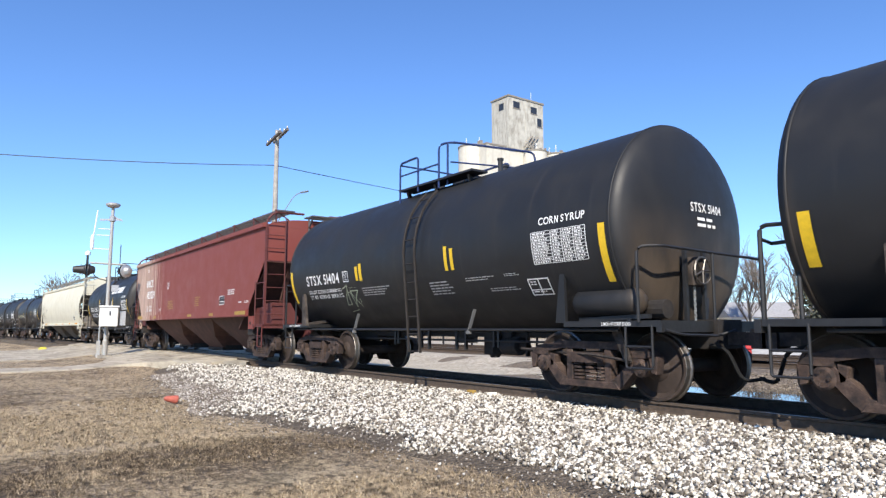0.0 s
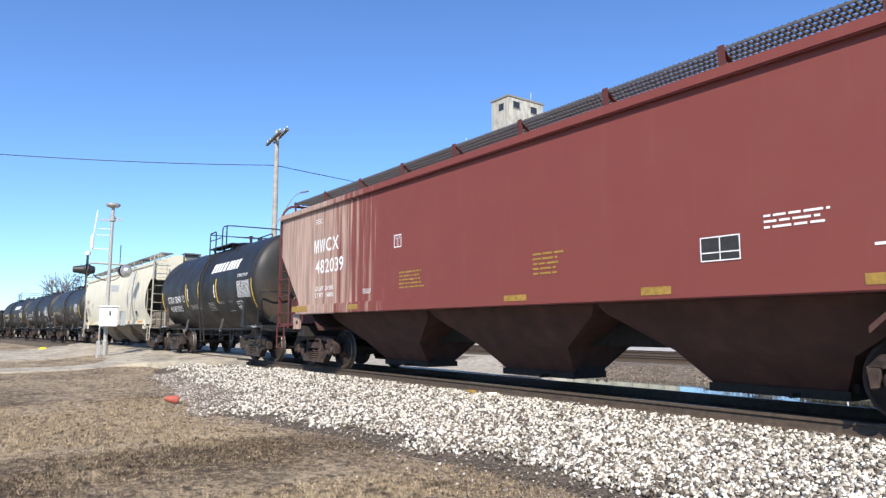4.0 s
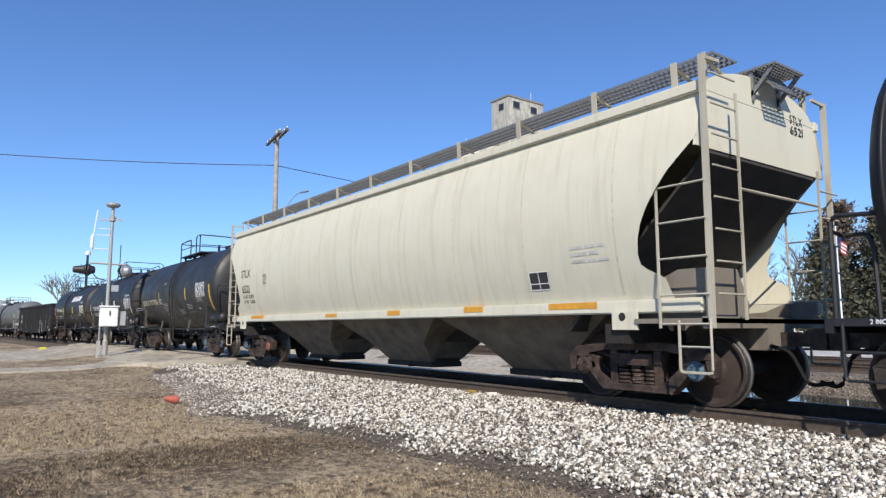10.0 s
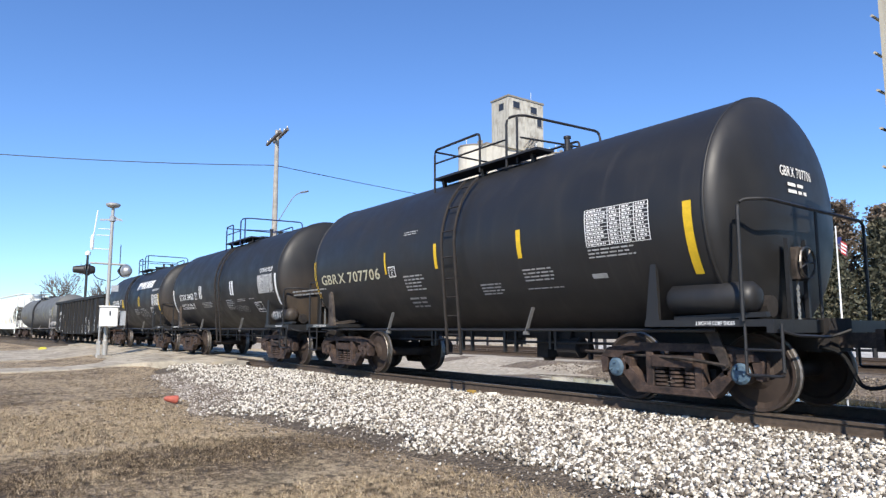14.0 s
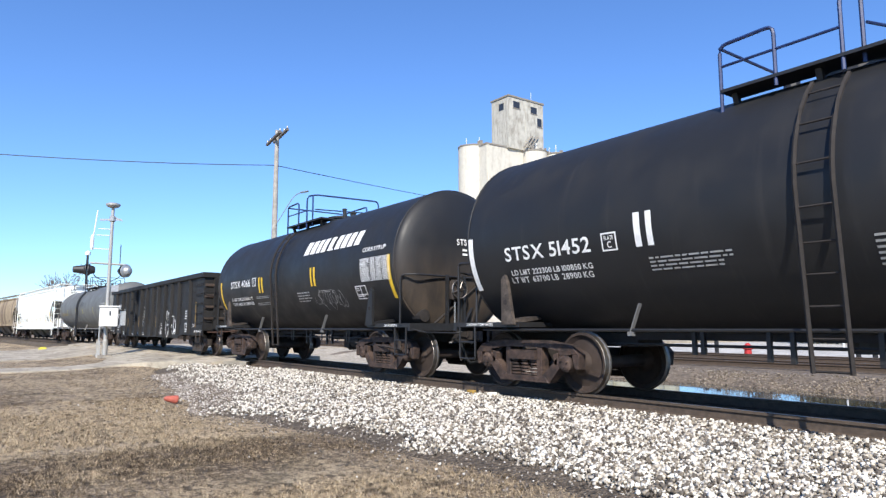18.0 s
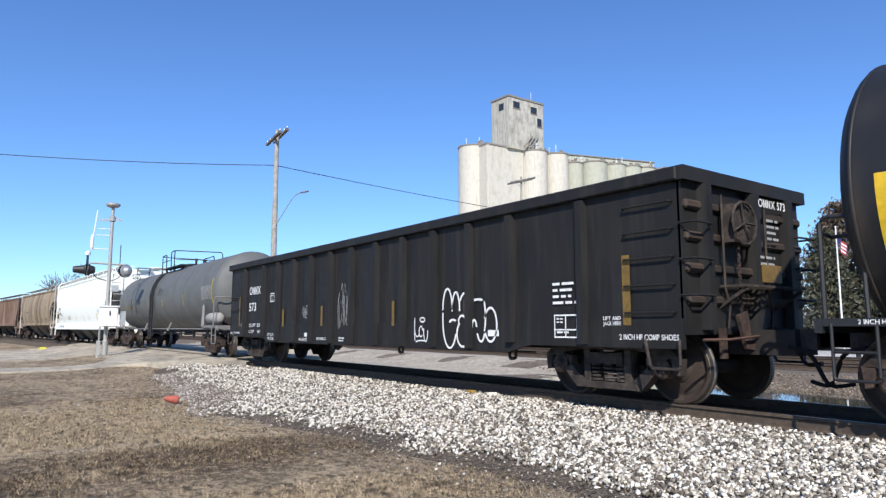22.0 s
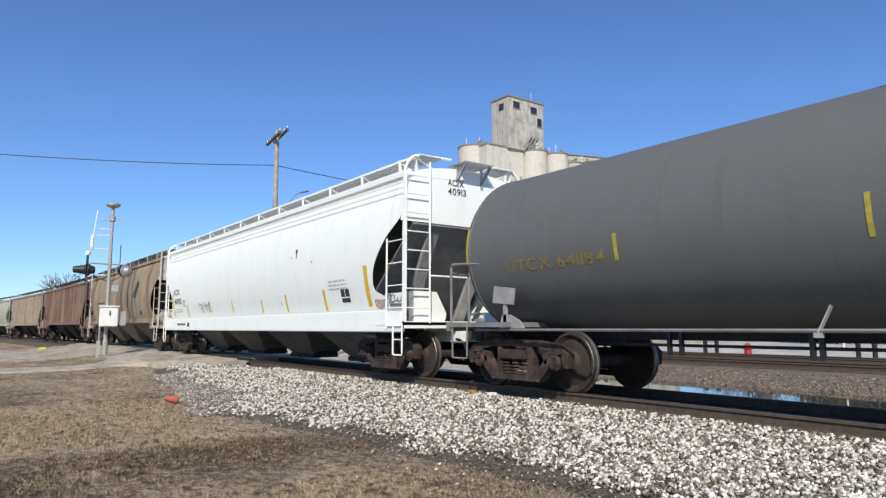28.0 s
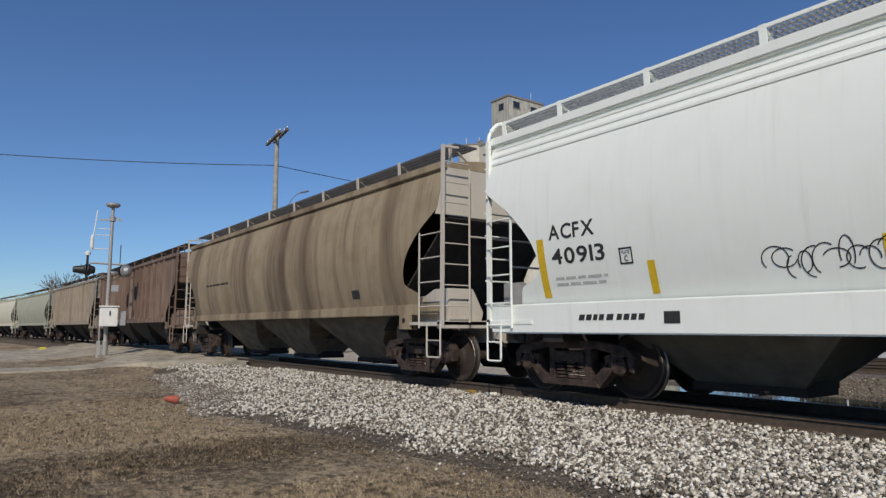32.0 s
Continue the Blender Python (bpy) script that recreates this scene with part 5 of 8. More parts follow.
    tube(bm, bend([(h + 0.18, -1.35, 0.86), (h + 0.3, -1.0, 0.86), (h + 0.3, -0.3, 0.9)], 0.1, 3), 0.018, 5)
    part("uncoupling_lever", bm, rust_steel, car)
    return car


def build_train():
    lead = tank_car("black tank car with a yellow end stripe", 2.0, 5.50, 4.5)
    a = tank_car("glossy black corn syrup tank car with blue platform rails", -11.22, 5.32, 4.53, rail_mat=blue_paint, slip=-0.02)
    b = hopper_car("dull red covered hopper car with pale run-off streaks", -26.62, 8.28, 7.06, hopper_red, arch=True, post_out=0.14, bay_reach=6.3, bay_shift=0.3, slope_top=2.95, grating=grating_dark, under=under_red, slope=under_red, post_mat=post_shade_maroon, sill=(-0.06, 0.17, 0.08))
    c = tank_car("black corn syrup tank car with yellow and white stripes", -42.52, 5.36, 4.53, cz=2.456, reservoir=False, frame_mat=truck_dark, slip=0.04)
    d = hopper_car("cream covered hopper car with bulging sides", -58.18, 8.40, 7.02, hopper_beige, "curved", roof=4.36, walk_lift=0.08, posts_at=[-8.3, -7.88] + [1.64 * i - 0.04 for i in range(-4, 5)] + [7.88, 8.3], bay_reach=6.4, bay_shift=0.25, foot_mat=foot_shade_beige, bottom=1.37, caps=("blue", "rust", "brown", "blue"), cut=0.92, slope_top=3.2, cut_top=3.32, sill=(-0.18, 0.0, 0.08), seams=9, post_mat=post_beige, grating=grating_mid, under=under_brown, slope=slope_shade_brown)
    cream_side = SURF[d]
    SURF[d] = lambda u, v: cream_side(u + 0.16, v)
    e = tank_car("black tank car with a white data panel", -73.95, 5.28, 4.5, r=1.58, cz=2.49, level=2.595, slip=0.03, ladder=0.3, platform=(-1.1, 0.35, 1.1, 1.6), caps=("brown", "brown", "blue", "blue"), rail_z=2.48, step_shift=0.24, gear_shift=0.6, shell=tank_black_worn)
    f = tank_car("black corn syrup tank car with white stripes", -87.05, 5.40, 4.48, cz=2.478, level=2.595, ladder=0.42, rail_mat=blue_paint, gear_shift=0.6)
    g = tank_car("black corn syrup tank car with yellow stripes and graffiti", -100.47, 5.54, 4.53, r=1.56, cz=2.429, level=2.565, slip=0.24, ladder=-0.58, platform=(-1.3, -0.55, 0.0, 0.65), rail_mat=blue_paint, reservoir=False)
    bm = bmesh.new()
    tube(bm, [(5.90, 0.55, 2.06), (5.86, -0.75, 1.10)], 0.026, 6)
    tube(bm, [(5.90, 0.55, 2.06), (5.94, 0.15, 1.10)], 0.022, 6)
    part("end_brace", bm, grime, g)
    i = gondola_car("black ribbed gondola car with white graffiti", -116.32, 8.30, 6.83)
    j = tank_car("long matt grey tank car with faded yellow marks", -134.7, 7.95, 7.1, r=1.43, cz=2.345, level=2.45, slip=0.03, shell=tank_grey, ladder=-0.55, platform=(-1.2, -0.5, 0.3, 1.5), head=0.5, saddles=False, ladder_mat=black_steel, fit_mat=slope_grey, hangers=[(u, 0.62) for u in (-4.58, -4.39, -2.63, -2.52, 0.5, 0.8, 2.6, 2.75, 4.4, 4.55)])
    bm = bmesh.new()
    plate(bm, [(-7.34, 1.42), (-6.84, 1.38), (-6.80, 1.64), (-7.30, 1.70)], 0.03, "y", -1.42)
    board = part("placard_board", bm, slope_light, j)
    bm = bmesh.new()
    box(bm, -7.10, -7.02, -1.40, -1.36, 1.1, 1.45)
    plate(bm, [(-7.2, 1.0), (-6.62, 1.0), (-6.72, 1.12), (-6.95, 1.22), (-7.12, 1.22)], 0.04, "y", -1.40)
    part("placard_stand", bm, slope_light, board)
    k = hopper_car("white covered hopper car with deep side sill and graffiti", -153.7, 9.2, 7.8, hopper_white, "curved", arch=True, top=4.08, roof=4.36, bottom=1.37, bays=4, grating=galvanised, sill=(-0.45, 0.0, 0.2), slope_top=3.14, cut_top=3.24, brace=slope_light, grooves=3, cut=1.2, bay_reach=7.3, walk_lift=0.15, posts_at=[-9.1] + [0.35 + 1.63 * i for i in range(-5, 6)] + [9.1], through_sill=False, edge_mat=hopper_white, under=under_shade_olive, slope=slope_grey)
    near_side = SURF[k]
    SURF[k] = lambda u, v: near_side(u + float(np.interp(u, (-4.0, 3.0), (0.26, 0.08))), v)
    l = hopper_car("tan covered hopper car with brown rust streaks", -172.5, 8.25, 6.9, hopper_tan, "curved", top=4.0, roof=4.25, bottom=1.4, slope_top=3.1, cut_top=3.2, post_mat=post_cream, end_mat=post_cream, grating=grating_dark, under=under_brown, slope=slope_shade_brown)
    m = hopper_car("rusty brown covered hopper car with ribbed sides", -190.6, 8.1, 6.8, hopper_rust, ribs=16, under=under_shade_dark, slope=under_shade_dark)
    n = hopper_car("pale brown covered hopper car with ribbed sides", -208.4, 8.0, 6.7, hopper_pale, ribs=16, under=under_shade_dark, slope=under_shade_dark)
    o = hopper_car("sage grey covered hopper car with bulging sides", -226.3, 8.2, 6.8, hopper_sage, "curved", under=under_shade_dark, slope=slope_shade_brown)
    p = hopper_car("pale covered hopper car with bulging sides", -244.3, 8.2, 6.8, hopper_beige, "curved", under=under_shade_dark, slope=slope_shade_brown)
    q = hopper_car("pale covered hopper car with bulging sides", -262.3, 8.2, 6.8, hopper_white, "curved", under=under_shade_dark, slope=slope_shade_brown)
    for car in (lead, a, b, c, d, e, f, g, i, j, k, l, m, n, o, p, q):
        yield car



# ---- stones, grass and loose ground cover ----


def soup(name, verts, faces, material):
    """A large mesh from arrays: verts (n, 3), faces (m, 3)."""
    me = bpy.data.meshes.new(name)
    me.vertices.add(len(verts))
    me.vertices.foreach_set("co", np.ascontiguousarray(verts, dtype=np.float32).ravel())
    me.loops.add(faces.size)
    me.loops.foreach_set("vertex_index", np.ascontiguousarray(faces, dtype=np.int32).ravel())
    me.polygons.add(len(faces))
    me.polygons.foreach_set("loop_start", np.arange(0, faces.size, 3, dtype=np.int32))
    me.update(calc_edges=True)
    me.materials.append(material)
    return new(name, me)


def stone_material(name, stops):
    m, n, l, b = shader(name, 0.92)
    g = n.new("ShaderNodeNewGeometry")
    c = ramp(n, l, g.outputs["Random Per Island"], stops)
    f = grain(n, l, 60.0, 3, where="World")
    c = blend(n, l, ramp(n, l, f, [(0.35, (0.0,)), (0.75, (0.35,))]), c, (0.20, 0.18, 0.16))
    l.new(c, b.inputs["Base Color"])
    return m


def blade_material(name, stops, worn):
    m, n, l, b = shader(name, 0.9)
    g = n.new("ShaderNodeNewGeometry")
    c = ramp(n, l, g.outputs["Random Per Island"], stops)
    d = ramp(n, l, g.outputs["Random Per Island"], worn)
    c = blend(n, l, lawn_patch(n, l)[0], d, c)
    tuft = grain(n, l, 7.0, 6, (1.0, 1.3, 1), where="World", rough=0.7)
    c = blend(n, l, ramp(n, l, tuft, [(0.41, (0.8,)), (0.475, (0.0,))]), c, (0.06, 0.043, 0.028))
    clump = grain(n, l, 13.0, 4, where="World", rough=0.7)
    c = blend(n, l, ramp(n, l, clump, [(0.38, (0.7,)), (0.46, (0.0,))]), c, (0.05, 0.036, 0.022))
    l.new(c, b.inputs["Base Color"])
    return m


limestone = stone_material("limestone", [(0.0, (0.05, 0.041, 0.033)), (0.22, (0.14, 0.117, 0.092)), (0.46, (0.40, 0.355, 0.29)), (0.68, (0.72, 0.675, 0.585)), (1.0, (0.92, 0.885, 0.80))])
dirty_stone = stone_material("dirty_stone", [(0.0, (0.05, 0.040, 0.031)), (0.5, (0.18, 0.148, 0.118)), (0.85, (0.36, 0.32, 0.27)), (1.0, (0.70, 0.66, 0.60))])
dusty_stone = stone_material("dusty_stone", [(0.0, (0.10, 0.08, 0.065)), (0.4, (0.27, 0.225, 0.185)), (0.75, (0.46, 0.41, 0.35)), (1.0, (0.78, 0.74, 0.67))])
brown_stone = stone_material("brown_stone", [(0.0, (0.06, 0.046, 0.035)), (0.5, (0.18, 0.145, 0.108)), (1.0, (0.40, 0.345, 0.27))])
dry_blades = blade_material("dry_blades", [(0.0, (0.24, 0.178, 0.11)), (0.3, (0.38, 0.292, 0.185)), (0.6, (0.47, 0.372, 0.238)), (1.0, (0.60, 0.485, 0.32))],
                            [(0.0, (0.035, 0.025, 0.015)), (0.45, (0.12, 0.083, 0.048)), (0.75, (0.27, 0.20, 0.122)), (1.0, (0.62, 0.49, 0.32))])


def stones(name, n, place, size, material, seed, flat=0.85):
    """n broken stones; place(rng, n) -> x, y, z arrays."""
    rng = np.random.default_rng(seed)
    x, y, z = place(rng, n)
    n = len(x)
    # broken blocks: eight jittered corners with one corner knocked in
    cube = np.array([(x_, y_, z_) for z_ in (-1, 1) for y_ in (-1, 1) for x_ in (-1, 1)]) * 0.66
    tri = np.array([(0, 2, 3), (0, 3, 1), (4, 5, 7), (4, 7, 6), (0, 1, 5), (0, 5, 4), (2, 6, 7), (2, 7, 3), (0, 4, 6), (0, 6, 2), (1, 3, 7), (1, 7, 5)])
    v = cube[None] * (1 + rng.uniform(-0.42, 0.22, (n, 8, 3)))
    knocked = rng.integers(0, 8, n)
    v[np.arange(n), knocked] *= 0.45
    v = v * rng.uniform(0.6, 1.3, (n, 1, 3)) * np.array([1, 1, flat])
    a, b = rng.uniform(0, math.tau, n), rng.uniform(-1.3, 1.3, n)
    ca, sa, cb, sb = np.cos(a), np.sin(a), np.cos(b), np.sin(b)
    x1 = v[..., 0] * ca[:, None] - v[..., 1] * sa[:, None]
    y1 = v[..., 0] * sa[:, None] + v[..., 1] * ca[:, None]
    y2 = y1 * cb[:, None] - v[..., 2] * sb[:, None]
    z2 = y1 * sb[:, None] + v[..., 2] * cb[:, None]
    s = rng.uniform(size[0], size[1], n)[:, None]
    out = np.stack([x1 * s + x[:, None], y2 * s + y[:, None], z2 * s + z[:, None]], -1).reshape(-1, 3)
    f = (tri[None] + (np.arange(n) * 8)[:, None, None]).reshape(-1, 3)
    return soup(name, out, f, material)


def shoulder_np(s):
    return np.interp(s, EDGE_X, EDGE_Y) + 0.08 * np.sin(s * 2.1)


def bank_z(s, off):
    """Height of the near stone shoulder."""
    e = shoulder_np(s)
    mid = (e - 1.9) / 2
    z = np.interp(off, [-1.75, -0.8], [-0.25, -0.19])
    low = np.where(off < mid, LAWN + 0.03 + (off - e) / (mid - e) * (-0.36 - LAWN - 0.03), -0.36 + (off - mid) / (-1.75 - mid) * 0.11)
    return np.where(off < -1.75, low, z)


def build_stones():
    def clumps(x, y, scale, z):
        return np.array([noise.noise(Vector((a * scale, b * scale, z))) for a, b in zip(x, y)])

    def spread(s0, s1):
        def f(rng, n):
            s = rng.uniform(s0, s1, n)
            e = shoulder_np(s)
            q = rng.uniform(0, 1, n) ** 0.95
            off = -0.86 + (e + 0.86) * q
            # thinner and dirtier towards the foot and beside the road
            thin = clumps(s, off, 1.1, 2.0) + 1.5 * np.clip((off - e) / 0.9, 0, 1) - 0.55 - 0.5 * np.exp(-((s + 15.2) / 1.6) ** 2 - ((off + 3.9) / 0.75) ** 2) * 2.2 - 0.55 * np.clip((-12.0 - s) / 2, 0, 1) * (off < -2.3 + 0.25 * np.sin(s * 1.7))
            off = np.where((s < -19) & (off > np.interp(s, [-27.2, -26.6, -25.3, -23.4, -20.9], [-4.3, -3.0, -2.2, -1.6, -1.15])), 0.0, off)
            keep = (off < -0.5) & (thin + rng.uniform(-0.45, 0.45, n) > 0.0)
            s, off = s[keep], off[keep]
            return s, off, bank_z(s, off) + rng.uniform(-0.022, 0.05, len(s))
        return f

    def stray(lo, width):
        def f(rng, n):
            s = rng.uniform(-22, -1.5, n)
            off = shoulder_np(s) + lo - np.abs(rng.normal(0, width, n))
            return s, off, np.where(off < shoulder_np(s), LAWN + 0.03, bank_z(s, np.maximum(off, shoulder_np(s))) + 0.005)
        return f
    near = stones("ballast_stones", 62000, spread(-10.5, -0.8), (0.013, 0.036), limestone, 11)
    mid = stones("ballast_stones", 36000, spread(-19, -10.5), (0.014, 0.037), limestone, 12)
    far = stones("ballast_stones", 18000, spread(-29.5, -19), (0.017, 0.042), limestone, 13)
    beside = stones("ballast_stones", 11000, spread(-0.8, 9.0), (0.018, 0.046), limestone, 16)
    foot = stones("ballast_stones", 12000, stray(1.2, 0.75), (0.007, 0.022), dirty_stone, 14)
    loose = stones("ballast_stones", 90, stray(0.0, 1.1), (0.008, 0.022), limestone, 15)

    def thinned(rng, n):
        s = rng.uniform(-23, -11.8, n)
        e = shoulder_np(s)
        off = e - 0.35 + (2.35 + e * -0.05) * rng.uniform(0, 1, n) ** 1.1
        keep = (off < -1.3) & (clumps(s, off, 1.4, 8.0) + rng.uniform(-0.5, 0.5, n) > -0.2) & (off < np.interp(s, [-27.2, -26.6, -25.3, -23.4, -20.9], [-4.3, -3.0, -2.2, -1.6, -1.15]))
        s, off = s[keep], off[keep]
        return s, off, np.where(off < shoulder_np(s), LAWN + 0.03, bank_z(s, np.maximum(off, shoulder_np(s)))) + rng.uniform(-0.008, 0.016, len(s))
    thin_ = stones("ballast_stones", 15000, thinned, (0.009, 0.028), dusty_stone, 18)
    for ob in (near, mid, far, beside, foot, loose, thin_):
        tagged(ob, "loose pale grey crushed limestone ballast", "gravel", kind="stuff")

    def slope(rng, n):
        s = rng.uniform(-17, 12, n)
        off = 6.75 + 2.7 * rng.uniform(0, 1, n)
        keep = clumps(s, off, 0.8, 4.0) + rng.uniform(-0.6, 0.6, n) > -0.1
        s, off = s[keep], off[keep]
        return s, off, np.interp(off, [6.7, 7.6, 8.9, 9.4], [-0.62, -0.42, -0.24, -0.2]) + rng.uniform(-0.01, 0.025, len(s))
    tagged(stones("siding_stones", 16000, slope, (0.014, 0.036), brown_stone, 17), "loose brown and tan gravel beside the sidings", "gravel", kind="stuff")


def build_grass():
    def blades(n, x0, x1, y0, length, seed):
        """Matted tufts: short blades that spread from shared roots."""
        r = np.random.default_rng(seed)
        x = r.uniform(x0, x1, n // 9)
        top = shoulder_np(x) - 0.28 + r.normal(0, 0.22, len(x))
        y = y0 + (top - y0) * r.uniform(0, 1, len(x))
        bare = np.array([noise.noise(Vector((a * 1.3, b * 1.3, 5.0))) for a, b in zip(x, y)])
        keep = (bare + 0.6 * np.clip(top - y, 0, 0.8) + r.uniform(-0.4, 0.4, len(x))) > 0.05
        x, y = np.repeat(x[keep], 9), np.repeat(y[keep], 9)
        n = len(x)
        x, y = x + r.normal(0, 0.03, n), y + r.normal(0, 0.03, n)
        l = r.uniform(0.4, 1.0, n) * length
        a, lean = r.uniform(0, math.tau, n), r.uniform(0.6, 1.5, n)
        dx, dy, dz = np.cos(a) * np.sin(lean) * l, np.sin(a) * np.sin(lean) * l, np.cos(lean) * l
        w = 0.0034 * length / 0.05
        px, py = -np.sin(a) * w, np.cos(a) * w
        z = np.full(n, LAWN)
        return np.stack([np.stack([x - px, y - py, z], -1), np.stack([x + px, y + py, z], -1), np.stack([x + dx, y + dy, z + dz], -1)], 1).reshape(-1, 3)
    parts_ = [blades(190000, -9.5, -2.5, -9.4, 0.058, 1), blades(120000, -16, -9.5, -9.8, 0.062, 2), blades(34000, -29, -16, -10.4, 0.07, 3), blades(24000, -2.5, 8, -10.4, 0.05, 4)]
    v = np.concatenate(parts_)
    ob = soup("grass", v, np.arange(len(v)).reshape(-1, 3), dry_blades)
    tagged(ob, "short dry tan winter grass with bare soil spots", "grass", kind="stuff")


build_stones()
build_grass()

# ---- puddle, crossing, fence and things beyond the track ----
concrete = paint("concrete", (0.585, 0.56, 0.485), (0.36, 0.325, 0.26), 0.65, 0.9, 0.45)
stained_concrete = paint("stained_concrete", (0.50, 0.485, 0.425), (0.21, 0.19, 0.155), 0.75, 0.9, 0.8)
annex_concrete = paint("annex_concrete", (0.43, 0.435, 0.355), (0.26, 0.25, 0.20), 0.65, 0.9, 0.4)
dark_concrete = plain("dark_concrete", (0.24, 0.22, 0.19), 0.9, vary=0.2, scale=3)
pole_wood = plain("pole_wood", (0.345, 0.325, 0.29), 0.9, vary=0.3, scale=5)
arm_wood = plain("arm_wood", (0.13, 0.12, 0.11), 0.9, vary=0.3, scale=5)
dark_void = plain("dark_void", (0.03, 0.03, 0.032), 0.8)
white_paint = plain("white_paint", (0.74, 0.74, 0.71), 0.6, vary=0.08, scale=4)
bark = plain("bark", (0.17, 0.145, 0.125), 0.95, vary=0.35, scale=6)
cone_orange = plain("cone_orange", (0.45, 0.115, 0.08), 0.6, vary=0.15)
red_paint = plain("red_paint", (0.45, 0.03, 0.03), 0.5)
wall_tan = plain("wall_tan", (0.50, 0.46, 0.40), 0.8, vary=0.1, scale=3)
roof_grey = plain("roof_grey", (0.30, 0.30, 0.31), 0.8, vary=0.2, scale=4)
glass_dark = plain("glass_dark", (0.03, 0.035, 0.045), 0.12)
flag_red = plain("flag_red", (0.40, 0.04, 0.05), 0.8)
flag_blue = plain("flag_blue", (0.03, 0.04, 0.16), 0.8)
yellow_box = plain("yellow_box", (0.60, 0.55, 0.08), 0.6)


def water_material():
    m, n, l, b = shader("puddle_water", 0.03)
    b.inputs["Base Color"].default_value = (0.06, 0.055, 0.045, 1)
    b.inputs["IOR"].default_value = 1.33
    relief(n, l, b, grain(n, l, 5.0, 3, where="World"), 0.02, 0.01)
    return m


def build_puddle():
    bm = bmesh.new()
    edge = []
    for i in range(44):
        a = i * math.tau / 44
        k = 1 + 0.08 * math.sin(3 * a + 1) + 0.05 * math.sin(7 * a)
        edge.append(bm.verts.new((-6.2 + 9.6 * math.cos(a) * k, 6.05 + 1.42 * math.sin(a) * k, -0.452)))
    bm.faces.new(edge)
    tagged(part("puddle", bm, water_material()), "long shallow puddle of meltwater between the tracks", "puddle", kind="structure")
    bm = bmesh.new()
    plate(bm, [(3.3, -0.5), (3.9, -0.462), (7.6, -0.462), (8.2, -0.5)], 70, "x", -62)
    tagged(part("gravel_strip", bm, brown_ballast), "wet brown gravel strip between the tracks", "gravel", kind="structure")
    # pale dirt that covers the strip and the bank short of the puddle
    prof, bm, rows_ = [(3.0, -0.46), (3.6, -0.445), (6.6, -0.435), (7.6, -0.40), (8.9, -0.225), (9.5, -0.19), (10.4, -0.185)], bmesh.new(), []
    for i in range(40):
        x = -62 + 48 * i / 39
        fade = max(0.0, (x + 20) / 6)
        rows_.append([bm.verts.new((x, y + (0.2 * math.sin(x * 1.3) if k else 0), z + 0.012 * noise.noise(Vector((x, y, 1))) - 0.05 * fade * fade)) for k, (y, z) in enumerate(prof)])
    for p, q in zip(rows_, rows_[1:]):
        for k in range(len(prof) - 1):
            bm.faces.new((p[k], p[k + 1], q[k + 1], q[k]))
    tagged(part("dirt_strip", bm, pale_dirt, smooth=True), "pale trodden dirt and fine gravel between the tracks", "dirt", kind="structure")


def build_crossing():
    """Plank crossing surface over the main line where the road meets it."""
    for s0, s1 in ((-53.0, -36.9), (-36.7, -29.0), (-28.8, -22.5)):
        for off0, off1 in ((-1.75, -0.86), (-0.62, 0.62), (0.86, 2.2)):
            bm = bmesh.new()
            swept(bm, [(off0, -0.3), (off1, -0.3), (off1, -0.012), (off0, -0.012 if off0 > -1 else -0.12)], s0, s1, 3)
            tagged(part("crossing_panel", bm, road_grey), "grey crossing panel between the rails", "crossing panel", "crossing panels", "structure")
    bm = bmesh.new()
    box(bm, -52.6, -37.0, 2.2, 70, -0.6, -0.16)
    tagged(part("road", bm, road_grey), "grey worn concrete road beyond the track", "road", kind="structure")
    bm = bmesh.new()
    box(bm, -36.5, 20, 21, 60, -0.6, -0.36)
    tagged(part("yard", bm, far_yard), "pale gravel yard beyond the sidings", "yard", kind="structure")


def build_fence():
    """Dark pipe fence along the sidings: post pairs with two rails."""
    f = new("pipe_fence")
    tagged(f, "dark pipe fence beside the sidings", "fence")
    f.location = (0, 18.2, -0.35)
    x = 2.0
    while x > -62:
        for dx in (0, 0.55) if x > -24 else (0,):
            bm = bmesh.new()
            tube(bm, [(x - dx, 0, -0.2), (x - dx, 0, 1.15)], 0.09 if x > -24 else 0.07, 8)
            part("post", bm, black_steel, f)
        x -= 6.2 if x > -24 else 1.55
    for z in (0.55, 1.02):
        bm = bmesh.new()
        tube(bm, [(-62, 0, z), (3, 0, z)], 0.05, 8)
        part("rail", bm, black_steel, f)
    bm = bmesh.new()
    revolve(bm, [(-0.1, 0.16), (0.5, 0.14), (0.52, 0.19), (0.58, 0.19), (0.72, 0.1), (0.76, 0.03)], "z", 14)
    h = part("hydrant", bm, red_paint)
    h.location = (-14.85, 17.6, -0.36)
    tagged(h, "small red post beside the sidings", "post")


# ---- grain elevator ----


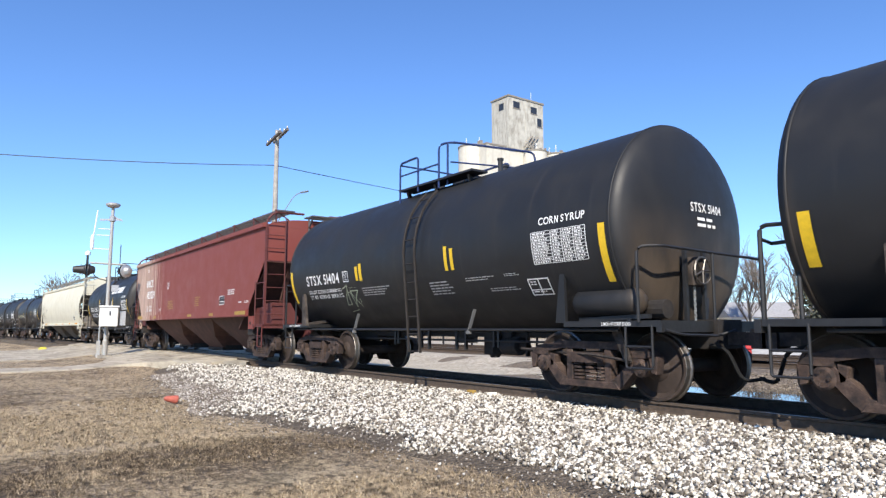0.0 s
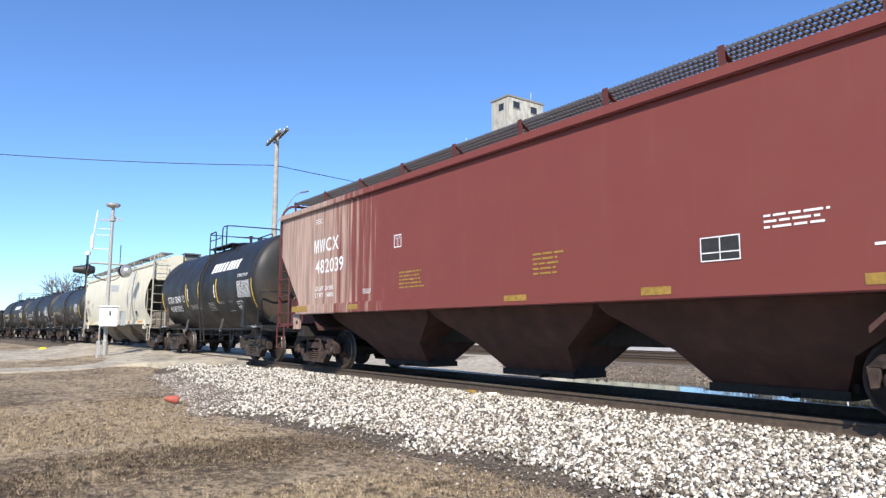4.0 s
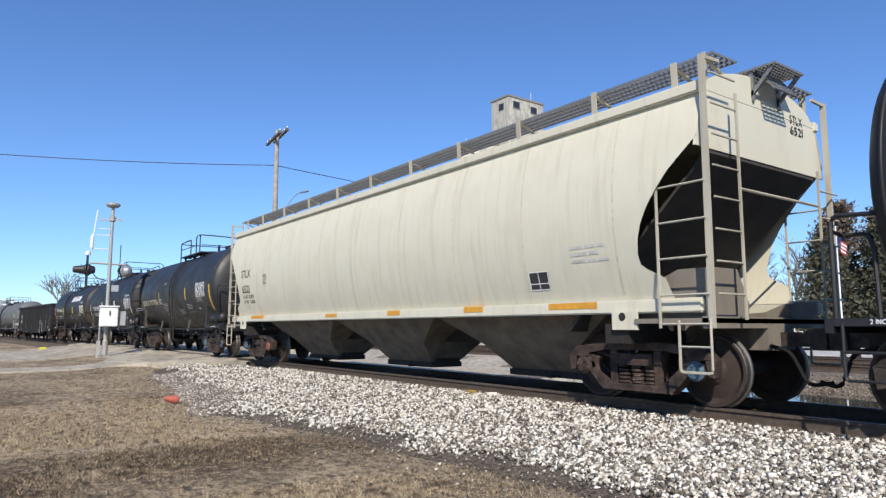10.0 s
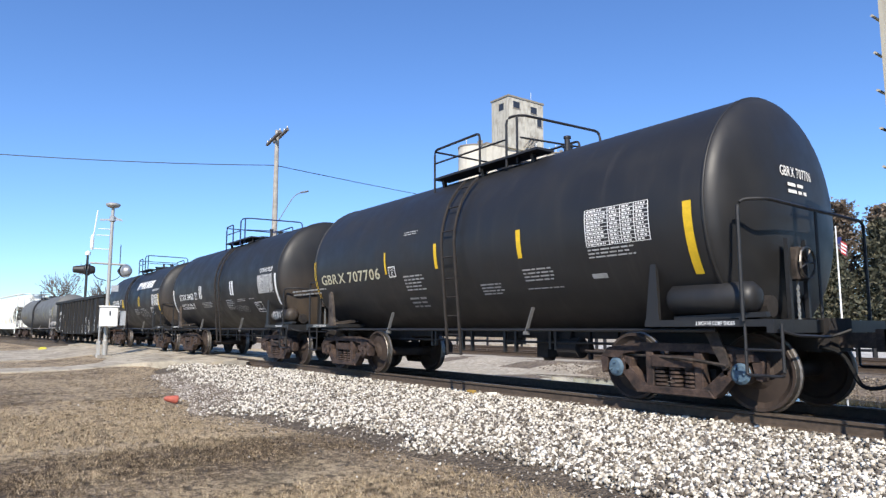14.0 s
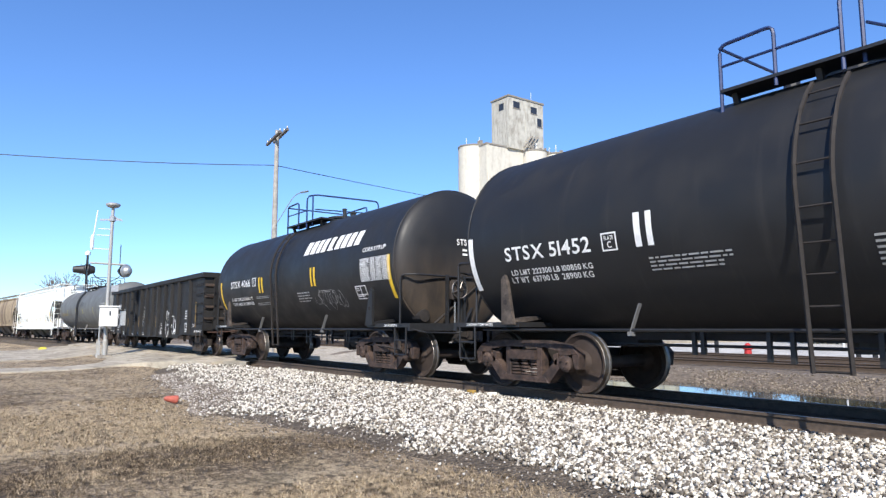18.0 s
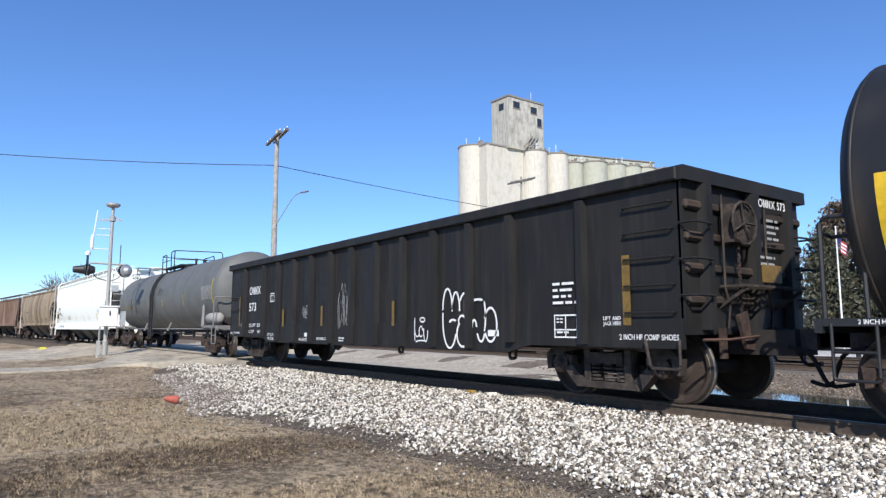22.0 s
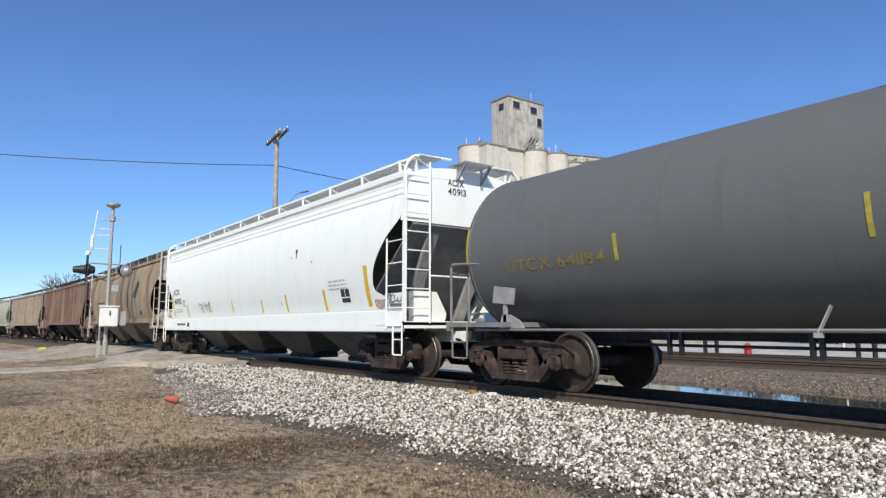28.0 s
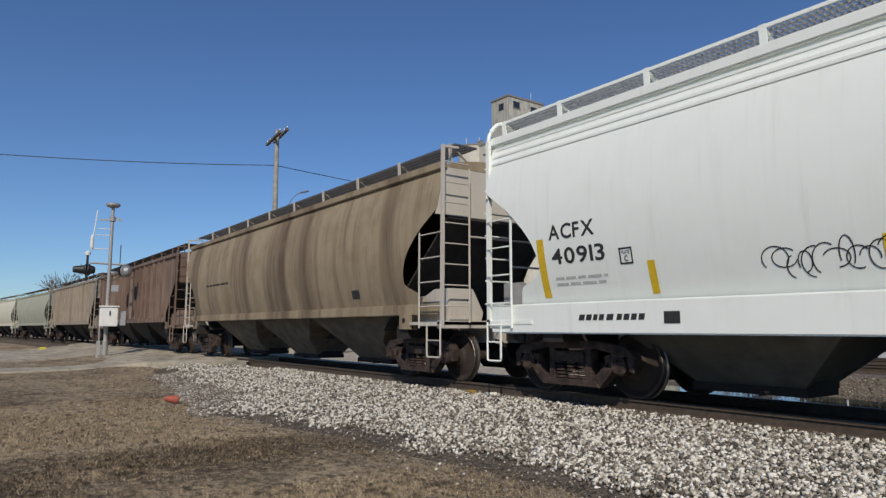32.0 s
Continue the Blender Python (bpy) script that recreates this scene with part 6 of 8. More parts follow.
def silo(x, y, r, top, label, mat=None):
    ob = new("silo")
    ob.location = (x, y, -0.5)
    bm = bmesh.new()
    revolve(bm, [(0, r), (top * 0.35, r), (top * 0.7, r), (top, r)], "z", 36)
    part("silo_wall", bm, mat or concrete, ob)
    bm = bmesh.new()
    revolve(bm, [(top, r + 0.04), (top + 0.05, r + 0.1), (top + 0.28, r + 0.1), (top + 0.3, r - 0.2)], "z", 36)
    part("rim", bm, dark_concrete, ob)
    rnd = random.Random(int(r * 100 + x))
    for i in range(5):
        bm = bmesh.new()
        a, q = rnd.uniform(-2.6, 0.9), rnd.uniform(0.55, 0.92) * r
        cx, cy, w, hh = q * math.cos(a), q * math.sin(a), rnd.uniform(0.08, 0.3), rnd.uniform(0.5, 1.0)
        box(bm, cx - w, cx + w, cy - w, cy + w, top, top + hh)
        part("roof_vent", bm, dark_concrete, ob)
    for i in range(2):
        bm = bmesh.new()
        a, q = rnd.uniform(-2.4, 0.6), 0.85 * r
        tube(bm, [(q * math.cos(a), q * math.sin(a), top), (q * math.cos(a), q * math.sin(a), top + rnd.uniform(0.9, 1.7))], 0.05, 5)
        revolve(bm, [(top + 0.9, 0.02), (top + 0.98, 0.2), (top + 1.12, 0.02)], "z", 8, (q * math.cos(a), q * math.sin(a), 0))
        part("roof_mast", bm, white_paint, ob)
    tagged(ob, label, "silo", "grain elevator silos")
    return ob


def build_elevator():
    for x, y, r, top in ((-91.4, 64.9, 2.75, 33.6), (-85.5, 74.3, 2.3, 33.0), (-84.6, 79.0, 2.2, 33.0), (-91.0, 71.0, 3.6, 33.3), (-90.8, 78.2, 3.6, 33.0)):
        silo(x, y, r, top, "tall weathered concrete grain silo")
    for x, y, r, top in ((-84.1, 83.1, 1.7, 31.9), (-82.6, 86.9, 2.5, 32.2), (-81.6, 91.5, 2.3, 32.2), (-80.6, 95.0, 2.2, 32.2), (-79.8, 98.4, 2.2, 32.2), (-79.0, 102.0, 2.2, 32.2)):
        silo(x, y, r, top, "lower weathered concrete annex silo", annex_concrete)
    # flat-fronted bin block between the round silos
    k = new("bin_block")
    tagged(k, "flat-fronted weathered concrete bin block between the silos", "silo", "grain elevator silos")
    a, b = Vector((-86.6, 63.95, 0)), Vector((-86.1, 73.0, 0))
    back = Vector((-(b - a).y, (b - a).x, 0)).normalized() * 7.0
    for name, out, z0, z1, mat in (("silo_wall", 0.0, -0.5, 32.85, concrete), ("rim", 0.12, 32.85, 33.15, dark_concrete)):
        bm = bmesh.new()
        along, deep = (b - a).normalized() * out, back.normalized() * out
        ring = [a - along - deep, b + along - deep, b + along + back, a - along + back]
        plate(bm, [(p.x, p.y) for p in ring], z1 - z0, "z", z0)
        part(name, bm, mat, k)
    for q, z0 in ((0.03, 0.0), (0.97, 0.0)):
        bm = bmesh.new()
        p = a + (b - a) * q - back.normalized() * 0.1
        tube(bm, [(p.x, p.y, z0), (p.x, p.y, 32.8)], 0.16, 6)
        part("corner_pipe", bm, concrete, k)
    t = new("headhouse")
    t.location = (-88.1, 72.7, 32.5)
    tagged(t, "square concrete headhouse tower with small windows on the silos", "tower")
    bm = bmesh.new()
    box(bm, -2.3, 2.3, -4.3, 4.3, 0.3, 9.7)
    part("wall", bm, stained_concrete, t)
    bm = bmesh.new()
    box(bm, -2.45, 2.45, -4.45, 4.45, 9.7, 10.0)
    part("roof", bm, dark_concrete, t)
    bm = bmesh.new()
    box(bm, 2.3, 2.36, -0.25, 0.05, 0.3, 9.6)
    part("pilaster", bm, stained_concrete, t)
    for y, z, a, b in ((-2.35, 8.45, 0.78, 0.62), (1.9, 8.2, 0.78, 0.62), (3.3, 6.1, 0.55, 0.8)):
        bm = bmesh.new()
        box(bm, 2.26, 2.32, y - a, y + a, z - b, z + b)
        w = part("window", bm, glass_dark, t)
        bm = bmesh.new()
        box(bm, 2.3, 2.4, y - a - 0.1, y + a + 0.1, z - b - 0.12, z - b)
        part("sill", bm, dark_concrete, w)
    bm = bmesh.new()
    box(bm, -0.25, 1.05, -4.32, -4.26, 7.5, 8.8)
    part("window", bm, glass_dark, t)
    bm = bmesh.new()
    tube(bm, [(0.4, 3.1, 10.0), (0.4, 3.1, 12.4)], 0.04)
    part("mast", bm, white_paint, t)
    for dy in (-1.6, -0.9, -0.1):
        bm = bmesh.new()
        tube(bm, [(2.4, dy + 2.9, 3.2), (3.6, dy - 0.2, 0.5)], 0.15)
        part("spout", bm, dark_concrete, t)
    g = new("gallery")
    g.location = (-85.0, 91.0, 32.3)
    tagged(g, "long low conveyor gallery on top of the annex silos", "conveyor gallery")
    bm = bmesh.new()
    m = Matrix.Rotation(radians(-17), 4, "Z")
    box(bm, -1.4, 1.4, -10.5, 12.0, 0.0, 1.5, m)
    part("wall", bm, annex_concrete, g)
    bm = bmesh.new()
    box(bm, -1.6, 1.6, -10.7, 12.2, 1.5, 1.7, m)
    part("roof", bm, dark_concrete, g)
    bm = bmesh.new()
    x0, y0 = -88.2, 64.4
    for dx in (-0.25, 0.25):
        tube(bm, [(x0 + dx, y0, 0), (x0 + dx, y0, 33)], 0.05)
    for k in range(80):
        tube(bm, [(x0 - 0.25, y0, k * 0.41), (x0 + 0.25, y0, k * 0.41)], 0.03, 4)
    lad = part("silo_ladder", bm, dark_concrete)
    tagged(lad, "caged iron ladder up the silo wall", "ladder")


# ---- poles, wires, signal mast ----


def pole_with_arm(x, y, top, arm_dir, r=0.16, lamp=False, label="weathered wooden utility pole with a crossarm"):
    p = new("utility_pole")
    p.location = (x, y, -0.5)
    tagged(p, label, "utility pole", "utility poles")
    h = top + 0.5
    bm = bmesh.new()
    revolve(bm, [(-0.5, r * 1.25), (h * 0.5, r), (h, r * 0.72)], "z", 12)
    part("pole", bm, pole_wood, p)
    d = Vector((math.cos(arm_dir), math.sin(arm_dir), 0))
    for k, z in ((0.2, h - 0.3), (-0.2, h - 0.5)):
        bm = bmesh.new()
        o = Vector((-d.y, d.x, 0)) * k
        bar(bm, -d * 1.5 + o + Vector((0, 0, z)), d * 1.5 + o + Vector((0, 0, z)), 0.13, 0.14, (0, 0, 1))
        arm = part("crossarm", bm, arm_wood, p)
        for q in (-1.4, -0.75, 0.75, 1.4):
            bm = bmesh.new()
            c = d * q + o
            revolve(bm, [(z + 0.05, 0.03), (z + 0.12, 0.05), (z + 0.22, 0.03)], "z", 8, (c.x, c.y, 0))
            part("insulator", bm, galvanised, arm)
    bm = bmesh.new()
    for s in (-1, 1):
        bar(bm, d * 0.6 * s + Vector((0, 0, h - 0.4)), Vector((0, 0, h - 1.1)), 0.03, 0.03, (0, 0, 1))
    part("arm_brace", bm, galvanised, p)
    if lamp:
        e = Vector((1.75, 0.75, 0))
        bm = bmesh.new()
        tube(bm, bend([(0.1, 0.0, 7.2), (e.x * 0.65, e.y * 0.65, 8.6), (e.x * 0.82, e.y * 0.82, 8.85), (e.x, e.y, 8.92)], 0.3, 4), 0.024)
        part("lamp_arm", bm, galvanised, p)
        bm = bmesh.new()
        bar(bm, e + Vector((-0.05, 0, 8.93)), e + Vector((0.55, 0.23, 8.95)), 0.16, 0.09, (0, 1, 0))
        bmesh.ops.bevel(bm, geom=bm.edges[:], offset=0.04, segments=2, affect="EDGES")
        part("lamp_head", bm, galvanised, p)
    return p


def wire(a, b, sag, label):
    a, b = Vector(a), Vector(b)
    bm = bmesh.new()
    tube(bm, [a.lerp(b, i / 20) - Vector((0, 0, sag * 4 * (i / 20) * (1 - i / 20))) for i in range(21)], 0.022, 5)
    tagged(part("wire", bm, black_steel), label, "wire", "overhead wires")


def build_poles():
    pole_with_arm(-35.5, 5.5, 12.25, radians(-7.7), lamp=True, label="grey wooden utility pole with crossarms and a street lamp")
    pole_with_arm(-45.7, 33.9, 15.3, radians(7.5), r=0.14)
    wire((-35.5, 5.4, 10.2), (-44.0, -20.0, 10.2), 0.45, "thin dark overhead wire")
    wire((-35.5, 5.4, 10.2), (-43.0, 32.0, 11.2), 0.12, "thin dark overhead wire")


def build_signal():
    s = new("crossing_signal")
    s.location = (-33.9, -3.04, -0.42)
    s.rotation_euler = (0, 0, radians(80.6))
    tagged(s, "silver crossing signal mast with flashers and control box", "crossing signal")
    bm = bmesh.new()
    revolve(bm, [(0, 0.09), (7.0, 0.07)], "z", 14)
    part("mast", bm, aluminium, s)
    bm = bmesh.new()
    box(bm, -0.28, 0.28, -0.28, 0.28, -0.25, 0.22)
    part("footing", bm, dark_concrete, s)
    bm = bmesh.new()
    revolve(bm, [(0.1, 0.12), (0.85, 0.12), (0.9, 0.1)], "z", 14)
    part("base_sleeve", bm, aluminium, s)
    bm = bmesh.new()
    box(bm, -0.36, -0.2, -0.12, 0.12, 0.1, 0.85)
    part("junction_box", bm, aluminium, s)
    bm = bmesh.new()
    tube(bm, [(-0.26, 0, 0.85), (-0.26, 0, 1.5)], 0.04)
    part("conduit", bm, galvanised, s)
    bm = bmesh.new()
    revolve(bm, [(7.0, 0.08), (7.05, 0.24), (7.12, 0.31), (7.2, 0.31), (7.24, 0.2), (7.26, 0.1)], "z", 18)
    part("bell", bm, aluminium, s)
    bm = bmesh.new()
    box(bm, -0.30, 0.46, -0.55, -0.12, 1.5, 2.38)
    bmesh.ops.bevel(bm, geom=bm.edges[:], offset=0.03, segments=2, affect="EDGES")
    cab = part("control_box", bm, white_paint, s)
    bm = bmesh.new()
    box(bm, -0.34, 0.50, -0.6, -0.08, 2.38, 2.44)
    part("lid", bm, white_paint, cab)
    bm = bmesh.new()
    box(bm, 0.10, 0.15, -0.59, -0.55, 2.0, 2.2)
    part("latch", bm, dark_marking, cab)
    for x in (0.66,):
        bm = bmesh.new()
        box(bm, x - 0.12, x + 0.12, -0.35, -0.05, 1.55, 2.2)
        part("gate_mechanism", bm, galvanised, s)
    bm = bmesh.new()
    tube(bm, [(-0.82, 0, 4.4), (0.66, 0, 4.36)], 0.05)
    part("cross_bracket", bm, aluminium, s)
    for x, turn, mat, big, hood in ((-0.9, 1.45, black_steel, 0.27, 0.58), (0.66, 0.72, galvanised, 0.31, 0.34)):
        lamp = Matrix.Translation((x, 0, 4.08)) @ Matrix.Rotation(turn, 4, "Z")
        for k in (-1, 1):
            bm = bmesh.new()
            reach = hood if k > 0 else 0.3
            revolve(bm, [(k * 0.03, big), (k * 0.08, big), (k * 0.12, 0.21), (k * reach, 0.14), (k * (reach + 0.02), 0.05)], "y", 22)
            bmesh.ops.transform(bm, matrix=lamp, verts=bm.verts)
            part("flasher", bm, black_steel if k > 0 else mat, s)
        bm = bmesh.new()
        tube(bm, [(x, 0, 4.08), (x, 0, 4.4)], 0.04)
        tube(bm, bend([(x * 0.8, 0, 4.02), (x * 0.6, 0, 3.72), (x * 0.12, 0, 3.6)], 0.15, 4), 0.022)
        part("lamp_hanger", bm, black_steel, s)
    bm = bmesh.new()
    box(bm, 0.12, 0.42, -0.12, -0.08, 3.1, 3.4)
    part("sign_plate", bm, galvanised, s)
    bm = bmesh.new()
    for z, e in ((6.0, -0.55), (5.7, -0.62), (5.06, -0.78)):
        tube(bm, [(-0.08, 0, z), (e, 0, z)], 0.022)
    tube(bm, [(-0.80, 0, 5.05), (-0.62, 0, 6.85)], 0.03)
    part("antenna", bm, white_paint, s)
    bm = bmesh.new()
    revolve(bm, [(5.0, 0.04), (5.1, 0.075), (5.6, 0.075), (5.7, 0.03)], "z", 10, (-0.78, 0, 0))
    part("antenna_foot", bm, white_paint, s)
    bm = bmesh.new()
    bar(bm, (-0.52, 0, 6.42), (0.4, 0, 6.48), 0.05, 0.08)
    revolve(bm, [(6.3, 0.05), (6.38, 0.13), (6.6, 0.13), (6.68, 0.05)], "z", 10)
    bar(bm, (0.02, 0, 6.62), (0.42, 0, 6.42), 0.04, 0.06)
    part("bracket", bm, galvanised, s)
    bm = bmesh.new()
    tube(bm, [(0.42, 0, 4.4), (0.42, 0, 5.3)], 0.022)
    part("whip_antenna", bm, black_steel, s)
    p = new("signal_post")
    p.location = (-87.8, 3.5, -0.5)
    tagged(p, "tall thin dark post with a white tip beyond the crossing", "post")
    bm = bmesh.new()
    revolve(bm, [(-0.3, 0.17), (6.0, 0.15), (10.05, 0.13)], "z", 10)
    part("pole", bm, black_steel, p)
    bm = bmesh.new()
    revolve(bm, [(10.05, 0.1), (10.1, 0.3), (10.45, 0.3), (10.6, 0.1)], "z", 10)
    part("cap", bm, white_paint, p)


def build_small():
    # fallen orange cone on the lawn
    c = new("traffic_cone")
    c.matrix_world = pose(-14.30, -5.03, LAWN + 0.10, 0, 80, 276)
    tagged(c, "small faded orange marker cone lying on the grass", "cone")
    bm = bmesh.new()
    revolve(bm, [(-0.12, 0.075), (-0.12, 0.09), (-0.09, 0.085), (0.09, 0.05), (0.13, 0.035), (0.145, 0.015)], "z", 18)
    part("cone_body", bm, cone_orange, c, smooth=True)
    bm = bmesh.new()
    box(bm, -0.45, 0.45, -0.2, 0.2, 0.0, 0.3)
    bmesh.ops.bevel(bm, geom=bm.edges[:], offset=0.05, segments=2, affect="EDGES")
    y = part("yellow_block", bm, yellow_box)
    y.location = (-50.9, -3.9, LAWN)
    tagged(y, "small yellow kerb block at the road edge", "block")
    for x, yy, a in ((-9.6, -1.02, 12), (-9.05, -1.0, 70)):
        bm = bmesh.new()
        box(bm, -0.09, 0.09, -0.05, 0.05, 0, 0.09)
        bmesh.ops.bevel(bm, geom=bm.edges[:], offset=0.02, segments=1, affect="EDGES")
        o = part("wood_chock", bm, dull_yellow if a < 50 else limestone)
        o.matrix_world = pose(x, yy, -0.2, 0, 0, a)
        tagged(o, "small stray block beside the rail", "block")
    # flag on its pole
    f = new("flagpole")
    f.location = (-20.5, 39.5, -0.4)
    tagged(f, "white flagpole with a limp striped flag", "flagpole")
    bm = bmesh.new()
    revolve(bm, [(0, 0.07), (8.2, 0.04)], "z", 10)
    revolve(bm, [(8.2, 0.03), (8.26, 0.08), (8.34, 0.03)], "z", 8)
    part("pole", bm, white_paint, f)
    for k in range(7):
        bm = bmesh.new()
        z = 7.6 - k * 0.13
        n = 8
        row = [(0.06 + 0.085 * i, 0.13 * math.sin(i * 1.3 + k * 0.2), z - 0.09 * i) for i in range(n)]
        va = [bm.verts.new(p) for p in row]
        vb = [bm.verts.new((p[0], p[1], p[2] - 0.13)) for p in row]
        for i in range(n - 1):
            bm.faces.new((va[i], va[i + 1], vb[i + 1], vb[i]))
        part("flag_stripe", bm, flag_red if k % 2 == 0 else white_paint, f)
    bm = bmesh.new()
    box(bm, 0.05, 0.3, -0.02, 0.06, 7.1, 7.55)
    part("canton", bm, flag_blue, f)


def house(x, y, w, d, h, turn, wall, label):
    o = new("house")
    o.matrix_world = pose(x, y, -0.45, 0, 0, turn)
    tagged(o, label, "house", "houses beyond the sidings")
    bm = bmesh.new()
    box(bm, -w / 2, w / 2, -d / 2, d / 2, 0, h)
    part("wall", bm, wall, o)
    bm = bmesh.new()
    plate(bm, [(-d / 2 - 0.4, h), (d / 2 + 0.4, h), (0, h + d * 0.32)], w + 0.8, "x", -w / 2 - 0.4)
    part("roof", bm, roof_grey, o)
    for k in range(3):
        bm = bmesh.new()
        xx = -w * 0.32 + k * w * 0.32
        box(bm, xx - 0.5, xx + 0.5, -d / 2 - 0.03, -d / 2 + 0.02, 1.0, 2.2)
        wn_ = part("window", bm, glass_dark, o)
        bm = bmesh.new()
        box(bm, xx - 0.58, xx + 0.58, -d / 2 - 0.07, -d / 2 - 0.03, 0.9, 1.0)
        part("sill", bm, white_paint, wn_)


def bare_tree(x, y, h, seed):
    rnd = random.Random(seed)
    t = new("bare_tree")
    t.location = (x, y, -0.5)
    tagged(t, "leafless winter tree with fine grey twigs", "tree", "bare trees")
    tb, bb = bmesh.new(), bmesh.new()

    def grow(bm, p, d, l, r, level):
        pts = [p]
        for i in range(3):
            d = (d + Vector((rnd.uniform(-1, 1), rnd.uniform(-1, 1), rnd.uniform(-0.2, 0.5))) * 0.16).normalized()
            pts.append(pts[-1] + d * l / 3)
        tube(bm, pts, max(r, 0.026), 5 if level < 2 else 3)
        if level >= 4:
            return
        for k in range(5 if level < 3 else 3):
            at = pts[rnd.choice((1, 2, 3, 3))]
            nd = (d + Vector((rnd.uniform(-1, 1), rnd.uniform(-1, 1), rnd.uniform(-0.1, 0.7))) * 0.85).normalized()
            grow(bb, at, nd, l * rnd.uniform(0.55, 0.75), r * 0.55, level + 1)
    grow(tb, Vector((0, 0, 0)), Vector((0, 0, 1)), h * 0.34, h * 0.013, 0)
    part("trunk", tb, bark, t)
    part("crown", bb, bark, t)
    return t


def leaf_material(name, stops):
    m, n, l, b = shader(name, 0.8)
    g = n.new("ShaderNodeNewGeometry")
    c = ramp(n, l, g.outputs["Random Per Island"], stops)
    l.new(c, b.inputs["Base Color"])
    return m


def conifer(x, y, h, spread, seed, label, leaves=None, full=False):
    rng = np.random.default_rng(seed)
    t = new("leafy_tree" if full else "conifer")
    t.location = (x, y, -0.5)
    tagged(t, label, "tree", "trees behind the sidings")
    bm = bmesh.new()
    revolve(bm, [(-0.2, 0.24), (h * 0.5, 0.14), (h * 0.98, 0.03)], "z", 9)
    part("trunk", bm, bark, t)
    vs = []
    for i in range(300):
        z = h * (0.06 + 0.94 * rng.uniform(0, 1) ** 0.85)
        k = 1 - z / h
        reach = spread * (math.sqrt(max(0.02, 1 - (1.7 * k - 0.85) ** 2)) if full else k ** 0.5) * rng.uniform(0.5, 1.12) + 0.15
        a = rng.uniform(0, math.tau)
        for j in range(26):
            q = rng.uniform(0.12, 1.0)
            c = np.array([math.cos(a) * reach * q, math.sin(a) * reach * q, z - 0.28 * reach * q * q]) + rng.normal(0, 0.13 + 0.05 * reach, 3)
            d1, d2 = rng.normal(0, 1, 3), rng.normal(0, 1, 3)
            d1, d2 = d1 / np.linalg.norm(d1) * 0.34, d2 / np.linalg.norm(d2) * 0.17
            vs += [c, c + d1 + d2, c + d1 - d2]
    v = np.array(vs)
    crown = soup("crown", v, np.arange(len(v)).reshape(-1, 3), leaves or NEEDLES)
    crown.parent = t


NEEDLES = leaf_material("needles", [(0.0, (0.028, 0.032, 0.019)), (0.6, (0.062, 0.064, 0.038)), (1.0, (0.13, 0.115, 0.07))])
DRY_LEAVES = leaf_material("dry_leaves", [(0.0, (0.06, 0.045, 0.032)), (0.6, (0.14, 0.105, 0.075)), (1.0, (0.26, 0.20, 0.145))])


def build_beyond():
    conifer(-29.2, 60.4, 13.6, 2.6, 15, "tall tree with dry brown leaves still on it", DRY_LEAVES, True)
    conifer(-25.6, 61.9, 13.0, 2.8, 16, "tall tree with dry brown leaves still on it", DRY_LEAVES, True)
    conifer(-28.0, 54.6, 10.2, 3.7, 5, "dark green pine with an uneven crown")
    conifer(-24.4, 57.5, 10.9, 4.0, 6, "dark green pine with an uneven crown")
    conifer(-20.0, 62.0, 10.0, 3.2, 8, "dark green pine with an uneven crown")
    for k, (x, y, h) in enumerate(((-49.8, 83.8, 17.5), (-46.0, 86.0, 16.5), (-55.0, 90.0, 16.0), (-62.0, 96.0, 13.0), (-42.0, 92.0, 12.0), (-66.0, 101.0, 13.0), (-36.0, 96.0, 13.5), (-100.3, 2.5, 11.0), (-104.3, 7.5, 10.0), (-110.0, 9.5, 8.5))):
        bare_tree(x, y, h, 40 + k)
    house(-58.5, 99.0, 13, 8, 3.2, 54, white_paint, "low white house with a grey roof")
    house(-45.0, 103.0, 12, 8, 3.2, 40, wall_tan, "low tan house with a grey roof")
    house(-30.6, 68.5, 6, 4, 2.6, 35, white_paint, "small white shed with a grey roof")
    house(-22.0, 84.0, 14, 8, 3.2, 30, white_paint, "low white house with a grey roof")
    house(-72.0, 108.0, 16, 9, 3.5, 55, wall_tan, "low tan house with a grey roof")


build_puddle()
build_crossing()
build_fence()
build_elevator()
build_poles()
build_signal()
build_small()
build_beyond()

# ---- markings on the cars ----
PAINTS = {"m": ochre_marking, "l": lemon_marking, "y": yellow_marking, "w": white_marking, "d": dull_yellow, "o": orange_marking, "b": dark_marking, "g": grey_marking, "f": faded_yellow}
INK = {}


def ink(car):
    return INK.get(car, white_marking)


def words(car, text, u, v, h, w):
    lettering(text, (u, v), h, w, SURF[car], ink(car), car)


def stripe(car, u0, v0, u1, v1, colour):
    patch("stripe", u0, u1, v0, v1, SURF[car], PAINTS[colour], car)


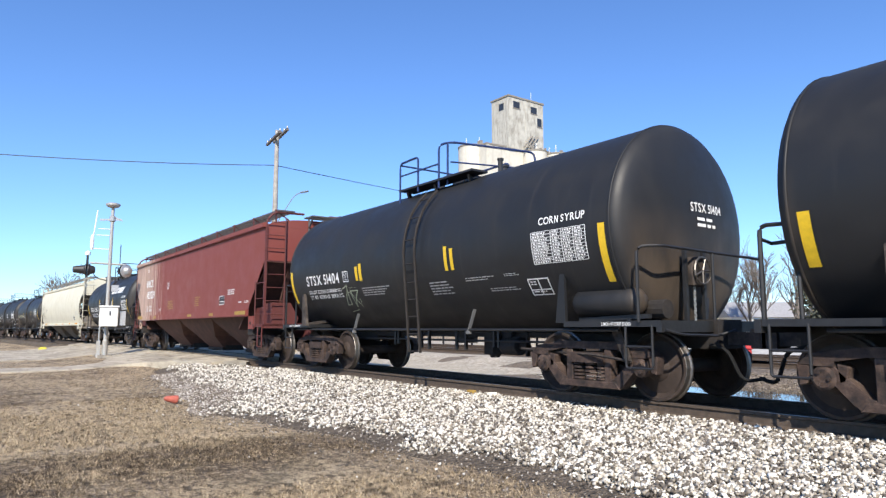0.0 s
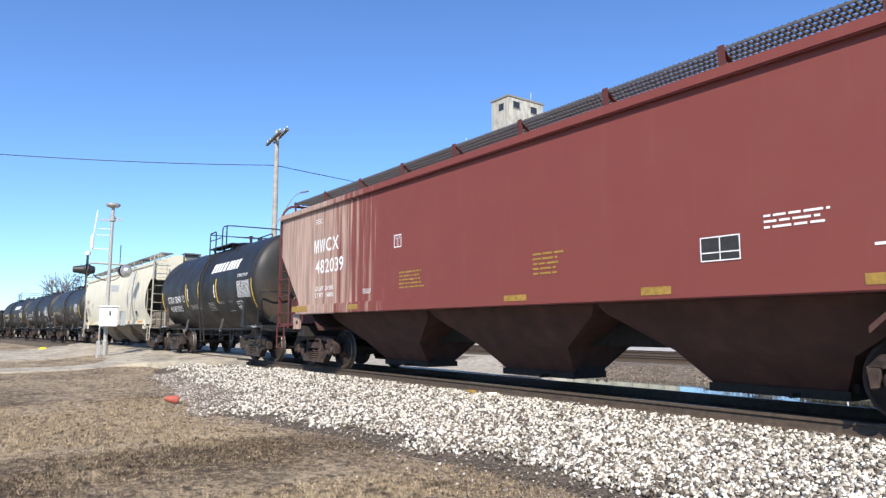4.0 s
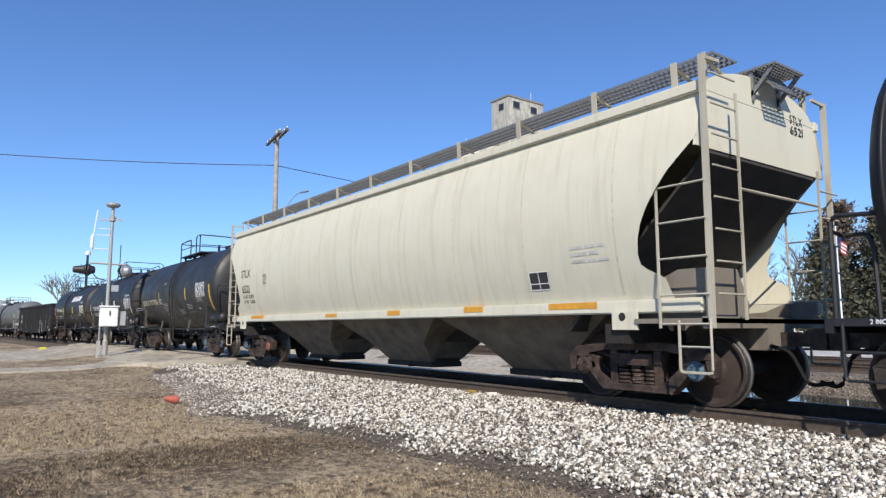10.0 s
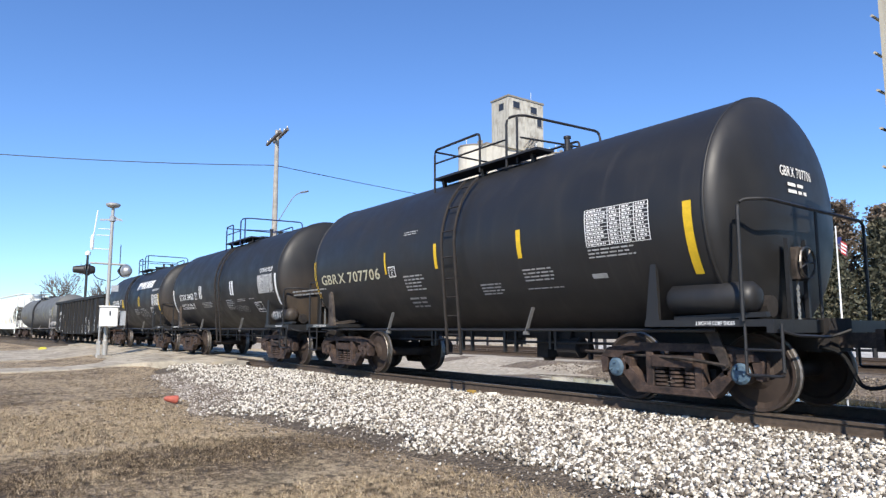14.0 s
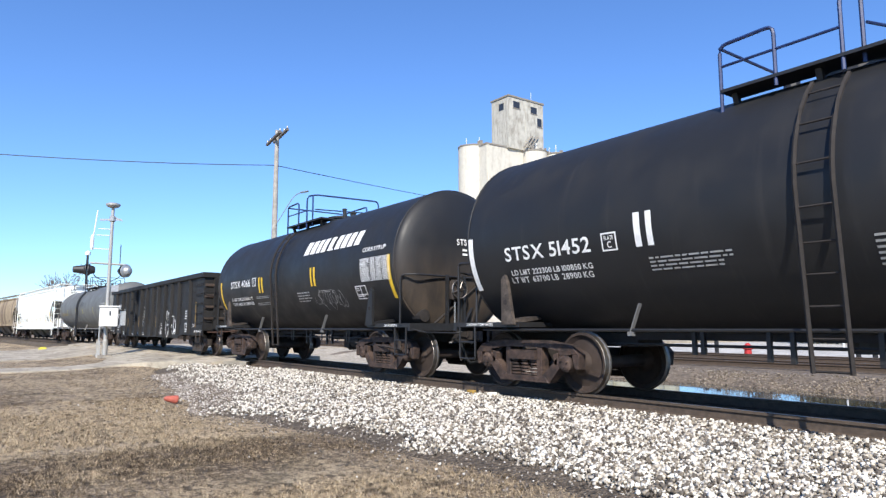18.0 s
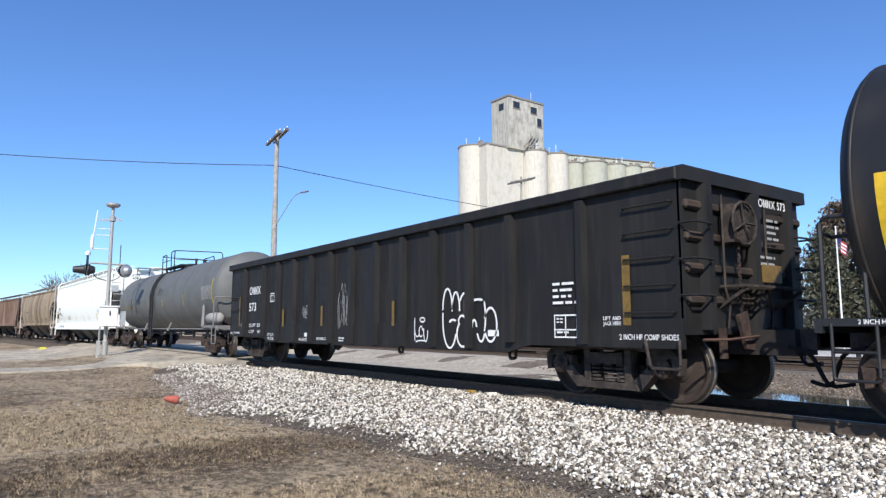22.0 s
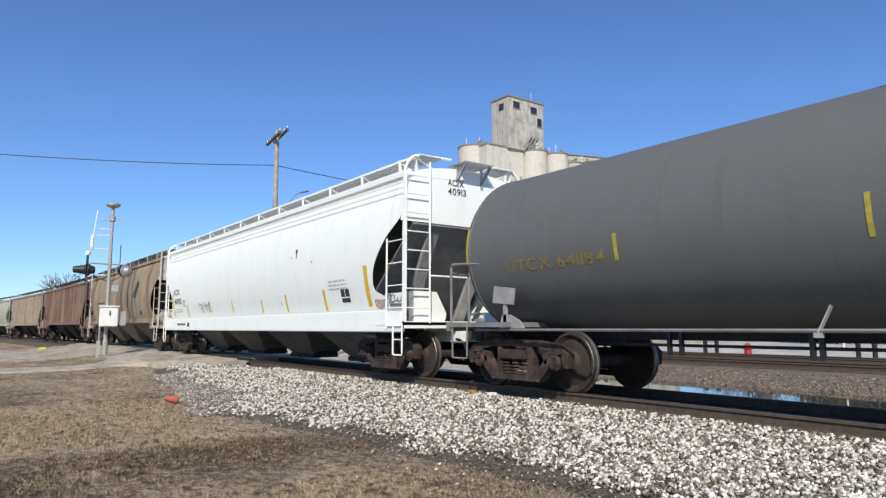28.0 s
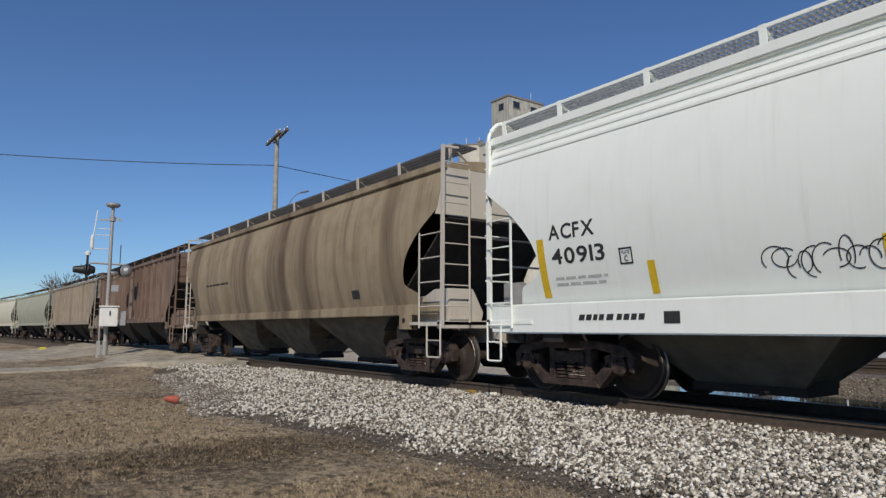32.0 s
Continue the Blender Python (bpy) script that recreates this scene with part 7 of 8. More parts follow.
def data_panel(car, u, v, w, h):
    """A framed table of small stencilled figures."""
    vs, fs = [], []
    S, rnd = SURF[car], random.Random(7)

    def rect(a, b, c, d):
        ribbon(vs, fs, S, a, b, c, d)
    cols, rows_ = (0.0, 0.38, 0.58, 0.79, 1.0), 10
    for x in cols:
        rect(u + w * x - 0.007, u + w * x + 0.007, v, v + h)
    for i in range(rows_ + 1):
        z = v + h * i / rows_
        rect(u, u + w, z - 0.004, z + 0.004)
    for i in range(rows_):
        z = v + h * (i + 0.5) / rows_
        for a, b in zip(cols, cols[1:]):
            x, e = u + w * a + 0.03, u + w * b - 0.03
            e -= (e - x) * rnd.uniform(0.0, 0.3)
            while x < e:
                q = min(rnd.uniform(0.02, 0.07), e - x)
                rect(x, x + q, z - h / rows_ * 0.24, z + h / rows_ * 0.24)
                x += q + 0.015
    mesh_part("data_panel", vs, fs, ink(car), car, "white stencilled table")


def panel(car, u, v, w, h, split):
    outline_box("stencil_frame", u, u + w, v, v + h, SURF[car], ink(car), car, 0.022, split)
    if split:
        small_print((u + 0.05, v + h * 0.28), w - 0.1, 1, h * 0.16, SURF[car], ink(car), car, 3)
        small_print((u + 0.05, v + h * 0.85), w * 0.35, 2, h * 0.14, SURF[car], ink(car), car, 4)
    else:
        lettering("PLATE", (u + w * 0.2, v + h * 0.6), h * 0.22, w * 0.6, SURF[car], ink(car), car)
        lettering("C", (u + w * 0.36, v + h * 0.17), h * 0.34, w * 0.28, SURF[car], ink(car), car)


def print_lines(car, rows_, u, v, w, h):
    small_print((u, v), w, rows_, h / rows_, SURF[car], PRINT.get(car, ink(car)), car, rows_ + int(abs(u) * 10), gap=0.42)


PRINT = {}


def emblem(car, u, v, w, h):
    """A maker's or owner's mark as plain slanting shapes."""
    for a, b in EMBLEM:
        vs, fs = [], []
        ribbon(vs, fs, SURF[car], u + w * a, u + w * b, v, v + h, h * 0.25)
        mesh_part("emblem_mark", vs, fs, ink(car), car)


EMBLEM = [(0.0, 0.09), (0.115, 0.20), (0.225, 0.29), (0.315, 0.39), (0.43, 0.53), (0.58, 0.655), (0.68, 0.76), (0.785, 0.86), (0.89, 0.97)]


TAG_LINES = [[(-2.55, -0.71), (-2.32, -0.63), (-2.35, -0.76), (-2.47, -0.90), (-2.60, -1.16), (-2.40, -1.14), (-2.35, -0.78)], [(-2.36, -0.83), (-2.27, -0.80), (-2.21, -0.88), (-2.21, -1.23)],
             [(-1.87, -0.78), (-2.23, -0.78), (-2.15, -0.92), (-1.94, -1.24)], [(-1.87, -0.78), (-2.04, -0.93), (-2.21, -1.17)], [(-1.93, -1.0), (-1.93, -1.11)], [(-2.62, -1.39), (-2.21, -1.32)],
             [(-2.19, -0.71), (-2.17, -0.69)], [(-2.10, -0.70), (-2.08, -0.68)], [(-1.96, -0.71), (-1.94, -0.69)]]


def strokes(car, lines, fat, mat):
    """Straight sprayed strokes that bend at their corners."""
    S = SURF[car]
    for line in lines:
        vs, fs = [], []
        for p, q in zip(line, line[1:]):
            d = Vector((q[0] - p[0], q[1] - p[1]))
            d = d.normalized() * fat / 2
            n = 6
            for i in range(n + 1):
                x, y = p[0] + (q[0] - p[0]) * i / n, p[1] + (q[1] - p[1]) * i / n
                vs.extend([S(x - d.y, y + d.x), S(x + d.y, y - d.x)])
                if i:
                    k = len(vs) - 2
                    fs.append((k - 2, k - 1, k + 1, k))
        mesh_part("graffiti", vs, fs, mat, car)


def spray(name, car, arcs, fat, mat):
    """Sprayed strokes, each an arc of an ellipse: centre, radii, from and to in degrees."""
    S = SURF[car]
    for cu, cv, ru, rv, a0, a1 in arcs:
        vs, fs, n = [], [], 18
        for i in range(n + 1):
            a = math.radians(a0 + (a1 - a0) * i / n)
            d = Vector((-ru * math.sin(a), rv * math.cos(a))).normalized() * fat / 2
            x, y = cu + ru * math.cos(a), cv + rv * math.sin(a)
            vs.extend([S(x - d.y, y + d.x), S(x + d.y, y - d.x)])
            if i:
                k = 2 * i
                fs.append((k - 2, k - 1, k + 1, k))
        mesh_part(name, vs, fs, mat, car)


BUBBLE = [(3.35, 1.33, 0.14, 0.38, 180, 0), (3.60, 1.30, 0.11, 0.34, 180, 0), (3.42, 1.15, 0.21, 0.50, 165, 330), (3.80, 0.90, 0.17, 0.22, 120, 430), (3.78, 1.12, 0.10, 0.10, 200, -20),
          (3.52, 1.10, 0.10, 0.05, 180, 40), (3.90, 1.45, 0.17, 0.17, 170, 80), (3.94, 1.10, 0.03, 0.16, -60, 60), (4.55, 1.06, 0.16, 0.28, -150, 160), (4.38, 1.20, 0.04, 0.24, -90, 90),
          (4.22, 1.46, 0.13, 0.03, 140, 20), (4.12, 1.02, 0.06, 0.12, 180, 0), (4.30, 0.98, 0.10, 0.20, 200, 340)]
TAG = [(2.30, 0.98, 0.015, 0.22, 90, 270), (2.38, 1.00, 0.09, 0.16, 190, 320), (2.50, 0.94, 0.06, 0.10, 10, 320), (2.66, 1.0, 0.07, 0.25, 180, 350), (2.55, 1.16, 0.08, 0.04, 0, 360), (2.52, 0.72, 0.2, 0.05, 160, 60)]


def scrawl(car, u, v, w, h):
    """Thin scratched loops of paint, no readable word."""
    rnd = random.Random(int(abs(u * 100)))
    fat, mat = SPRAY.get(car, (0.012, grey_marking))
    arcs = []
    for n in range(13):
        cx = u + w * (n + 0.5) / 13
        a0 = rnd.uniform(0, 360)
        arcs.append((cx, v + h * rnd.uniform(0.35, 0.65), w * rnd.uniform(0.05, 0.11), h * rnd.uniform(0.25, 0.5), a0, a0 + rnd.uniform(130, 330)))
    spray("graffiti", car, arcs, fat, mat)


SPRAY = {}


def web_scrawl(car):
    S, hold = SURF[car, "web"], SURF[car]
    SURF[car] = lambda u, v: (u, S(u, v)[1] - 0.01, v)
    spray("graffiti", car, [(8.10 + 0.13 * n, 1.62 + 0.02 * math.sin(3 * n), 0.07, 0.10 - 0.01 * n, 40 * n, 40 * n + 250) for n in range(5)], 0.022, dark_marking)
    SURF[car] = hold


def head_print(car, H, r, cz, text, u=-0.60, v=0.58):
    """Number on the leading dished head, on the near half."""
    S = end_surface(H, r, cz, 0.36)
    if text:
        lettering(text, (u, v), 0.13, 0.80, S, white_marking, car)
    small_print((u + 0.14, v - 0.08), 0.6, 2, 0.09, S, white_marking, car, 3)


def end_print(car, h):
    S = lambda a, b: (h - 0.026, a, b)
    small_print((-0.55, 3.55), 0.75, 5, 0.085, S, white_marking, car, 5, gap=0.42)
    small_print((0.85, 3.62), 0.35, 2, 0.16, S, white_marking, car, 6, gap=0.6)


def end_words(car, h, lines):
    """Number on the leading end panel of a hopper."""
    for text, u, v, size, w in lines:
        lettering(text, (u, v), size, w, lambda a, b: (h - 0.026, a, b), dark_marking, car)


def mark_cars(lead, a, b, c, d, e, f, g, i, j, k, l, *rest):
    for x in (d, k, l):
        INK[x] = dark_marking
    INK[j] = grey_marking
    for x in (a, c, e, f, g):
        edge = lambda u, v: (u, -1.457, v)
        lettering("2 INCH HF COMP SHOES", (5.04, 1.035), 0.045, 0.5, edge, white_marking, x)
        lettering("2 INCH HF COMP SHOES", (-5.6, 1.04), 0.045, 0.7, edge, white_marking, x)
    tank = SURF[f]
    SURF[f] = lambda u, v: (u, -1.19 - 0.196 * math.cos(v / 0.196), 1.36 + 0.196 * math.sin(v / 0.196))
    spray("graffiti", f, [(4.68 + 0.13 * n, 0.02 + 0.03 * math.sin(5 * n), 0.05, 0.11, 50 * n, 50 * n + 240) for n in range(6)], 0.018, white_marking)
    SURF[f] = tank
    rear = lambda u, v: (8.30 + 0.166, u, v)
    lettering("OMNX 573", (0.12, 2.66), 0.11, 0.72, rear, white_marking, i)
    small_print((0.3, 2.5), 0.4, 4, 0.085, rear, grey_marking, i, 3, gap=0.4)
    small_print((0.1, 1.98), 0.5, 2, 0.09, rear, grey_marking, i, 4, gap=0.4)
    PRINT[k] = PRINT[d] = pale_print
    lettering("UTCX", (-0.35, 0.56), 0.13, 0.45, end_surface(7.95, 1.43, 2.345, 0.5), faded_yellow, j)
    lettering("641184", (-0.35, 0.38), 0.13, 0.6, end_surface(7.95, 1.43, 2.345, 0.5), faded_yellow, j)
    SPRAY[j] = (0.013, dark_marking)
    scrawl(j, 0.15, -0.05, 0.8, 0.35)
    SURF[k, "web"] = lambda u, v: (u, -1.322, v)
    patch("painted_patch", 8.02, 8.72, 1.50, 1.73, SURF[k, "web"], white_marking, k)
    patch("painted_patch", 7.86, 8.30, 1.42, 1.60, SURF[k], rust_pink, k)
    web_scrawl(k)
    spray("graffiti", k, [(7.92 + 0.11 * n, 1.51 + 0.02 * math.sin(4 * n), 0.06, 0.08, 70 * n, 70 * n + 260) for n in range(4)], 0.018, dark_marking)
    SPRAY[k] = (0.013, dark_marking)
    for x in (g, f, a):
        SPRAY[x] = (0.012, grey_marking)
    for x in (a, c, e, f, g):
        PRINT[x] = grey_marking
    stripe(lead, -5.46, -1.02, -5.33, -0.37, "y")
    head_print(a, 5.32, 1.58, 2.467, "STSX 51404", -0.2, 0.22)
    head_print(c, 5.36, 1.58, 2.456, "STSX 51240", -0.28, 0.40)
    head_print(e, 5.28, 1.58, 2.49, "GBRX 707706", -0.38, 0.44)
    head_print(f, 5.40, 1.58, 2.478, "STSX 51452", -0.2, 0.3)
    head_print(g, 5.54, 1.56, 2.429, "STSX 4066", -0.2, 0.32)
    stripe(a, 5.14, -1.02, 5.26, -0.14, 'y')
    words(c, "CORN SYRUP", 4.02, 0.01, 0.10, 0.91)
    data_panel(c, 4.01, -0.64, 1.10, 0.52)
    panel(c, 3.75, -1.07, 0.52, 0.31, True)
    stripe(c, 5.24, -1.13, 5.36, -0.09, 'y')
    lettering("GBRX 707706", (-5.01, -0.58), 0.23, 2.72, SURF[e], cream_print, e)
    stripe(e, -5.36, -0.92, -5.27, 0.01, 'y')
    stripe(e, 4.99, -1.01, 5.11, -0.05, 'y')
    stripe(f, 1.38, -0.55, 1.48, -0.10, 'w')
    stripe(f, 1.56, -0.55, 1.69, -0.10, 'w')
    words(f, "CORN SYRUP", 4.05, 0.01, 0.12, 0.95)
    data_panel(f, 3.87, -0.59, 1.12, 0.52)
    panel(f, 3.28, -1.24, 0.56, 0.38, True)
    stripe(f, 5.14, -1.01, 5.26, -0.07, 'w')
    print_lines(f, 6, 0.81, -0.70, 0.75, 0.40)
    print_lines(f, 2, 1.86, -0.71, 0.74, 0.11)
    print_lines(f, 1, 2.94, -0.72, 0.49, 0.07)
    words(g, "CORN SYRUP", 4.10, 0.09, 0.09, 0.97)
    data_panel(g, 4.02, -0.56, 1.19, 0.50)
    stripe(g, 5.15, -1.02, 5.27, -0.05, 'y')
    scrawl(f, 1.56, -1.22, 0.97, 0.28)
    data_panel(j, 6.56, -0.41, 1.10, 0.48)
    stripe(j, 7.72, -0.57, 7.83, 0.32, 'l')
    stripe(j, 4.12, -0.58, 4.19, -0.12, 'l')
    stripe(j, 0.84, -0.51, 0.95, -0.19, 'l')
    stripe(j, -4.81, -0.53, -4.74, -0.15, 'l')
    stripe(j, -1.64, -0.56, -1.58, -0.10, 'l')
    stripe(j, -8.06, -0.35, -7.97, 0.29, 'l')
    faded_words(j, "UTCX 641184", -7.05, -0.55, 0.19, 2.07)
    end_print(b, 8.28)
    words(b, "MWCX", -6.21, 2.83, 0.32, 1.30)
    words(b, "482039", -6.11, 2.32, 0.32, 1.44)
    words(b, "LD LMT  224200", -6.12, 1.90, 0.10, 0.96)
    words(b, "LT WT    61800", -6.11, 1.74, 0.10, 0.97)
    stripe(b, -4.27, 1.41, -3.81, 1.52, 'd')
    stripe(b, -7.28, 1.41, -6.37, 1.55, 'd')
    print_lines(b, 3, -3.75, 1.84, 0.43, 0.12)
    print_lines(b, 3, -6.13, 3.65, 0.40, 0.13)
    stripe(b, 4.35, 1.77, 4.85, 2.06, 'b')
    outline_box("stencil_frame", 4.35, 4.85, 1.77, 2.06, lambda u, v: (u, SURF[b](u, v)[1] - 0.004, v), white_marking, b, 0.015, True)
    print_lines(b, 3, 5.13, 2.23, 0.71, 0.19)
    PRINT[b] = dull_yellow
    print_lines(b, 5, 1.51, 2.13, 0.66, 0.37)
    print_lines(b, 5, -2.29, 2.11, 0.88, 0.37)
    PRINT[b] = white_marking
    stripe(b, 3.55, 1.41, 3.99, 1.51, 'd')
    stripe(b, 6.13, 1.41, 7.07, 1.52, 'd')
    print_lines(b, 1, 6.20, 1.82, 0.29, 0.07)
    print_lines(b, 2, 6.71, 1.83, 0.37, 0.08)
    panel(b, -2.49, 2.61, 0.27, 0.26, False)
    stripe(b, 0.94, 1.42, 1.45, 1.51, 'd')
    end_words(d, 8.40, [("STLX", 0.72, 3.90, 0.12, 0.36), ("6521", 0.72, 3.74, 0.12, 0.36)])
    end_words(k, 9.2, [("ACFX", -0.5, 3.98, 0.14, 0.42), ("40913", -0.5, 3.79, 0.14, 0.48)])
    words(d, "STLX", -7.33, 2.51, 0.23, 0.73)
    words(d, "6521", -7.29, 2.05, 0.22, 0.60)
    words(d, "LD LMT  223800", -7.29, 1.89, 0.10, 0.87)
    words(d, "LT WT    62800", -7.26, 1.74, 0.09, 0.88)
    panel(d, -5.59, 2.25, 0.25, 0.26, False)
    stripe(d, -6.74, 1.28, -5.78, 1.38, 'o')
    print_lines(d, 2, -7.04, 1.66, 0.25, 0.11)
    stripe(d, 5.24, 1.57, 5.65, 1.85, 'b')
    outline_box("stencil_frame", 5.24, 5.65, 1.57, 1.85, lambda u, v: (SURF[d](u, v)[0], SURF[d](u, v)[1] - 0.004, v), white_marking, d, 0.014, True)
    stripe(d, 5.61, 1.27, 6.54, 1.36, 'o')
    stripe(d, 3.55, 1.27, 4.07, 1.38, 'o')
    stripe(d, 1.00, 1.26, 1.48, 1.37, 'o')
    stripe(d, -1.82, 1.26, -1.23, 1.34, 'o')
    print_lines(d, 3, 6.15, 2.15, 0.73, 0.29)
    words(k, "ACFX", -7.97, 2.29, 0.21, 0.87)
    words(k, "40913", -7.95, 1.93, 0.22, 0.99)
    panel(k, -6.72, 1.84, 0.21, 0.22, False)
    stripe(k, -8.23, 1.45, -8.09, 2.32, 'y')
    stripe(k, -6.30, 1.44, -6.19, 1.86, 'y')
    for u, v, w_, h_ in ((4.06, 2.92, 0.11, 0.1), (4.09, 2.78, 0.03, 0.15), (4.13, 2.83, 0.02, 0.1), (3.78, 2.79, 0.03, 0.06), (5.02, 2.59, 0.03, 0.06), (2.9, 1.62, 0.03, 0.06)):
        patch("rust_spot", u, u + w_, v, v + h_, SURF[k], rust_steel, k)
    stripe(k, 3.20, 1.43, 3.29, 1.88, 'y')
    stripe(k, 1.38, 1.44, 1.47, 1.81, 'y')
    stripe(k, -1.19, 1.48, -1.10, 1.86, 'y')
    stripe(k, -3.60, 1.55, -3.52, 1.9, 'y')
    stripe(k, 5.49, 1.41, 5.60, 1.91, 'y')
    stripe(k, 7.56, 1.46, 7.72, 2.33, 'y')
    stripe(k, 6.41, 1.71, 6.59, 1.88, 'b')
    stripe(k, 6.62, 1.71, 6.81, 1.88, 'b')
    stripe(k, 6.41, 1.58, 6.81, 1.68, 'b')
    print_lines(k, 3, 5.85, 2.10, 0.98, 0.27)
    print_lines(k, 2, -7.93, 1.74, 1.14, 0.17)
    stripe(k, -6.07, 1.06, -5.84, 1.21, 'b')
    emblem(k, -7.47, 1.11, 1.14, 0.08)
    scrawl(k, -4.72, 1.52, 1.35, 0.36)
    stripe(l, 4.86, 1.64, 5.20, 1.83, 'b')
    print_lines(l, 1, -5.51, 2.47, 2.36, 0.14)
    words(i, "OMNX", -6.74, 2.00, 0.23, 0.90)
    words(i, "573", -6.74, 1.51, 0.24, 0.56)
    panel(i, -5.08, 1.74, 0.28, 0.25, False)
    words(i, "LD LMT    217000", -6.69, 1.04, 0.10, 1.06)
    words(i, "LT WT       69000", -6.70, 0.86, 0.09, 1.06)
    words(i, "EMPTY LOAD", -5.25, 0.79, 0.07, 0.46)
    words(i, '7/16" ADJ. BLOCK', -5.25, 0.68, 0.07, 0.66)
    words(i, "RETAINING VALVE", -2.04, 0.72, 0.06, 0.68)
    print_lines(i, 2, -0.88, 0.79, 0.32, 0.12)
    words(i, "RELEASE ROD", -3.09, 0.69, 0.06, 0.50)
    stripe(i, -2.75, 0.79, -2.49, 0.89, 'w')
    stripe(i, -4.21, 1.05, -4.08, 1.51, 'm')
    stripe(i, -7.62, 1.06, -7.53, 1.98, 'm')
    stripe(i, 7.28, 1.04, 7.41, 1.97, 'm')
    print_lines(i, 4, 5.99, 1.67, 0.51, 0.37)
    panel(i, 6.01, 0.86, 0.46, 0.34, True)
    words(i, "2 INCH HF COMP SHOES", 7.21, 0.85, 0.07, 0.91)
    words(i, "2 INCH HF COMP SHOES", -8.37, 0.83, 0.06, 0.86)
    words(i, "LIFT AND", -7.42, 1.11, 0.05, 0.28)
    words(i, "JACK HERE", -7.42, 1.04, 0.05, 0.28)
    words(i, "LIFT AND", 6.94, 1.11, 0.05, 0.30)
    words(i, "JACK HERE", 6.94, 1.04, 0.05, 0.30)
    spray("graffiti", i, BUBBLE, 0.04, white_marking)
    spray("graffiti", i, TAG, 0.026, white_marking)
    patch("rust_spot", 3.82, 3.95, 1.24, 1.52, SURF[i], rust_steel, i)
    stripe(i, 4.48, 0.87, 4.76, 0.97, 'w')
    stripe(i, 1.44, 1.05, 1.54, 1.55, 'm')
    stripe(i, -1.84, 1.06, -1.73, 1.54, 'm')
    scrawl(i, -0.90, 1.01, 0.59, 0.97)
    scrawl(i, -2.88, 1.26, 0.41, 0.31)
    words(a, "STSX 51404", -4.35, -0.55, 0.24, 1.75)
    panel(a, -2.41, -0.55, 0.25, 0.25, False)
    words(a, "LD LMT 222300 LB 100850 KG", -4.32, -0.77, 0.09, 1.70)
    words(a, "LT WT  63700 LB  28900 KG", -4.32, -0.92, 0.10, 1.71)
    stripe(a, -1.82, -0.55, -1.71, -0.23, 'y')
    stripe(a, -1.65, -0.56, -1.53, -0.18, 'y')
    print_lines(a, 4, -1.66, -0.73, 1.18, 0.23)
    strokes(a, TAG_LINES, 0.022, pale_spray)
    stripe(a, -5.28, -1.01, -5.16, -0.14, 'y')
    words(f, "STSX 51452", -4.53, -0.54, 0.22, 1.79)
    panel(f, -2.53, -0.56, 0.26, 0.26, False)
    words(f, "LD LMT 222300 LB 100850 KG", -4.46, -0.79, 0.09, 1.69)
    words(f, "LT WT  63700 LB  28900 KG", -4.50, -0.93, 0.10, 1.70)
    stripe(f, -1.97, -0.55, -1.87, -0.09, 'w')
    stripe(f, -1.78, -0.55, -1.69, -0.09, 'w')
    print_lines(f, 4, -1.82, -0.71, 1.16, 0.23)
    stripe(f, -5.44, -1.03, -5.32, -0.08, 'w')
    words(g, "STSX 4066", -4.54, -0.32, 0.21, 1.69)
    panel(g, -2.64, -0.33, 0.27, 0.25, False)
    words(g, "LD LMT 221900 LBS 100600 KGS", -4.62, -0.74, 0.10, 1.82)
    words(g, "LT WT  64100 LBS  29100 KGS", -4.65, -0.91, 0.10, 1.82)
    stripe(g, -2.16, -0.55, -2.06, -0.09, 'y')
    stripe(g, -1.95, -0.55, -1.84, -0.10, 'y')
    print_lines(g, 2, -2.50, -0.66, 1.16, 0.09)
    print_lines(g, 2, -2.53, -0.87, 1.05, 0.11)
    stripe(g, -5.56, -1.03, -5.44, -0.07, 'y')
    emblem(g, 0.85, 0.29, 3.10, 0.35)
    stripe(g, 1.36, -0.54, 1.45, -0.06, 'y')
    stripe(g, 1.54, -0.54, 1.64, -0.06, 'y')
    panel(g, 3.66, -0.99, 0.47, 0.34, True)
    print_lines(g, 4, 0.43, -0.67, 0.93, 0.32)
    print_lines(g, 2, 1.71, -0.67, 0.78, 0.07)
    scrawl(g, 1.48, -1.20, 1.51, 0.52)
    stripe(e, -2.06, -0.50, -2.00, -0.05, 'y')
    stripe(e, -0.29, -0.51, -0.20, -0.04, 'y')
    stripe(e, 1.97, -0.51, 2.07, -0.05, 'y')
    panel(e, -1.93, -0.58, 0.26, 0.23, False)
    print_lines(e, 5, -1.42, -0.58, 0.72, 0.37)
    print_lines(e, 3, -1.47, -1.08, 0.66, 0.33)
    print_lines(e, 4, 0.86, -0.90, 0.63, 0.26)
    print_lines(e, 4, 2.00, -0.70, 0.73, 0.25)
    print_lines(e, 1, 1.97, -1.05, 0.81, 0.05)
    data_panel(e, 3.42, -0.47, 1.07, 0.52)
    print_lines(e, 3, 3.42, -0.51, 0.87, 0.16)
    print_lines(e, 2, -1.35, 0.30, 0.48, 0.09)
    print_lines(e, 2, -6.86, -0.65, 2.03, 0.19)
    stripe(e, 3.38, -0.96, 3.65, -0.88, 'g')
    words(c, "STSX 51240", -4.36, -0.60, 0.26, 1.85)
    panel(c, -2.29, -0.59, 0.25, 0.26, False)
    words(c, "LD LMT 222800 LB 101050 KG", -4.28, -0.84, 0.11, 1.72)
    words(c, "LT WT  63200 LB  28650 KG", -4.28, -0.98, 0.12, 1.71)
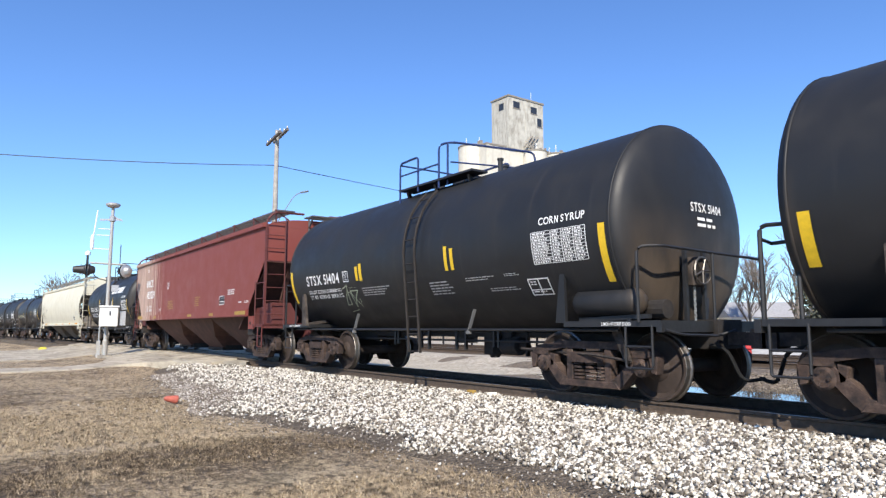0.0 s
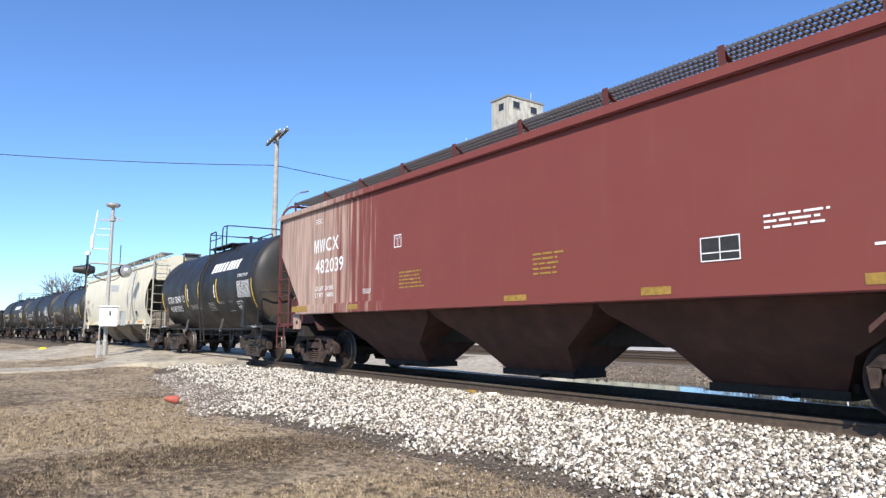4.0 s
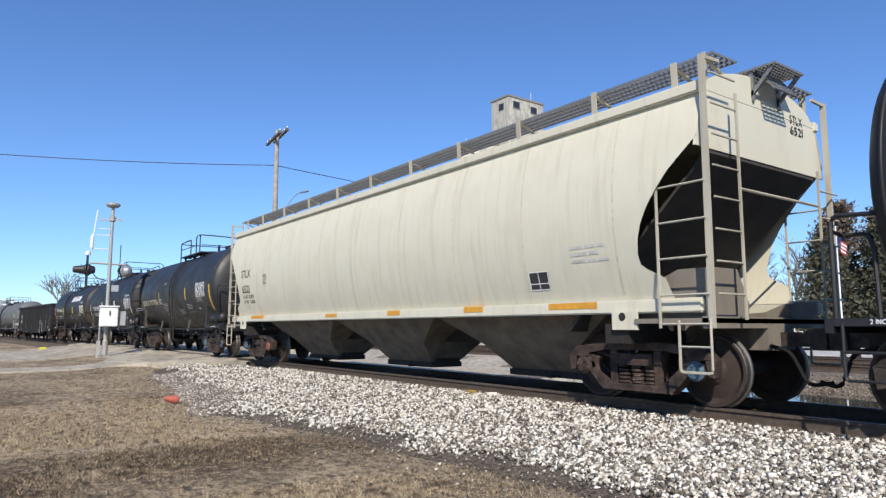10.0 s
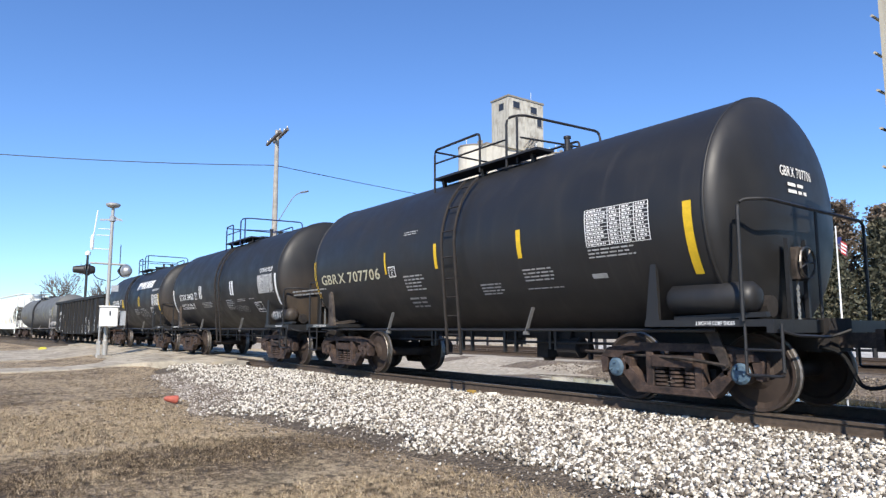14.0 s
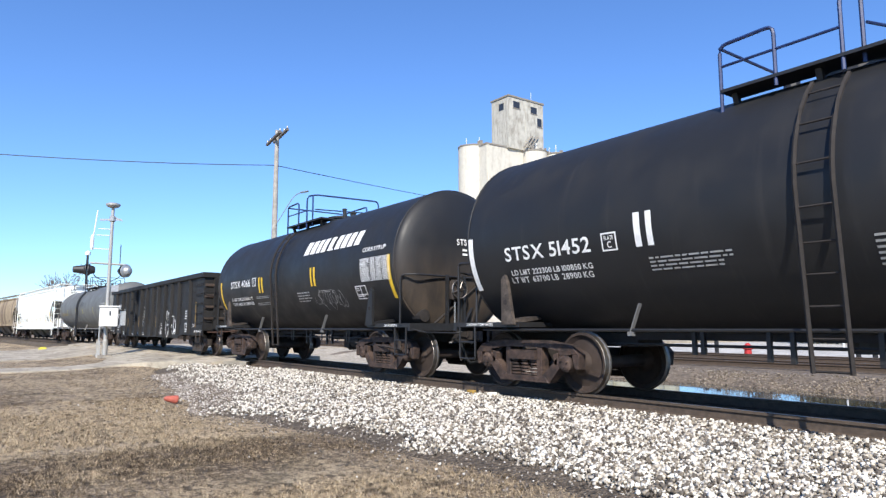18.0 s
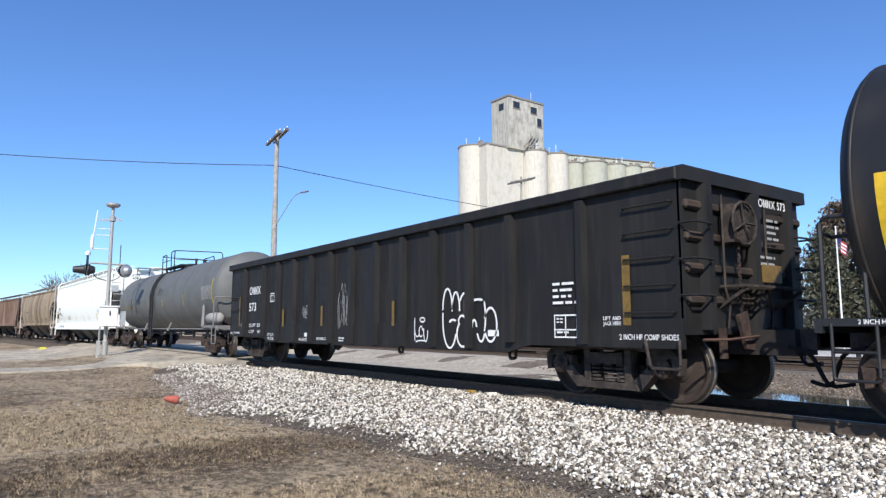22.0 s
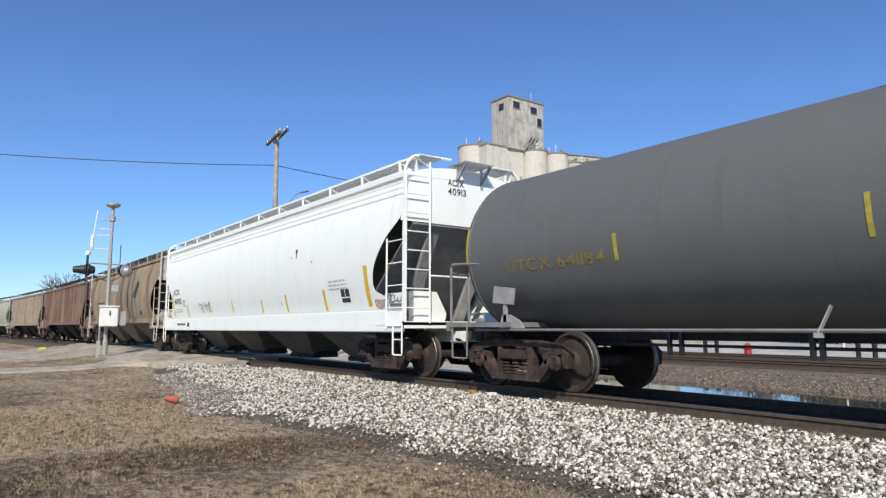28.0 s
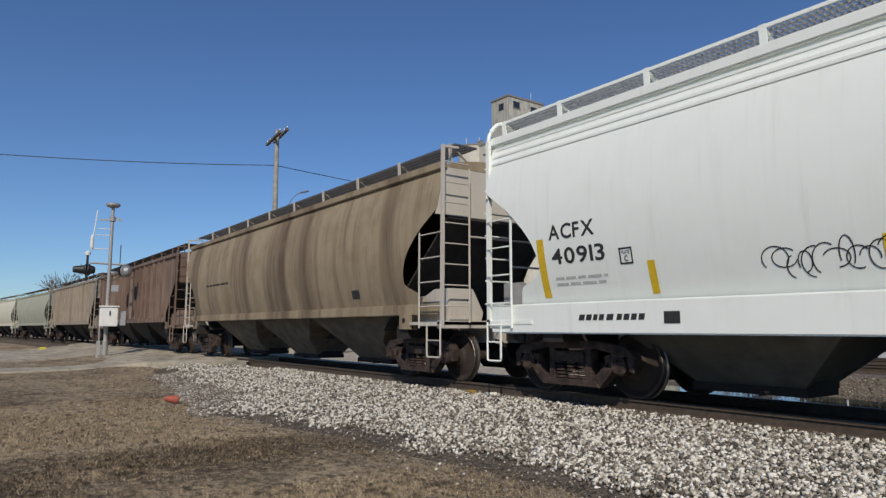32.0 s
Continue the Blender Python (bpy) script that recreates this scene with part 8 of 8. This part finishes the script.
    stripe(c, -1.80, -0.81, -1.70, 0.08, 'y')
    stripe(c, -1.56, -0.57, -1.47, -0.10, 'w')
    stripe(c, -0.19, -0.57, -0.09, 0.08, 'y')
    stripe(c, 1.64, -0.57, 1.74, -0.10, 'w')
    stripe(c, 1.87, -0.76, 1.96, 0.09, 'y')
    print_lines(c, 4, -1.38, -0.75, 1.24, 0.22)
    print_lines(c, 6, 0.84, -0.73, 0.78, 0.35)
    print_lines(c, 2, 1.97, -0.73, 0.73, 0.10)
    print_lines(c, 2, 3.04, -0.73, 0.44, 0.06)
    print_lines(c, 1, 2.76, -1.10, 0.71, 0.07)
    emblem(c, 1.20, 0.31, 2.76, 0.33)
    stripe(c, -5.30, -1.13, -5.18, -0.10, 'y')
    stripe(a, 1.53, -0.56, 1.62, -0.11, 'y')
    stripe(a, 1.71, -0.56, 1.80, -0.16, 'y')
    words(a, "CORN SYRUP", 3.98, -0.03, 0.11, 0.93)
    data_panel(a, 3.82, -0.63, 1.09, 0.50)
    panel(a, 3.55, -1.19, 0.46, 0.33, True)
    print_lines(a, 5, 0.92, -0.76, 0.76, 0.31)
    print_lines(a, 2, 2.04, -0.74, 0.76, 0.09)
    print_lines(a, 2, 3.05, -0.73, 0.39, 0.06)
    print_lines(a, 2, 2.60, -0.98, 0.89, 0.09)


def faded_words(car, text, u, v, h, w):
    lettering(text, (u, v), h, w, SURF[car], faded_yellow, car)


mark_cars(*build_train())

# ---- movement ----


def motions():
    times = [i for i in range(33)]
    for car, centre, half in CARS:
        rows = []
        for t in times:
            s = centre + travelled(t)
            xa, ya, _ = track(s - half)
            xb, yb, _ = track(s + half)
            rows.append((t, pose((xa + xb) / 2, (ya + yb) / 2, 0, 0, 0, math.degrees(math.atan2(yb - ya, xb - xa)))))
        walk(car, rows)
    ticks = [i * 4 / 30 for i in range(241)]
    for k, (car, wheel, at) in enumerate(WHEELSETS):
        phase = (k * 77) % 360
        walk(wheel, [(t, pose(*at, 0, phase + math.degrees(travelled(t) / WHEEL_R), 0)) for t in ticks])


motions()
